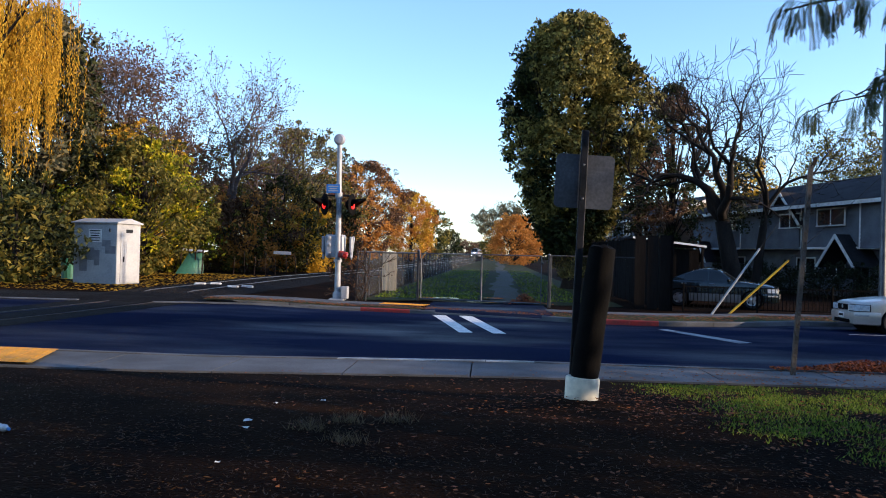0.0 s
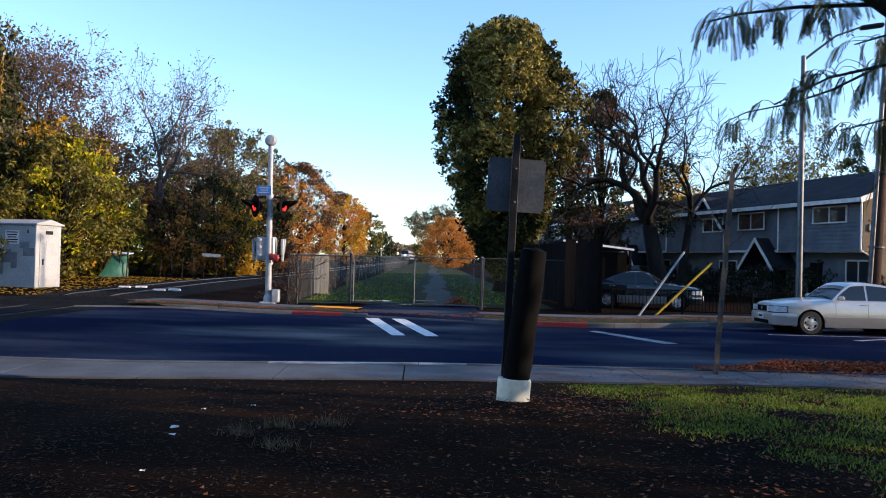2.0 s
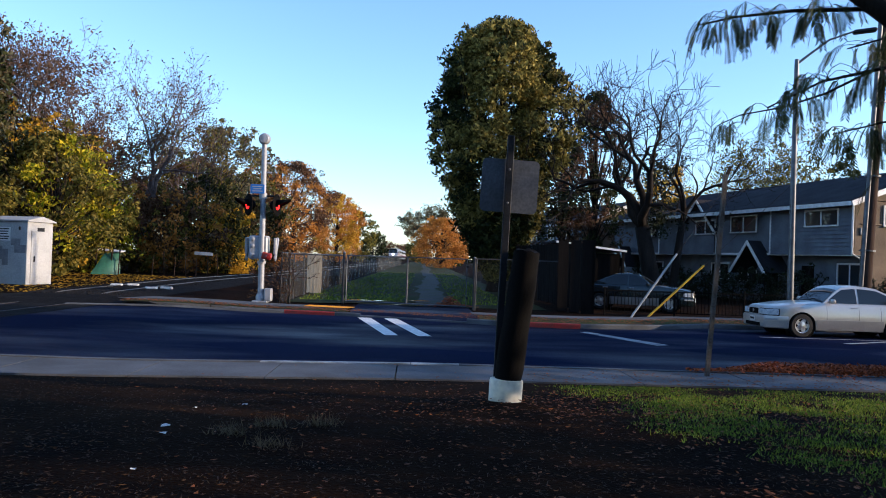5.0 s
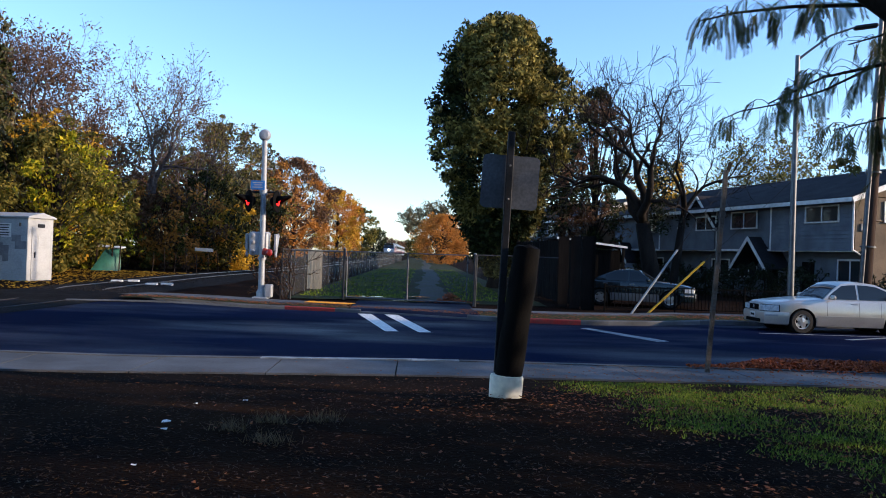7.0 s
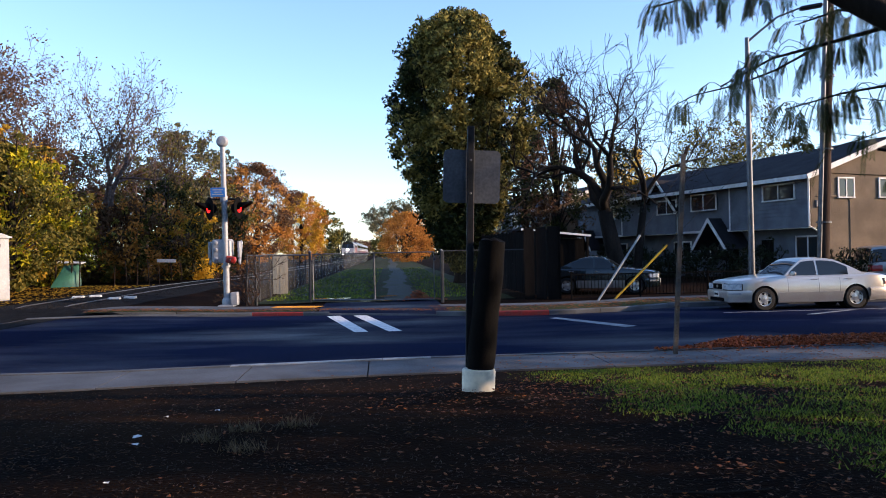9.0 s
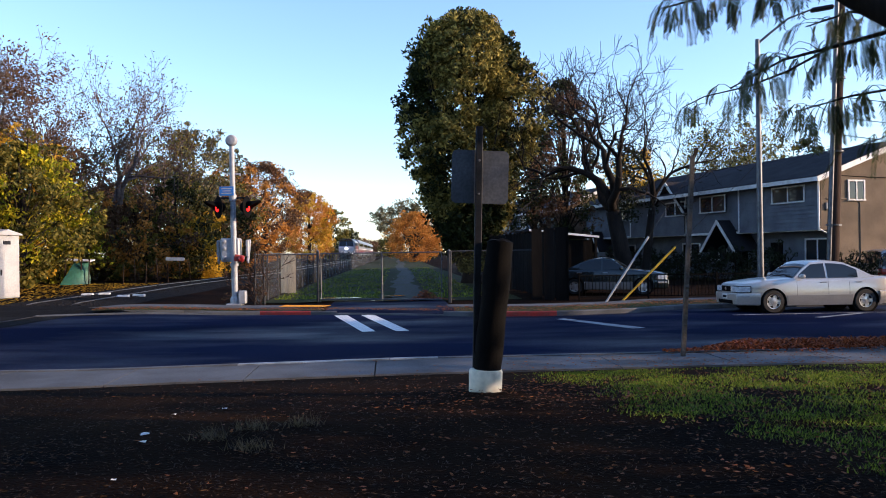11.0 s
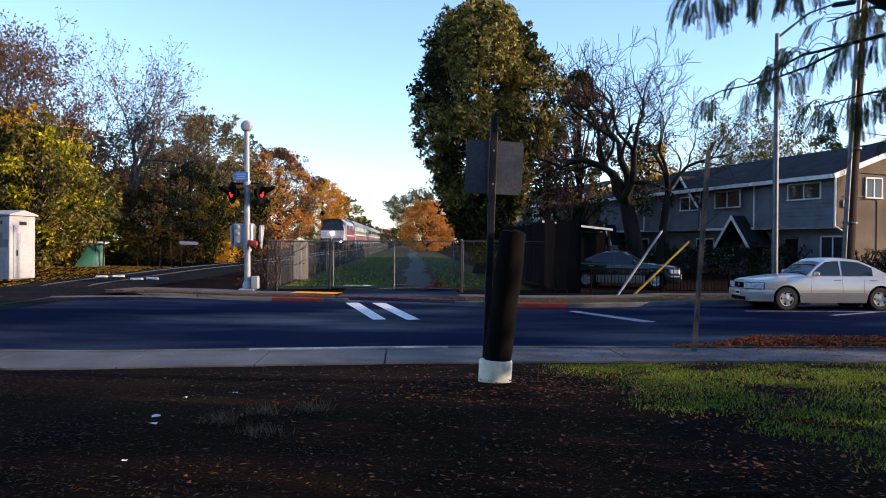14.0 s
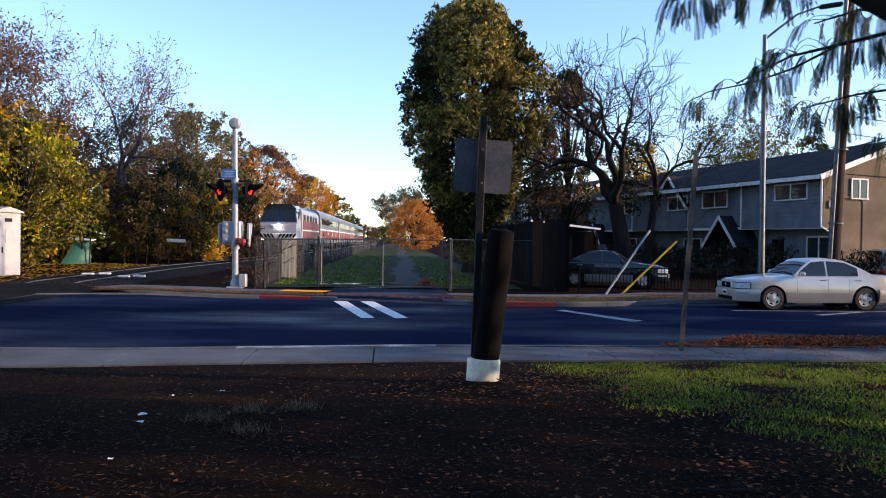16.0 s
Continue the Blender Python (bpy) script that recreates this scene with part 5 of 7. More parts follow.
def gable_trim(parent, y0, y1, z0, peak, x, reach, name="porch"):
    """An A-shaped white bargeboard with a small roof behind it."""
    ym = (y0 + y1) / 2
    p = part(name, Form().add([(x, y0, z0), (x, ym, peak), (x, y1, z0), (x + reach, y0, z0), (x + reach, ym, peak), (x + reach, y1, z0)], [(0, 1, 4, 3), (1, 2, 5, 4)]), M["shingle"], parent)
    p.modifiers.new("thick", "SOLIDIFY").thickness = 0.08
    for a in (y0, y1):
        d = Vector((0, ym - a, peak - z0))
        part("bargeboard", Form().box(0.05, d.length + 0.1, 0.17, Matrix.Translation((x - 0.03, (a + ym) / 2, (z0 + peak) / 2)) @ Matrix.Rotation(math.atan2(d.z, d.y) if d.y > 0 else math.atan2(-d.z, -d.y), 4, "X"), 0.01), M["trim"], p, "white bargeboard")
    return p


def townhouse(m, length, label, units, front):
    h = thing("townhouse_row", label, "house", m)
    W, E, R, J = 9.3, 5.2, 6.95, 2.65
    # shell: gable ends, back, storeys
    for y in (0.0, length):
        f = Form().add([(0, y, J), (0, y, E), (W / 2, y, R - 0.1), (W, y, E), (W, y, 0), (0.9, y, 0), (0.9, y, J)], [tuple(range(7))])
        part("gable_wall", f, M["stucco"], h, "tan stucco gable wall").modifiers.new("thick", "SOLIDIFY").thickness = 0.12
    part("back_wall", Form().box(0.15, length, E, pose(W, length / 2, E / 2)), M["stucco"], h)
    part("lower_wall", Form().box(0.15, length - 0.1, J, pose(0.98, length / 2, J / 2)), M["siding"], h)
    part("soffit", Form().box(1.1, length - 0.1, 0.12, pose(0.55, length / 2, J + 0.02)), M["trim"], h)
    part("upper_wall", Form().box(0.12, length - 0.1, E - J, pose(0.2, length / 2, (E + J) / 2)), M["siding"], h)
    y = 0.05
    for i, w in enumerate(units):
        jut = 0.0 if i % 2 == 0 else 0.13
        siding(h, y, y + w - 0.05, jut, J, E)
        part("corner_board", Form().box(0.05, 0.1, E - J, pose(jut - 0.03, y + w, (E + J) / 2)), M["trim"], h)
        y += w
    for s in (0, 1):
        x0, x1 = (-0.5, W / 2) if s == 0 else (W + 0.5, W / 2)
        z0 = E - 0.15
        o = part("roof", Form().add([(x0, -0.45, z0), (x0, length + 0.45, z0), (x1, length + 0.45, R), (x1, -0.45, R)], [(0, 1, 2, 3)]), M["shingle"], h, "dark shingle roof")
        o.modifiers.new("thick", "SOLIDIFY").thickness = 0.1
        part("fascia", Form().box(0.05, length + 0.9, 0.2, pose(x0 - 0.03, length / 2, z0 - 0.04)), M["trim"], h)
        for yy in (-0.48, length + 0.48):
            d = Vector((x1 - x0, 0, R - z0))
            part("bargeboard", Form().box(d.length, 0.05, 0.24, pose((x0 + x1) / 2, yy, (z0 + R) / 2 - 0.06, 0, -math.degrees(math.atan2(d.z, d.x)), 0)), M["trim"], h, "white bargeboard")
    face_up = Matrix(((0, 1, 0, -0.03), (1, 0, 0, 0), (0, 0, 1, 0), (0, 0, 0, 1)))   # local x -> y, local y -> x
    face_low = Matrix(((0, 1, 0, 0.9), (1, 0, 0, 0), (0, 0, 1, 0), (0, 0, 0, 1)))
    for kind, a, b, c, d in front:
        if kind == "up":
            window(h, a, b, c, d, face_up)
        elif kind == "low":
            window(h, a, b, c, d, face_low)
        elif kind == "porch":
            gable_trim(h, a, b, c, d, -0.75, 1.6)
        elif kind == "gablet":
            gable_trim(h, a, b, c, d, -0.25, 2.2, "gablet")
        elif kind == "door":
            part("door", Form().box(0.05, b - a, d - c, pose(0.88, (a + b) / 2, (c + d) / 2), 0.01), M["dark_wood"], h, "dark front door")
    return h


def build_houses():
    a = townhouse(pose(20.3, 36.4, 0.05, 0, 0, 12.5), 24.5, "two-storey townhouse row with blue-grey siding and white trim", (5.85, 5.2, 6.4, 7.0),
                  (("up", 0.94, 3.15, 4.08, 4.8), ("up", 7.1, 9.37, 3.92, 4.78), ("up", 11.0, 13.0, 3.9, 4.65), ("up", 18.0, 20.0, 3.9, 4.7),
                   ("low", 0.35, 1.9, 1.2, 2.2), ("low", 8.3, 9.6, 1.2, 2.15), ("low", 10.9, 12.6, 1.2, 2.1), ("low", 18.5, 20.3, 1.1, 2.1),
                   ("porch", 5.3, 8.4, 1.62, 3.3), ("porch", 20.8, 23.0, 1.7, 3.1), ("gablet", 10.8, 14.8, 4.0, 5.95), ("door", 3.6, 4.5, 0.1, 2.1), ("door", 6.4, 7.3, 0.1, 2.1)))
    end = Matrix(((1, 0, 0, 0), (0, 1, 0, -0.135), (0, 0, 1, 0), (0, 0, 0, 1)))
    window(a, 1.6, 2.45, 4.08, 4.95, end)
    window(a, 4.05, 5.2, 4.08, 4.95, end)
    part("downpipe", Form().tube([(-0.12, -0.1, 5.0), (-0.12, -0.1, 2.7), (0.7, -0.1, 2.3), (0.78, -0.1, 0.1)], 0.05, n=8), M["trim"], a, smooth=True)
    part("conduit", Form().tube([(0.3, -0.12, 4.1), (2.0, -0.12, 4.1), (2.25, -0.12, 3.9), (2.25, -0.12, 0.3)], 0.045, n=8), M["stucco"], a, smooth=True)
    part("meter", Form().box(0.25, 0.16, 0.35, pose(0.35, -0.12, 3.75), 0.03), M["galv"], a)
    part("cable", Form().tube([(0.1, -0.1, 5.25), (3, -0.14, 5.15), (9, -0.12, 5.05)], 0.02, n=5), M["black"], a)
    townhouse(pose(13.3, 63.0, 0.05, 0, 0, 12.5), 20.0, "farther two-storey townhouse row partly behind the fence", (6.5, 6.5, 7.0),
              (("up", 2.4, 4.2, 3.85, 4.7), ("up", 6.0, 7.2, 3.85, 4.7), ("up", 10.0, 11.5, 3.85, 4.7), ("low", 2.5, 4.0, 1.0, 2.1), ("porch", 5.0, 7.4, 1.7, 3.0)))
    # house row beside the viewer, out of sight, added only to shade the street
    townhouse(pose(37.0, -15.0, 0.1, 0, 0, 2.0), 22.0, "unseen two-storey townhouse row added to shade the street", (5.5, 5.5, 5.5, 5.5), (("up", 2, 4, 3.9, 4.7), ("up", 8, 10, 3.9, 4.7), ("up", 14, 16, 3.9, 4.7)))
    sh = thing("carport", "small dark carport with a pale roof edge", "carport", pose(7.9, 37.5, land(8, 37)))
    part("roof", Form().box(3.2, 4.0, 0.08, pose(0, 0, 2.55, 0, 6, 0)), M["shingle"], sh)
    part("fascia", Form().box(3.2, 0.04, 0.09, pose(0, -2.03, 2.55, 0, 6, 0)), M["trim"], sh)
    for dx in (-1.45, 1.45):
        part("post", Form().box(0.1, 0.1, 2.5, pose(dx, -1.9, 1.2), 0.01), M["dark_wood"], sh)
    part("wall", Form().box(2.7, 0.06, 2.2, pose(0.0, -1.7, 1.15)), M["dark_wood"], sh)


# ---------------------------------------------------------------- vehicles
def vehicle(name, label, m, paint, L=5.0, W=1.83, H=1.46, base=2.85, front=0.95, wagon=False, r=0.325):
    """A saloon or a wagon; x forward, wheels on z = 0."""
    v = thing(name, label, "car", m)
    xf, xr = base / 2, -base / 2
    nose, tail = xf + front, xf + front - L
    belt0 = 0.95 if not wagon else 1.0
    hood = 0.81 if not wagon else 0.95

    sh = belt0 + 0.03                      # shoulder height under the windows
    cowl = xf - 0.62
    deck = xr - 0.12 if not wagon else tail + 0.1

    def top(x):
        if x > cowl:
            k = (x - cowl) / (nose - cowl)
            return sh - (sh - hood) * k ** 1.5 - 0.14 * max(0, (x - nose + 0.2) / 0.2) ** 2.2
        if x > deck:
            return sh
        k = (deck - x) / (deck - tail)
        return sh + 0.02 * math.sin(math.pi * min(1, k)) - 0.10 * k ** 4

    def low(x):
        z = 0.21 + 0.06 * max(0, (abs(x) - base / 2 - 0.4) / 0.5)
        for w in (xf, xr):
            if abs(x - w) < r + 0.06:
                z = max(z, r + math.sqrt((r + 0.06) ** 2 - (x - w) ** 2))
        return z

    def half(x):
        k = max((x - nose + 1.15) / 1.15, (tail + 0.95 - x) / 0.95, 0)
        return W / 2 * (1 - (0.27 if x > 0 else 0.2) * k ** 2.5)

    def side(x, z):
        """How far the flank stands out at a height."""
        k = (z - 0.56) / 0.44
        return half(x) * (1 - (0.075 * k * k if k > 0 else 0.05 * k * k))
    xs = sorted({tail + (nose - tail) * i / 60 for i in range(61)} | {w + (r + 0.0599) * math.cos(a * math.pi / 12) for w in (xf, xr) for a in range(13)} | {nose - 0.03, nose - 0.06, tail + 0.04})
    rows = []
    for x in xs:
        w, zl, zt = half(x), low(x), top(x)
        zt = max(zt, zl + 0.12)
        zs = [zl + (zt - 0.07 - zl) * i / 5 for i in range(6)]
        sec = [(side(x, z), z) for z in zs]
        ws = side(x, zt - 0.07)
        sec += [(ws - 0.012, zt - 0.035), (ws - 0.04, zt - 0.012), (ws - 0.09, zt), (ws * 0.62, zt + 0.022), (ws * 0.3, zt + 0.03), (0, zt + 0.032)]
        rows.append([(x, y, z) for y, z in sec] + [(x, -y, z) for y, z in sec[-2::-1]])
    f = Form().grid(rows)
    k = len(rows[0])
    f.f.append(tuple(range(k)))
    f.f.append(tuple(range(len(f.v) - 1, len(f.v) - k - 1, -1)))
    part("body", f, M[paint], v, smooth=True)
    part("underbody", Form().box(L - 0.5, W - 0.3, 0.4, pose((nose + tail) / 2, 0, 0.44)), M["black"], v)
    for s in (1, -1):
        # darker lower flank
        x0, x1 = xr + r + 0.08, xf - r - 0.08
        cols = [x0 + (x1 - x0) * i / 12 for i in range(13)]
        part("rocker_panel", Form().grid([[(x, s * (side(x, z) + o), z) for z, o in ((0.2, -0.02), (0.215, 0.006), (0.3, 0.009), (0.4, 0.009), (0.5, 0.007), (0.51, -0.01))] for x in cols]), M["grey_car"], v, "grey lower flank", smooth=True)
        part("wheel_house", Form().lathe([(r + 0.07, -0.2), (r + 0.07, 0.12)], pose(xf, s * (W / 2 - 0.16), r, s * -90, 0, 0), n=24), M["black"], v)
        part("wheel_house", Form().lathe([(r + 0.07, -0.2), (r + 0.07, 0.12)], pose(xr, s * (W / 2 - 0.16), r, s * -90, 0, 0), n=24), M["black"], v)
    # greenhouse
    a, b = xf - 0.6, xf - 1.2
    c, d = (xr + 0.55, xr - 0.4) if not wagon else (tail + 0.32, tail + 0.08)
    wl, wu, zl, zu = side(0, sh) - 0.035, W / 2 * 0.70, sh - 0.03, H

    def ys(z):
        return wl + (wu - wl) * max(0, (z - zl) / (zu - zl)) ** 1.25
    line = [(a, zl)]
    for i in range(1, 6):
        q = i / 6
        line.append((a + (b - a) * q, zl + (zu - 0.05 - zl) * (0.62 * q + 0.38 * math.sin(q * math.pi / 2))))
    for i in range(9):
        q = i / 8
        line.append((b + (c - b) * q, zu - 0.045 + 0.045 * math.sin(math.pi * min(1, q * 0.9 + 0.08))))
    for i in range(1, 6):
        q = i / 6
        line.append((c + (d - c) * q, zl + (zu - 0.045 - zl) * (0.75 * (1 - q) + 0.25 * math.cos(q * math.pi / 2))))
    line.append((d, zl))
    f = Form().grid([[(x, ys(z), z), (x, ys(z) * 0.93, z + 0.02 * (z - zl)), (x, ys(z) * 0.55, z + 0.06 * (z - zl)), (x, 0, z + 0.08 * (z - zl)), (x, -ys(z) * 0.55, z + 0.06 * (z - zl)), (x, -ys(z) * 0.93, z + 0.02 * (z - zl)), (x, -ys(z), z)] for x, z in line])
    for s in (1, -1):
        # flanks of the cabin between the roof line and the shoulder
        f.grid([[(x, s * ys(zl + (z - zl) * q), zl + (z - zl) * q) for q in (0, 0.33, 0.66, 1)] for x, z in line])
    part("roof", f, M[paint], v, smooth=True)

    def edge(x):
        """Height of the roof line at a place along the car."""
        for (x0, z0), (x1, z1) in zip(line, line[1:]):
            if x1 <= x <= x0:
                return z0 + (z1 - z0) * (x0 - x) / max(1e-4, x0 - x1)
        return zl

    def side_glass(x0, x1, s):
        cols = [x0 + (x1 - x0) * i / 10 for i in range(11)]
        out = []
        for x in cols:
            hi = max(zl + 0.05, edge(x) - 0.055)
            out.append([(x, s * (ys(z) + 0.008), z) for z in (zl + 0.035 + (hi - zl - 0.035) * q for q in (0, 0.35, 0.7, 1))])
        return part("side_window", Form().grid(out), M["car_glass"], v, smooth=True, fix=False)

    def cross_glass(name, pts):
        rows_ = []
        for x, z in pts:
            w = ys(z) - 0.06
            rows_.append([(x + o, w * q, z + 0.08 * (z - zl) * (1 - q * q) + 0.006) for q, o in ((-1, 0), (-0.5, 0), (0, 0), (0.5, 0), (1, 0))])
        fwd = 0.012 if name == "windshield" else -0.012
        return part(name, Form().grid([[(x + fwd, y, z) for x, y, z in r_] for r_ in rows_]), M["car_glass"], v, smooth=True, fix=False)
    cross_glass("windshield", line[0:6])
    cross_glass("rear_window", line[-6:])
    mid = (b + c) / 2 + 0.07
    for s in (1, -1):
        side_glass(a - 0.2, mid + 0.03, s)
        side_glass(mid - 0.03, c - 0.36 if not wagon else c, s)
        part("mirror", Form().box(0.13, 0.2, 0.13, pose(a - 0.22, s * (W / 2 + 0.05), sh + 0.06), 0.04), M[paint], v, smooth=True)
        for x in (mid + 0.14, xr + 0.2):
            part("door_handle", Form().box(0.2, 0.03, 0.035, pose(x, s * (side(x, 0.86) + 0.006), 0.86), 0.01), M["grey_car"], v)
        for x in (a - 0.1, mid, xr + r + 0.16):
            cols = [(s * (side(x, z) + 0.003), z) for z in (0.24, 0.4, 0.56, 0.72, sh - 0.08)]
            part("door_seam", Form().grid([[(x - 0.004, y, z), (x + 0.004, y, z)] for y, z in cols]), M["black"], v)

    def wrap(name, stops, section, mat, label="", end=1, side_=1):
        """A strip that runs from the car's end round its corner; section: pairs of how proud it stands and its height."""
        tip = nose if end > 0 else tail
        path = []
        for q in stops:
            if q < 1:
                y = half(tip) * q
                path.append((tip, y, end, 0.0))
            else:
                x = tip - end * (q - 1)
                y = half(x)
                path.append((x, y, end * max(0.0, 0.75 - 2.2 * (q - 1)), min(1.0, 0.65 + 2 * (q - 1))))
        rows_ = [[(x + nx * o, side_ * (y + ny * o), z) for o, z in section] for x, y, nx, ny in path]
        return part(name, Form().grid(rows_), M[mat], v, label, smooth=True)
    whole = (0, 0.3, 0.6, 0.85, 1.0, 1.04, 1.1, 1.2, 1.35, 1.5)
    gap = max(1.1, front + 1 - r - 0.07)
    ends = tuple(q for q in whole if q < gap) + (gap,)
    for s in (1, -1):
        wrap("front_bumper", ends, ((0.0, 0.575), (0.045, 0.565), (0.062, 0.52), (0.062, 0.44), (0.05, 0.34), (0.035, 0.25), (-0.03, 0.22)), paint, "", 1, s)
        rear_gap = max(1.1, L - front - base + 1 - r - 0.07)
        wrap("rear_bumper", tuple(q for q in whole if q < rear_gap) + (rear_gap,), ((0.0, 0.6), (0.05, 0.58), (0.07, 0.5), (0.06, 0.36), (-0.02, 0.24)), paint, "", -1, s)
        wrap("headlight_bezel", (0.5, 0.75, 0.9, 1.0, 1.05, 1.13, 1.25, 1.36), ((-0.01, hood - 0.03), (0.006, hood - 0.045), (0.008, 0.585), (-0.01, 0.575)), "dark_steel", "", 1, s)
        wrap("headlight", (0.53, 0.75, 0.9, 1.0, 1.05, 1.13, 1.24, 1.33), ((0.0, hood - 0.045), (0.016, hood - 0.06), (0.02, 0.70), (0.016, 0.605), (0.0, 0.595)), "lens_clear", "clear wrapped headlight", 1, s)
        wrap("indicator", (1.02, 1.1, 1.2, 1.3), ((0.055, 0.515), (0.069, 0.51), (0.069, 0.46), (0.055, 0.455)), "pale_paint", "", 1, s)
        wrap("taillight", (0.45, 0.7, 0.9, 1.0, 1.06, 1.16, 1.26), ((0.0, sh - 0.1), (0.016, sh - 0.12), (0.016, 0.68), (0.0, 0.665)), "lens_red", "red tail light", -1, s)
    part("grille_surround", Form().box(0.05, 0.70, 0.215, pose(nose + 0.004, 0, 0.685), 0.02), M["alloy"], v, "bright grille surround")
    part("grille", Form().box(0.05, 0.63, 0.16, pose(nose + 0.014, 0, 0.683), 0.015), M["black"], v)
    part("badge", Form().lathe([(0.045, 0), (0.045, 0.012), (0.03, 0.016)], pose(nose + 0.037, 0, 0.69, 0, 90, 0), n=14), M["alloy"], v)
    part("bumper_intake", Form().box(0.03, 0.95, 0.1, pose(nose + 0.05, 0, 0.31), 0.01), M["black"], v)
    for x, s in ((nose + 0.07, 1), (tail - 0.078, -1)):
        pl = part("number_plate", Form().box(0.012, 0.32, 0.15, pose(x, 0, 0.46)), M["trim"], v)
        part("text_bar", Form().box(0.006, 0.24, 0.06, pose(x + s * 0.008, 0, 0.46)), M["dark_steel"], pl)
    for x in (xf, xr):
        for s in (1, -1):
            wm = pose(x, s * (W / 2 - 0.11), r, s * -90, 0, 0)
            wheel = part("wheel", Form().lathe([(r * 0.62, -0.1), (r * 0.94, -0.1), (r, -0.07), (r, 0.07), (r * 0.94, 0.1), (r * 0.64, 0.1), (r * 0.62, 0.02)], wm, n=28), M["tyre"], v, "black tyre", smooth=True)
            rim = Form().lathe([(r * 0.64, 0.03), (r * 0.645, 0.095), (r * 0.58, 0.09), (r * 0.55, 0.045)], wm, n=28, caps=False)
            part("rim", rim, M["alloy"], wheel, "bright alloy wheel rim", smooth=True)
            part("wheel_well", Form().lathe([(0.02, 0.02), (r * 0.56, 0.03)], wm, n=20), M["black"], wheel)
            part("hub", Form().lathe([(r * 0.36, 0.05), (r * 0.33, 0.085), (0.02, 0.1)], wm, n=16), M["alloy"], wheel, smooth=True)
            for kk in range(5):
                aa = 2 * math.pi * kk / 5 + 0.3
                part("spoke", Form().prism([(-0.085, 0.0), (0.085, 0.0), (0.05, r * 0.6), (-0.05, r * 0.6)], -0.08, -0.045, wm @ Matrix.Rotation(aa, 4, "Z") @ pose(0, 0, 0, -90, 0, 0)), M["alloy"], wheel)
    return v


def build_cars():
    vehicle("silver_saloon", "silver saloon car parked along the kerb", pose(12.38, 23.12, 0.0, 0, 0, 180), "silver_car", L=4.9, base=2.75, front=0.98)
    vehicle("dark_saloon", "dark teal saloon car parked behind the railing", pose(8.9, 31.6, 0.12, 0, 0, -22), "dark_car", L=4.5, W=1.75, H=1.42, base=2.65, front=0.85, r=0.31)
    vehicle("grey_wagon", "grey sport utility wagon parked beside the house", pose(22.3, 34.6, 0.0, 0, 0, 72), "grey_car", L=4.6, W=1.8, H=1.72, base=2.65, front=0.85, wagon=True, r=0.36)


# ---------------------------------------------------------------- train
def body_form(w, z0, z1, y0, y1, crown=0.35, taper=0.0):
    """A carriage body, rounded at the roof; y along the track."""
    sec = [(-w / 2, z0), (-w / 2, z1 - crown * 1.2), (-w / 2 * 0.93, z1 - crown * 0.6), (-w / 2 * 0.72, z1 - crown * 0.15), (0, z1), (w / 2 * 0.72, z1 - crown * 0.15), (w / 2 * 0.93, z1 - crown * 0.6), (w / 2, z1 - crown * 1.2), (w / 2, z0)]
    return Form().prism(sec, y0, y1)


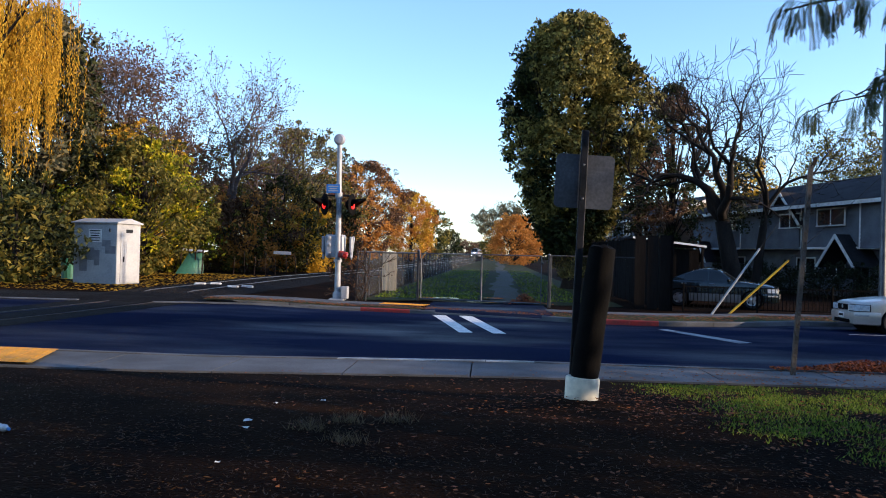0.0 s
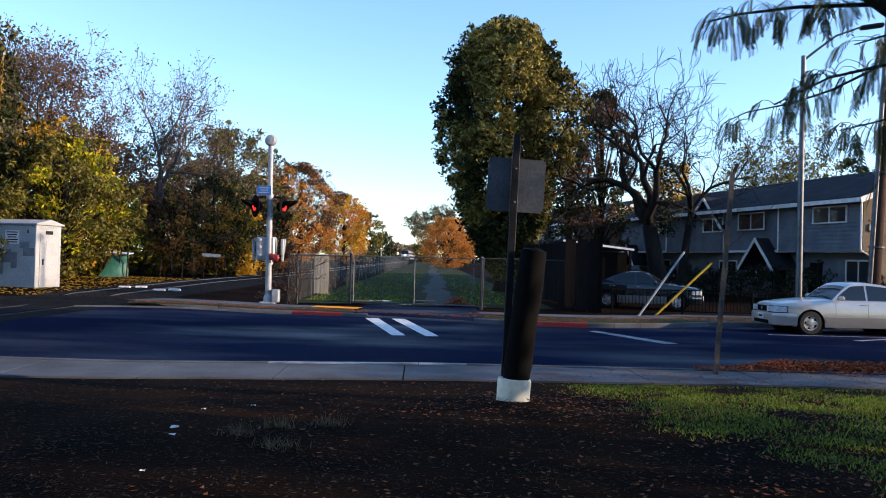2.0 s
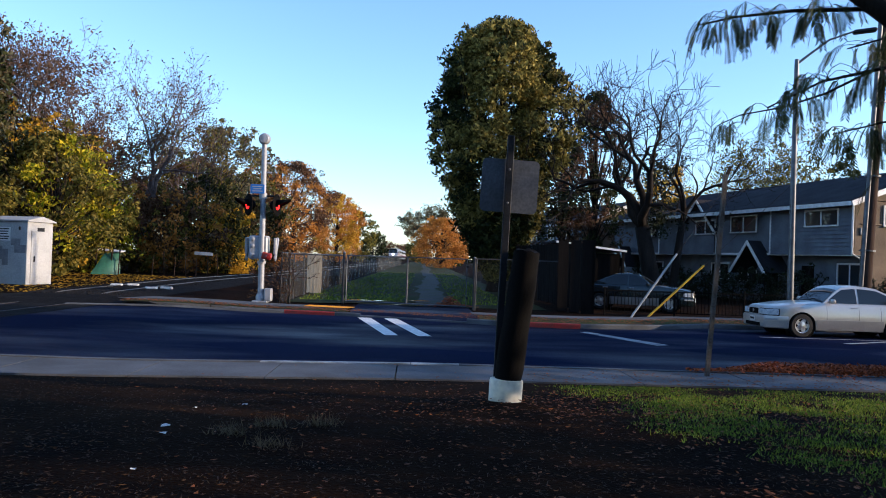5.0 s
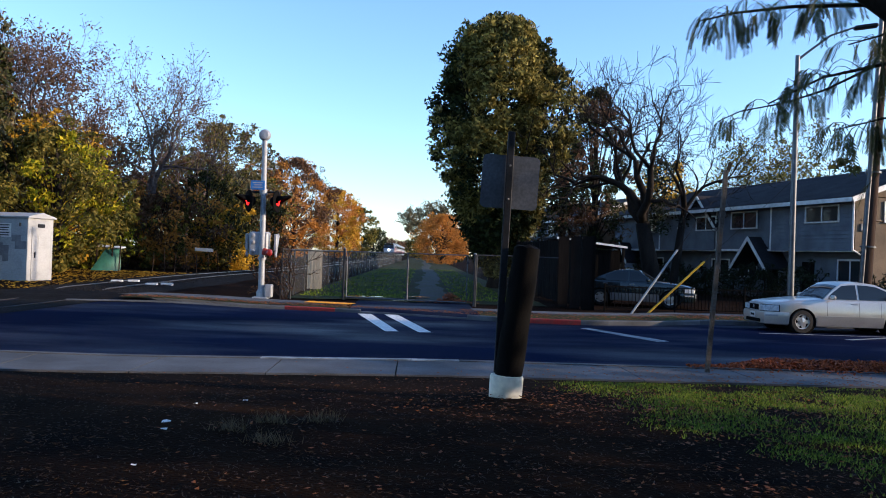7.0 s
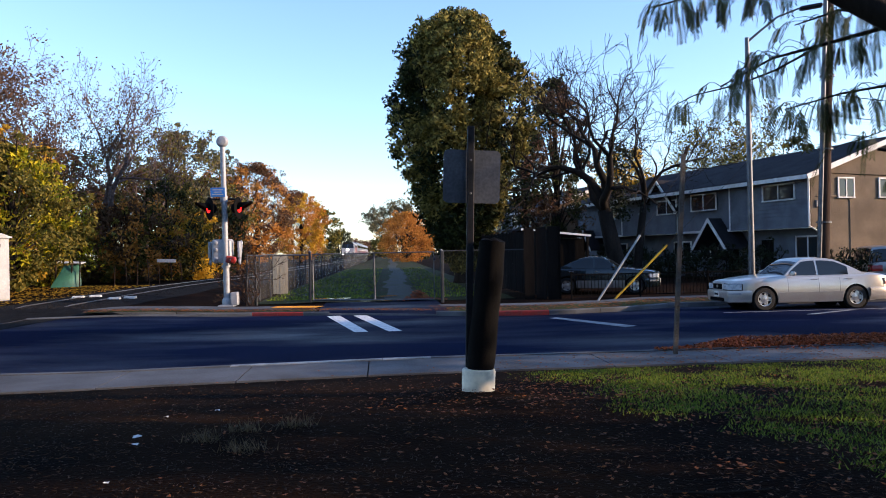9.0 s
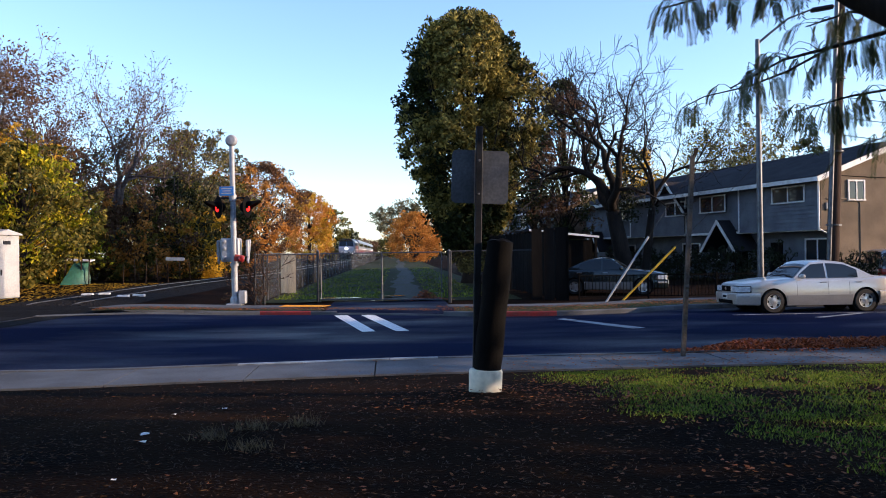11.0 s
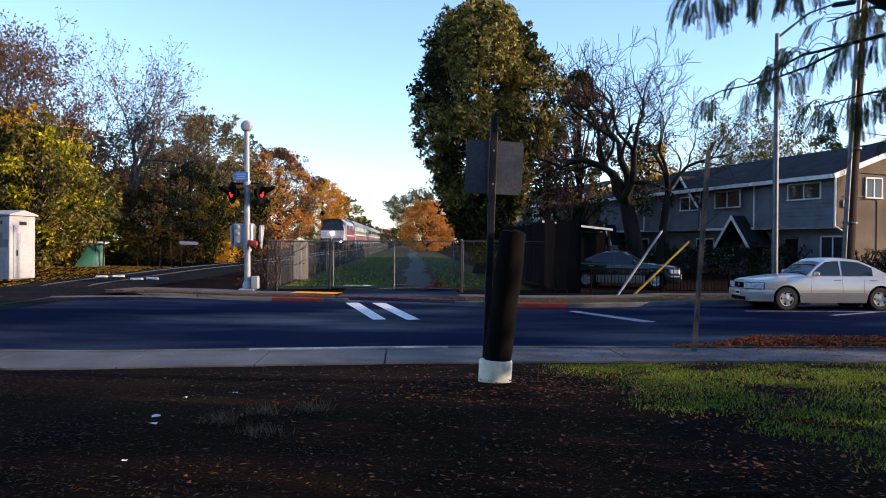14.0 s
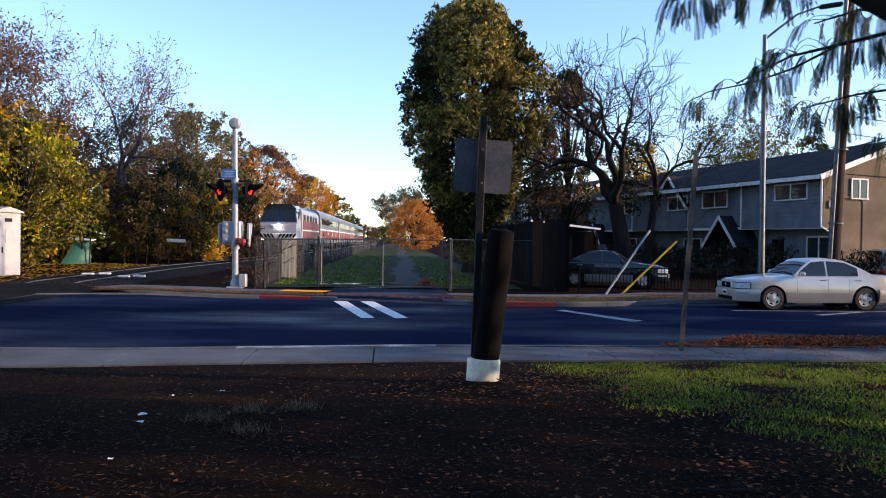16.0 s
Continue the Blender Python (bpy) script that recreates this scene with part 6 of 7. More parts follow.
def locomotive():
    t = thing("locomotive", "white and maroon diesel locomotive with striped nose, headlamp lit", "locomotive")
    w = 2.9
    # streamlined cab: nose low and slanted windshield
    prof = [(0.0, 1.35), (0.0, 1.9), (0.10, 2.45), (0.35, 2.62), (1.25, 3.78), (1.9, 3.98), (3.4, 4.0), (3.4, 1.35)]
    cab = Form()
    half = [1.30, 1.38, 1.40, 1.42, 1.12, 1.12, 1.2, 1.45]
    n = len(prof)
    pts = [(-h, y, z) for (y, z), h in zip(prof, half)] + [(h, y, z) for (y, z), h in zip(prof, half)]
    cab.add(pts, [tuple(range(n)), tuple(range(2 * n - 1, n - 1, -1))] + [(i, i + n, (i + 1) % n + n, (i + 1) % n) for i in range(n)])
    part("cab", cab, M["train_white"], t, "white cab nose")
    d = Vector((0, -0.79, 0.613))
    face = [Vector(q) + d * 0.02 for q in ((-1.37, 0.36, 2.64), (1.37, 0.36, 2.64), (1.15, 1.24, 3.77), (-1.15, 1.24, 3.77))]
    part("cab_face", Form().add(face + [q - d * 0.015 for q in face], [(0, 1, 2, 3), (0, 4, 5, 1), (1, 5, 6, 2), (2, 6, 7, 3), (3, 7, 4, 0)]), M["dark_car"], t, "dark blue cab front round the windshield")
    part("cab_roof", body_form(2.62, 3.35, 4.1, 1.05, 3.6, 0.55), M["dark_car"], t, "dark blue rounded cab roof")
    part("engine_body", body_form(w, 1.3, 4.02, 3.4, 17.2, 0.5), M["train_white"], t, "white upper body")
    part("roof", body_form(w * 0.82, 3.6, 4.1, 3.2, 17.0, 0.2), M["train_blue"], t, "dark blue roof")
    for s in (-1, 1):
        part("side_band", Form().box(0.03, 12.9, 1.5, pose(s * (w / 2 + 0.018), 10.6, 2.1)), M["train_red"], t, "maroon side band")
        part("side_stripe", Form().box(0.02, 13.5, 0.09, pose(s * (w / 2 + 0.04), 10.4, 2.05)), M["trim"], t)
        for i in range(5):
            part("vent", Form().box(0.03, 1.3, 0.5, pose(s * (w / 2 + 0.02), 5.0 + i * 2.4, 3.1)), M["dark_steel"], t)
        part("cab_side_window", Form().box(0.03, 0.8, 0.6, pose(s * 1.30, 2.5, 3.2, 0, s * 6, 0)), M["car_glass"], t)
        part("windshield", Form().add([(s * 0.06, 0.42, 2.68), (s * 1.32, 0.42, 2.68), (s * 1.14, 1.12, 3.58), (s * 0.06, 1.12, 3.58)], [(0, 1, 2, 3) if s > 0 else (3, 2, 1, 0)]), M["car_glass"], t).location = (0, -0.09, 0.03)
        part("ditch_lamp", Form().lathe([(0.11, 0), (0.1, 0.05), (0.02, 0.08)], pose(s * 1.12, -0.1, 1.22, 90, 0, 0), n=14), M["glow_white"], t, "lit ditch lamp")
        part("number_board", Form().box(0.5, 0.05, 0.2, pose(s * 0.6, 1.28, 3.83)), M["dark_steel"], t)
    part("window_mask", Form().prism([(-1.42, 2.62), (1.42, 2.62), (1.22, 3.72), (-1.22, 3.72)], 0.0, 0.02, Matrix(((1, 0, 0, 0), (0, 1, 0.776, -1.725), (0, 0, 1, 0), (0, 0, 0, 1)))), M["train_blue"], t, "dark blue band round the windshield")
    hl = part("headlamp", Form().lathe([(0.17, 0), (0.16, 0.07), (0.03, 0.1)], pose(0.0, -0.0, 2.3, 90, 0, 0), n=18), M["glow_white"], t, "bright lit headlamp")
    stripe = part("striped_pilot", Form().box(2.6, 0.08, 0.5, pose(0, -0.03, 1.5), 0.02), M["trim"], t, "white panel with slanting dark stripes")
    for i in range(9):
        s = -1 if i < 4 else 1
        part("stripe", Form().prism([(-0.085, -0.22), (0.085, -0.22), (0.085 + s * 0.26, 0.22), (-0.085 + s * 0.26, 0.22)], -0.09, -0.074, pose(-1.08 + i * 0.27, 0, 1.5)), M["black"], stripe)
    part("pilot", Form().prism([(-1.35, 0.25), (1.35, 0.25), (1.45, 1.25), (-1.45, 1.25)], -0.25, 0.6), M["dark_steel"], t)
    part("coupler", Form().box(0.3, 0.7, 0.3, pose(0, -0.5, 0.85), 0.05), M["rust"], t)
    part("frame", Form().box(2.5, 16.0, 0.5, pose(0, 9.0, 1.1)), M["dark_steel"], t)
    part("fuel_tank", Form().box(2.4, 4.5, 0.8, pose(0, 8.8, 0.7), 0.1), M["dark_steel"], t)
    for y in (2.6, 5.2, 12.4, 15.0):
        for s in (-1, 1):
            part("wheel", Form().lathe([(0.5, -0.06), (0.5, 0.06)], pose(s * 0.75, y, 0.5, 0, 90, 0), n=20), M["rust"], t)
    part("horn", Form().tube([(0.4, 2.3, 4.05), (0.4, 1.9, 4.12)], [0.03, 0.09], n=8), M["galv"], t)
    part("horn", Form().tube([(-0.6, 2.3, 4.05), (-0.6, 1.9, 4.12)], [0.03, 0.09], n=8), M["galv"], t)
    return t


def coach(label):
    c = thing("passenger_coach", label, "railway coach")
    w, L = 2.95, 25.0
    part("body", body_form(w, 0.9, 4.3, 0, L, 0.55), M["steel_side"], c, "silver coach body")
    part("roof", body_form(w * 0.8, 3.9, 4.36, 0.1, L - 0.1, 0.2), M["train_white"], c)
    for s in (-1, 1):
        x = s * (w / 2 + 0.018)
        part("side_band", Form().box(0.03, L - 0.4, 0.85, pose(x, L / 2, 1.75)), M["train_red"], c, "maroon side band")
        part("side_stripe", Form().box(0.03, L - 0.4, 0.12, pose(x, L / 2, 2.3)), M["trim"], c)
        for i in range(11):
            part("window", Form().box(0.03, 1.5, 0.62, pose(x, 2.6 + i * 2.0, 3.15)), M["car_glass"], c)
        for i in range(4):
            part("window", Form().box(0.03, 1.3, 0.4, pose(x + s * 0.02, 4.0 + i * 5.5, 1.85)), M["car_glass"], c)
        part("door", Form().box(0.03, 1.0, 2.1, pose(x + s * 0.004, 1.1, 2.2)), M["train_white"], c)
    part("diaphragm", Form().box(1.2, 0.5, 2.4, pose(0, -0.2, 2.3), 0.1), M["black"], c)
    part("underframe", Form().box(2.4, L - 5, 0.5, pose(0, L / 2, 0.75)), M["dark_steel"], c)
    for y in (2.6, 5.0, L - 5.0, L - 2.6):
        for s in (-1, 1):
            part("wheel", Form().lathe([(0.46, -0.06), (0.46, 0.06)], pose(s * 0.75, y, 0.46, 0, 90, 0), n=16), M["rust"], c)
    return c


def build_train():
    loco = locomotive()
    first = coach("silver and maroon passenger coach behind the locomotive")
    tagged(first, group="train coaches")
    cars = [first] + [copy_thing(first, Matrix()) for _ in range(3)]
    return [loco] + cars


def motions():
    """The train comes down the track at about seventeen metres a second."""
    offset = (0.0, 18.1, 43.7, 69.3, 94.9)
    turn = -math.degrees(math.atan(0.01))
    for ob, back in zip(TRAIN, offset):
        rows = []
        for t in range(17):
            y = 63.0 + 17.2 * (16 - t) + back
            rows.append((t, pose(rail_x(y), y, rise(rail_x(y), y) + 0.235, 0, 0, turn)))
        walk(ob, rows)


# ---------------------------------------------------------------- the tree overhead
def compound_leaf(form, rng, p, d, length):
    """A hanging leaf of many narrow leaflets in pairs."""
    pts, q, d = [], Vector(p), Vector(d).normalized()
    n = 11
    for i in range(n + 1):
        pts.append(q.copy())
        d = (d + Vector((0, 0, -0.16))).normalized()
        q = q + d * (length / n)
    form.tube([pts[0], pts[n // 2], pts[-1]], [0.004, 0.003, 0.0015], n=3, caps=False)
    side = d.cross(Vector((rng.uniform(-1, 1), rng.uniform(-1, 1), 0.2))).normalized()
    for i in range(2, n + 1):
        along_ = (pts[i] - pts[i - 1]).normalized()
        for s in (-1, 1):
            w = (side * s + along_ * 0.9 + Vector((0, 0, -0.35))).normalized()
            ln = 0.075 * rng.uniform(0.7, 1.2) * (1.15 - 0.4 * abs(i / n - 0.55))
            tip = pts[i] + w * ln
            b = w.cross(along_).normalized().cross(w) * 0.007
            m_ = pts[i] + w * ln * 0.5
            form.add([pts[i], m_ + b, tip, m_ - b], [(0, 1, 2, 3)])


def build_overhead_tree():
    rng = random.Random(77)
    x0, y0 = 7.3, 5.8
    t = thing("overhanging_tree", "near tree with a thick dark limb and hanging feathery leaves", "tree")
    z = land(x0, y0)
    part("trunk", Form().tube([(x0, y0, z - 0.2), (x0 - 0.05, y0, z + 0.3), (x0 - 0.1, y0 + 0.05, 1.6), (7.0, 6.0, 2.6), (7.1, 6.1, 4.2), (7.4, 6.3, 6.5)], [0.34, 0.27, 0.24, 0.22, 0.15, 0.07], n=14), M["bark"], t, smooth=True, fix=False)
    part("limb", Form().tube([(7.05, 6.0, 2.5), (6.4, 6.5, 3.14), (5.9, 6.9, 3.38), (5.35, 7.25, 3.8), (4.97, 7.5, 4.13), (4.66, 7.7, 4.4), (4.1, 8.0, 4.95), (3.2, 8.3, 5.6)], [0.2, 0.17, 0.145, 0.135, 0.13, 0.12, 0.09, 0.05], n=12), M["bark"], t, smooth=True, fix=False)
    paths = (
        ([(4.9, 7.6, 4.5), (4.4, 7.95, 4.55), (3.9, 8.3, 4.62), (3.4, 8.6, 4.62), (3.1, 8.8, 4.58)], 0.03, 44),
        ([(5.45, 7.25, 3.92), (5.0, 7.55, 4.0), (4.6, 7.9, 3.93), (4.2, 8.2, 3.86), (3.75, 8.5, 3.62)], 0.03, 48),
        ([(5.7, 7.05, 3.65), (5.2, 7.45, 3.45), (4.7, 7.8, 3.4), (4.3, 8.1, 3.3)], 0.022, 36),
        ([(4.6, 7.9, 3.94), (4.2, 8.15, 3.72), (3.9, 8.4, 3.62), (3.5, 8.6, 3.55), (3.3, 8.75, 3.45)], 0.015, 9),
        ([(5.9, 6.85, 3.35), (5.5, 7.2, 3.15), (5.1, 7.55, 3.02), (4.8, 7.8, 2.9)], 0.014, 10),
        ([(6.2, 6.6, 3.1), (5.9, 7.0, 2.85), (5.5, 7.4, 2.7), (5.2, 7.7, 2.62)], 0.014, 7),
        ([(4.6, 7.7, 4.9), (3.9, 7.7, 5.2), (3.0, 7.6, 5.4), (2.0, 7.5, 5.6)], 0.04, 26),
        ([(5.0, 7.45, 4.1), (5.2, 8.0, 4.3), (5.2, 8.6, 4.5), (5.0, 9.2, 4.5)], 0.03, 24),
    )
    crown = Form()
    for pts, r, count in paths:
        pts = [Vector(p) for p in pts]
        n = len(pts)
        part("branch", Form().tube(pts, [r * (1 - 0.75 * i / (n - 1)) for i in range(n)], n=7), M["bark"], t, smooth=True, fix=False)
        for i in range(count):
            k = rng.uniform(0.25, 1.0) * (n - 1)
            a = min(n - 2, int(k))
            p = pts[a].lerp(pts[a + 1], k - a)
            out = Vector((rng.uniform(-0.8, 0.5), rng.uniform(-0.7, 0.7), rng.uniform(-0.5, 0.35)))
            tw = p + out * rng.uniform(0.1, 0.35)
            crown.tube([p, (p + tw) / 2 + Vector((0, 0, 0.02)), tw], [0.006, 0.004, 0.003], n=3, caps=False)
            for _ in range(rng.randint(1, 3)):
                compound_leaf(crown, rng, tw, out + Vector((rng.uniform(-0.5, 0.5), rng.uniform(-0.5, 0.5), -0.5)), rng.uniform(0.2, 0.38))
    # extra crown added out of view above the picture, to shade the ground
    for i in range(1300):
        p = Vector((2.0 + rng.gauss(0, 4.2), 3.0 + rng.gauss(0, 3.2), 7.8 + rng.gauss(0, 0.9)))
        if p.z < 6.9 or p.y > 9:
            continue
        for _ in range(3):
            compound_leaf(crown, rng, p + Vector((rng.uniform(-0.4, 0.4), rng.uniform(-0.4, 0.4), rng.uniform(-0.2, 0.2))), Vector((rng.uniform(-1, 1), rng.uniform(-1, 1), 0.2)), 0.45)
    part("crown", crown, M["leaf_near"], t)


# ---------------------------------------------------------------- ground cover
def flakes(name, mat, spots, size, label, category, lift=0.01, thick=0.5, wide=0.55):
    """Small bent scraps lying on the ground."""
    f = Form()
    for x, y, s in spots:
        z = land(x, y) + lift
        a = random.uniform(0, 6.28)
        c, n_ = math.cos(a) * size * s, math.sin(a) * size * s
        t1, t2 = random.uniform(0, thick) * size, random.uniform(-0.2, thick) * size
        f.add([(x + c, y + n_, z + t1), (x - n_ * wide, y + c * wide, z), (x - c, y - n_, z + t2), (x + n_ * wide, y - c * wide, z + t1 * 0.5)], [(0, 1, 2, 3)])
    o = part(name, f, M[mat])
    return tagged(o, label, category, kind="stuff")


def grassy(x, y):
    """How far the turf covers the bare soil, from 0 to 1."""
    edge = 1.75 + (11.0 - y) * 0.30 + 1.1 * noise.noise((x * 0.6, y * 0.9, 1))
    return ease(-0.1, 0.9, x - edge) * ease(0, 0.25, along(INNER, x) - 0.1 - y)


def build_cover():
    rng = random.Random(5)
    f = Form()
    for _ in range(150000):
        x, y = rng.uniform(1.6, 9.5), 11.6 - 8.6 * rng.random() ** 1.2
        if x > y * 0.85 + 1.0 or rng.random() > grassy(x, y) * (0.5 + 0.9 * noise.noise((x * 1.3, y * 1.3, 9))):
            continue
        z, h, a = land(x, y), rng.uniform(0.012, 0.045), rng.uniform(0, 6.28)
        w, l = 0.008, rng.uniform(0.01, 0.06)
        c, s = math.cos(a), math.sin(a)
        f.add([(x - s * w, y + c * w, z - 0.005), (x + s * w, y - c * w, z - 0.005), (x + c * l, y + s * l, z + h)], [(0, 1, 2)])
    tagged(part("turf", f, M["grass"]), "short uneven turf with fallen leaves", "grass", kind="stuff")
    spots = []
    for _ in range(16000):
        y = 3.2 + 8.2 * rng.random()
        x = rng.uniform(-0.7, 0.75) * y
        spots.append((x, y, rng.uniform(0.4, 1.5)))
    flakes("wood_chips", "chip", spots, 0.022, "scattered wood chips and dry scraps on dark soil", "wood chips", wide=0.17)
    spots = []
    for _ in range(8000):
        y = 3.5 + 8.0 * rng.random()
        x = rng.uniform(-0.35, 0.75) * y
        near_base = 1.2 * math.exp(-((x - 2.0) ** 2 / 3.5 + (y - 9.2) ** 2 / 0.8)) + 0.22 * ease(-1.0, 3.5, x)
        if rng.random() < 0.08 + near_base:
            spots.append((x, y, rng.uniform(0.6, 1.3)))
    flakes("fallen_leaves", "litter", spots, 0.026, "brown fallen leaves scattered on soil and turf", "leaves", lift=0.02)
    spots = []
    for _ in range(7000):
        y = 3.3 + 8.0 * rng.random()
        x = rng.uniform(-0.55, 0.75) * y
        if noise.noise((x * 0.8, y * 1.4, 4)) > -0.05:
            spots.append((x, y, rng.uniform(0.5, 1.6)))
    flakes("straw", "straw", spots, 0.026, "thin scattered straw and dead grass stems", "straw", wide=0.06, thick=0.5)
    f = Form()
    for _ in range(17000):
        x = rng.uniform(4.6, 16)
        k = ease(4.9, 6.2, x)
        y = 13.3 + rng.gauss(0.35, 0.33) * (0.5 + 0.5 * k)
        z = max(0.02, (0.26 * k * math.exp(-((y - 13.6) / 0.45) ** 2)) * rng.random() ** 0.5 + (0.15 if y < 13.3 else 0.0))
        s, a = 0.034 * rng.uniform(0.6, 1.4), rng.uniform(0, 6.28)
        c, q = math.cos(a) * s, math.sin(a) * s
        f.add([(x + c, y + q, z + rng.uniform(0, 0.05)), (x - q * 0.6, y + c * 0.6, z + rng.uniform(0, 0.03)), (x - c, y - q, z + rng.uniform(0, 0.05)), (x + q * 0.6, y - c * 0.6, z)], [(0, 1, 2, 3)])
    tagged(part("leaf_drift", f, M["drift"]), "drift of russet leaves in the gutter", "leaves", kind="stuff")
    spots = []
    for _ in range(2600):
        x = rng.uniform(-9, 12)
        y = along(FAR, x) + (rng.uniform(0.2, 2.2) if x > 1.5 else rng.uniform(0.1, 1.0))
        spots.append((x, y, rng.uniform(0.7, 1.5)))
    flakes("fallen_leaves", "litter", spots, 0.045, "brown fallen leaves on the verge", "leaves", lift=0.05)
    spots = [(rng.uniform(-22, -10.8), rng.uniform(27, 44), rng.uniform(0.8, 1.6)) for _ in range(3500)]
    flakes("fallen_leaves", "leaf_gold", spots, 0.06, "yellow and brown leaves under the trees", "leaves", lift=0.03)
    f = Form()
    for _ in range(1500):
        x = rng.uniform(-3.0, 14)
        y = along(INNER, x) + 1.5 * rng.random() ** 1.7
        if rng.random() > 0.06 + 0.9 * ease(0.5, 5, x):
            continue
        z, q, a = rise(x, y) + 0.131, rng.uniform(0.012, 0.035), rng.uniform(0, 6.28)
        c, e = math.cos(a) * q, math.sin(a) * q
        f.add([(x + c, y + e, z + 0.01), (x - e * 0.6, y + c * 0.6, z), (x - c, y - e, z + 0.008), (x + e * 0.6, y - c * 0.6, z)], [(0, 1, 2, 3)])
    tagged(part("fallen_leaves", f, M["litter"]), "brown leaves blown on to the pavement", "leaves", kind="stuff")
    # puddles before the gate, with leaves heaped beside them
    for cx, cy, rx, ry in ((0.7, 28.9, 0.9, 0.28), (-0.2, 28.6, 0.55, 0.12), (-1.9, 30.4, 0.8, 0.3), (0.2, 31.5, 0.5, 0.3)):
        f = Form()
        ring = [(cx + rx * math.cos(k * 0.42) * (1 + 0.35 * noise.noise((math.cos(k * 0.42), math.sin(k * 0.42), cx))), cy + ry * math.sin(k * 0.42) * (1 + 0.35 * noise.noise((math.cos(k * 0.42), math.sin(k * 0.42), cx + 4)))) for k in range(15)]
        f.add([(a, b, land(cx, cy) + 0.085) for a, b in ring], [tuple(range(15))])
        tagged(part("puddle", f, M["puddle"]), "shallow still puddle on the worn lane", "puddle", "puddles", "structure")
    f = Form()
    for _ in range(420):
        a, r = rng.uniform(0, 6.28), abs(rng.gauss(0, 0.42))
        x, y = 1.35 + r * math.cos(a), 29.3 + r * 0.6 * math.sin(a)
        z = land(x, y) + 0.05 + 0.35 * math.exp(-(r / 0.4) ** 2) * rng.random()
        s, a = 0.06, rng.uniform(0, 6.28)
        c, q = math.cos(a) * s, math.sin(a) * s
        f.add([(x + c, y + q, z + 0.03), (x - q, y + c, z), (x - c, y - q, z + rng.uniform(0, 0.05)), (x + q, y - c, z)], [(0, 1, 2, 3)])
    tagged(part("leaf_heap", f, M["drift"]), "small heap of orange-brown leaves inside the gate", "leaves", kind="stuff")
    # lane grass tufts
    f = Form()
    for _ in range(9000):
        y = 31 + 60 * rng.random() ** 1.6
        w = rng.uniform(0.2, 8.5)
        if 4.2 < w < 6.2:
            continue
        x = lane_x(y) + 4.4 + w
        z, h, a = land(x, y) + 0.02, rng.uniform(0.04, 0.1), rng.uniform(0, 6.28)
        c, s = math.cos(a), math.sin(a)
        f.add([(x - s * 0.03, y + c * 0.03, z), (x + s * 0.03, y - c * 0.03, z), (x + c * 0.05, y + s * 0.05, z + h)], [(0, 1, 2)])
    tagged(part("lane_grass", f, M["grass"]), "rough grass in the lane", "grass", kind="stuff")
    # pale tufts of dry grass on the bare soil
    for i, (x, y) in enumerate(((-0.85, 7.8), (-1.33, 7.67), (-1.2, 6.9), (-1.6, 7.3))):
        f = Form()
        for _ in range(90):
            a, l, h = rng.uniform(0, 6.28), rng.uniform(0.03, 0.16), rng.uniform(0.04, 0.13)
            bx, by = x + rng.gauss(0, 0.1), y + rng.gauss(0, 0.06)
            z = land(bx, by)
            c, s = math.cos(a), math.sin(a)
            f.add([(bx - s * 0.004, by + c * 0.004, z), (bx + s * 0.004, by - c * 0.004, z), (bx + c * l, by + s * l, z + h)], [(0, 1, 2)])
        tagged(part("dry_grass_tuft", f, M["dry_grass"]), "small tuft of dry pale grass", "grass tuft", "tufts on the soil", "stuff")
    # litter on the soil
    b = thing("plastic_bottle", "crumpled pale blue plastic bottle lying on the soil", "bottle", pose(-4.2, 6.75, land(-4.2, 6.75) + 0.035, 90, 0, 62))
    part("bottle_body", Form().lathe([(0.02, -0.1), (0.034, -0.095), (0.035, -0.02), (0.031, 0.0), (0.035, 0.02), (0.034, 0.06), (0.014, 0.095)], n=14), M["lens_clear"], b, smooth=True)
    part("cap", Form().lathe([(0.015, 0.095), (0.015, 0.115)], n=10), M["blue_sign"], b)
    for x, y, s in ((-2.25, 7.5, 0.8), (-2.15, 7.15, 0.6), (-1.75, 8.7, 0.5), (-2.2, 8.4, 0.45), (-2.0, 6.0, 0.4)):
        f = Form().grid([[(x + 0.05 * s * i - 0.05, y + 0.04 * s * j, land(x, y) + 0.01 + 0.03 * s * rng.random()) for i in range(3)] for j in range(3)])
        tagged(part("paper_scrap", f, M["trim"]), "crumpled white paper scrap on the soil", "litter", "scraps on the soil")
    st = thing("stick", "dark fallen stick on the soil", "stick")
    part("shaft", Form().tube([(1.9, 5.2, land(1.9, 5.2) + 0.02), (2.2, 5.15, land(2.2, 5.15) + 0.025), (2.6, 5.2, land(2.6, 5.2) + 0.015)], [0.015, 0.012, 0.008], n=6), M["bark"], st)


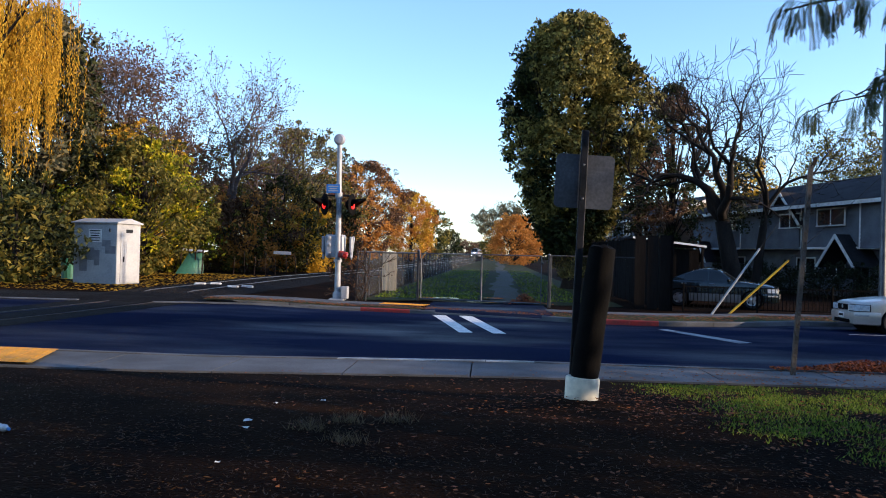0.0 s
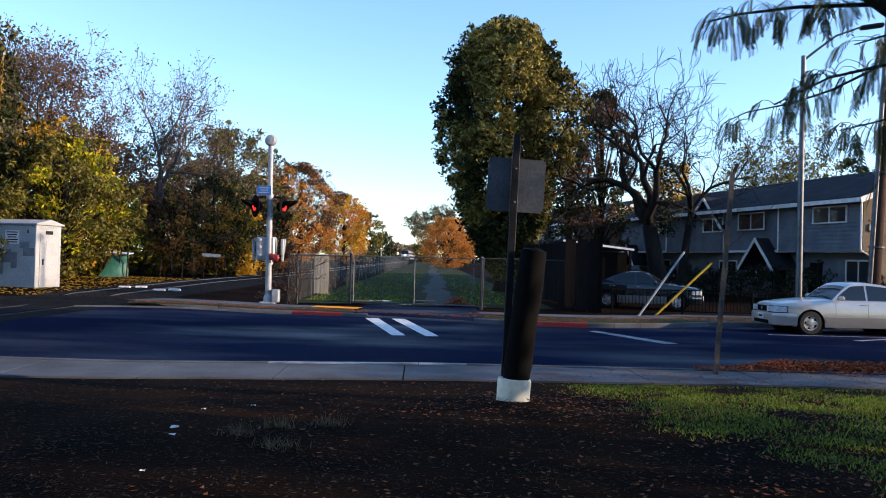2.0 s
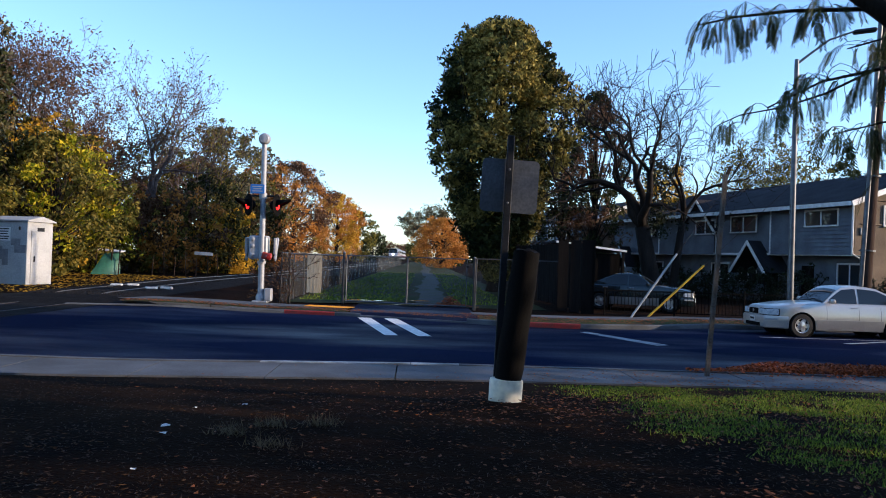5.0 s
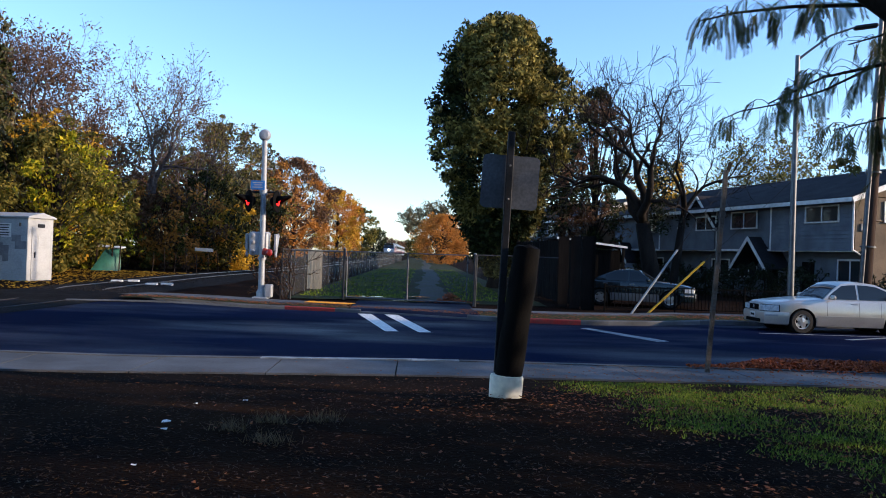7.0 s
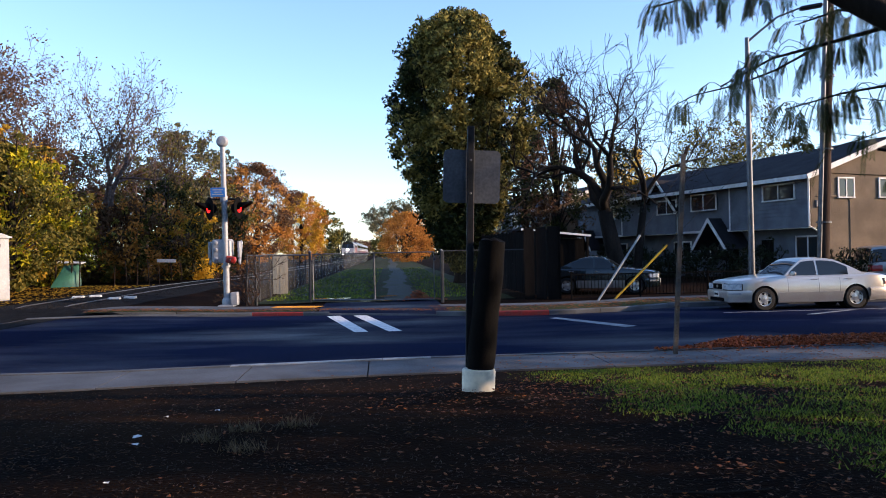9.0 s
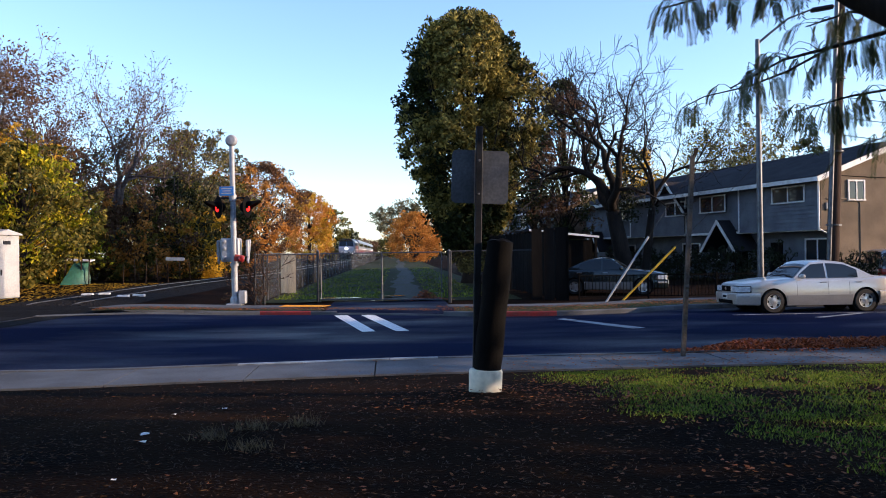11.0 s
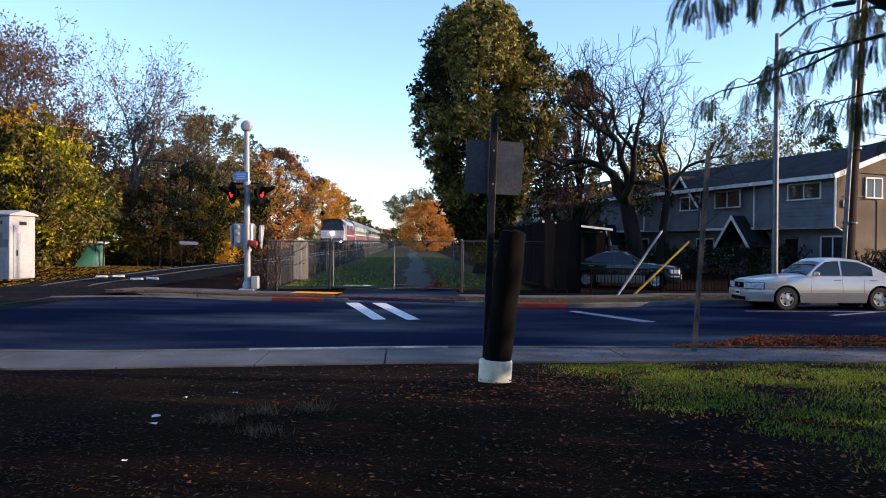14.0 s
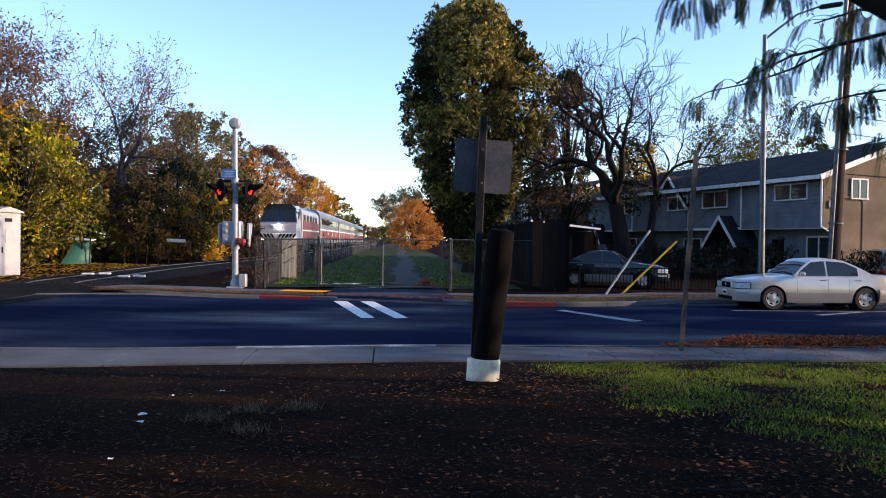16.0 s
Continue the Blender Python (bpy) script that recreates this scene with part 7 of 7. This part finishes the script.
def willow(x, y, height, seed):
    """Long twigs hang in curtains from arching limbs."""
    rng = random.Random(seed)
    t = thing("willow", "weeping willow with long golden hanging twigs", "tree", pose(x, y, land(x, y) - 0.1))
    f, g, lm = Form(), Form(), Form()
    f.tube([(0, 0, -0.2), (0, 0, 2.5), (0.2, 0, 6.0)], [0.5, 0.38, 0.3], n=10)
    for i in range(26):
        a, r = rng.uniform(0, 6.28), rng.uniform(1.5, 5.2)
        top = height * rng.uniform(0.75, 1.0)
        p = [Vector((0.2, 0, 5.5)), Vector((math.cos(a) * r * 0.4, math.sin(a) * r * 0.4, top * 0.85)), Vector((math.cos(a) * r * 0.8, math.sin(a) * r * 0.8, top)), Vector((math.cos(a) * r, math.sin(a) * r, top - 0.8))]
        lm.tube(p, [0.14, 0.09, 0.05, 0.02], n=6, caps=False)
        for k in range(26):
            s = rng.uniform(0.3, 1.0) * 2.99
            j = int(s)
            q = p[j].lerp(p[j + 1], s - j) + Vector((rng.gauss(0, 0.35), rng.gauss(0, 0.35), 0))
            ln = rng.uniform(2.5, 6.5)
            end = q + Vector((rng.uniform(-0.3, 0.3), rng.uniform(-0.3, 0.3), -ln))
            g.tube([q, end], [0.008, 0.004], n=3, caps=False)
            n = int(ln * 13)
            for u in range(n):
                c = q.lerp(end, (u + rng.random()) / n) + Vector((rng.gauss(0, 0.06), rng.gauss(0, 0.06), 0))
                d = Vector((rng.uniform(-0.5, 0.5), rng.uniform(-0.5, 0.5), -1)).normalized() * 0.09
                e = d.cross(Vector((rng.uniform(-1, 1), rng.uniform(-1, 1), 0.1))).normalized() * 0.022
                g.add([c - d, c + e, c + d, c - e], [(0, 1, 2, 3)])
    part("trunk", f, M["bark"], t, smooth=True, fix=False)
    tagged(part("limb", lm, M["bark"], t, smooth=True, fix=False), kind="stuff")
    part("crown", g, M["leaf_gold"], t)


build_ground()
build_pavements()
lane_ground()
build_track()
build_markings()
build_signal()
build_near_posts()
build_fences()
build_poles()
build_cabinet()
build_houses()
build_cars()
TRAIN = build_train()
build_overhead_tree()
build_trees()
build_cover()
motions()
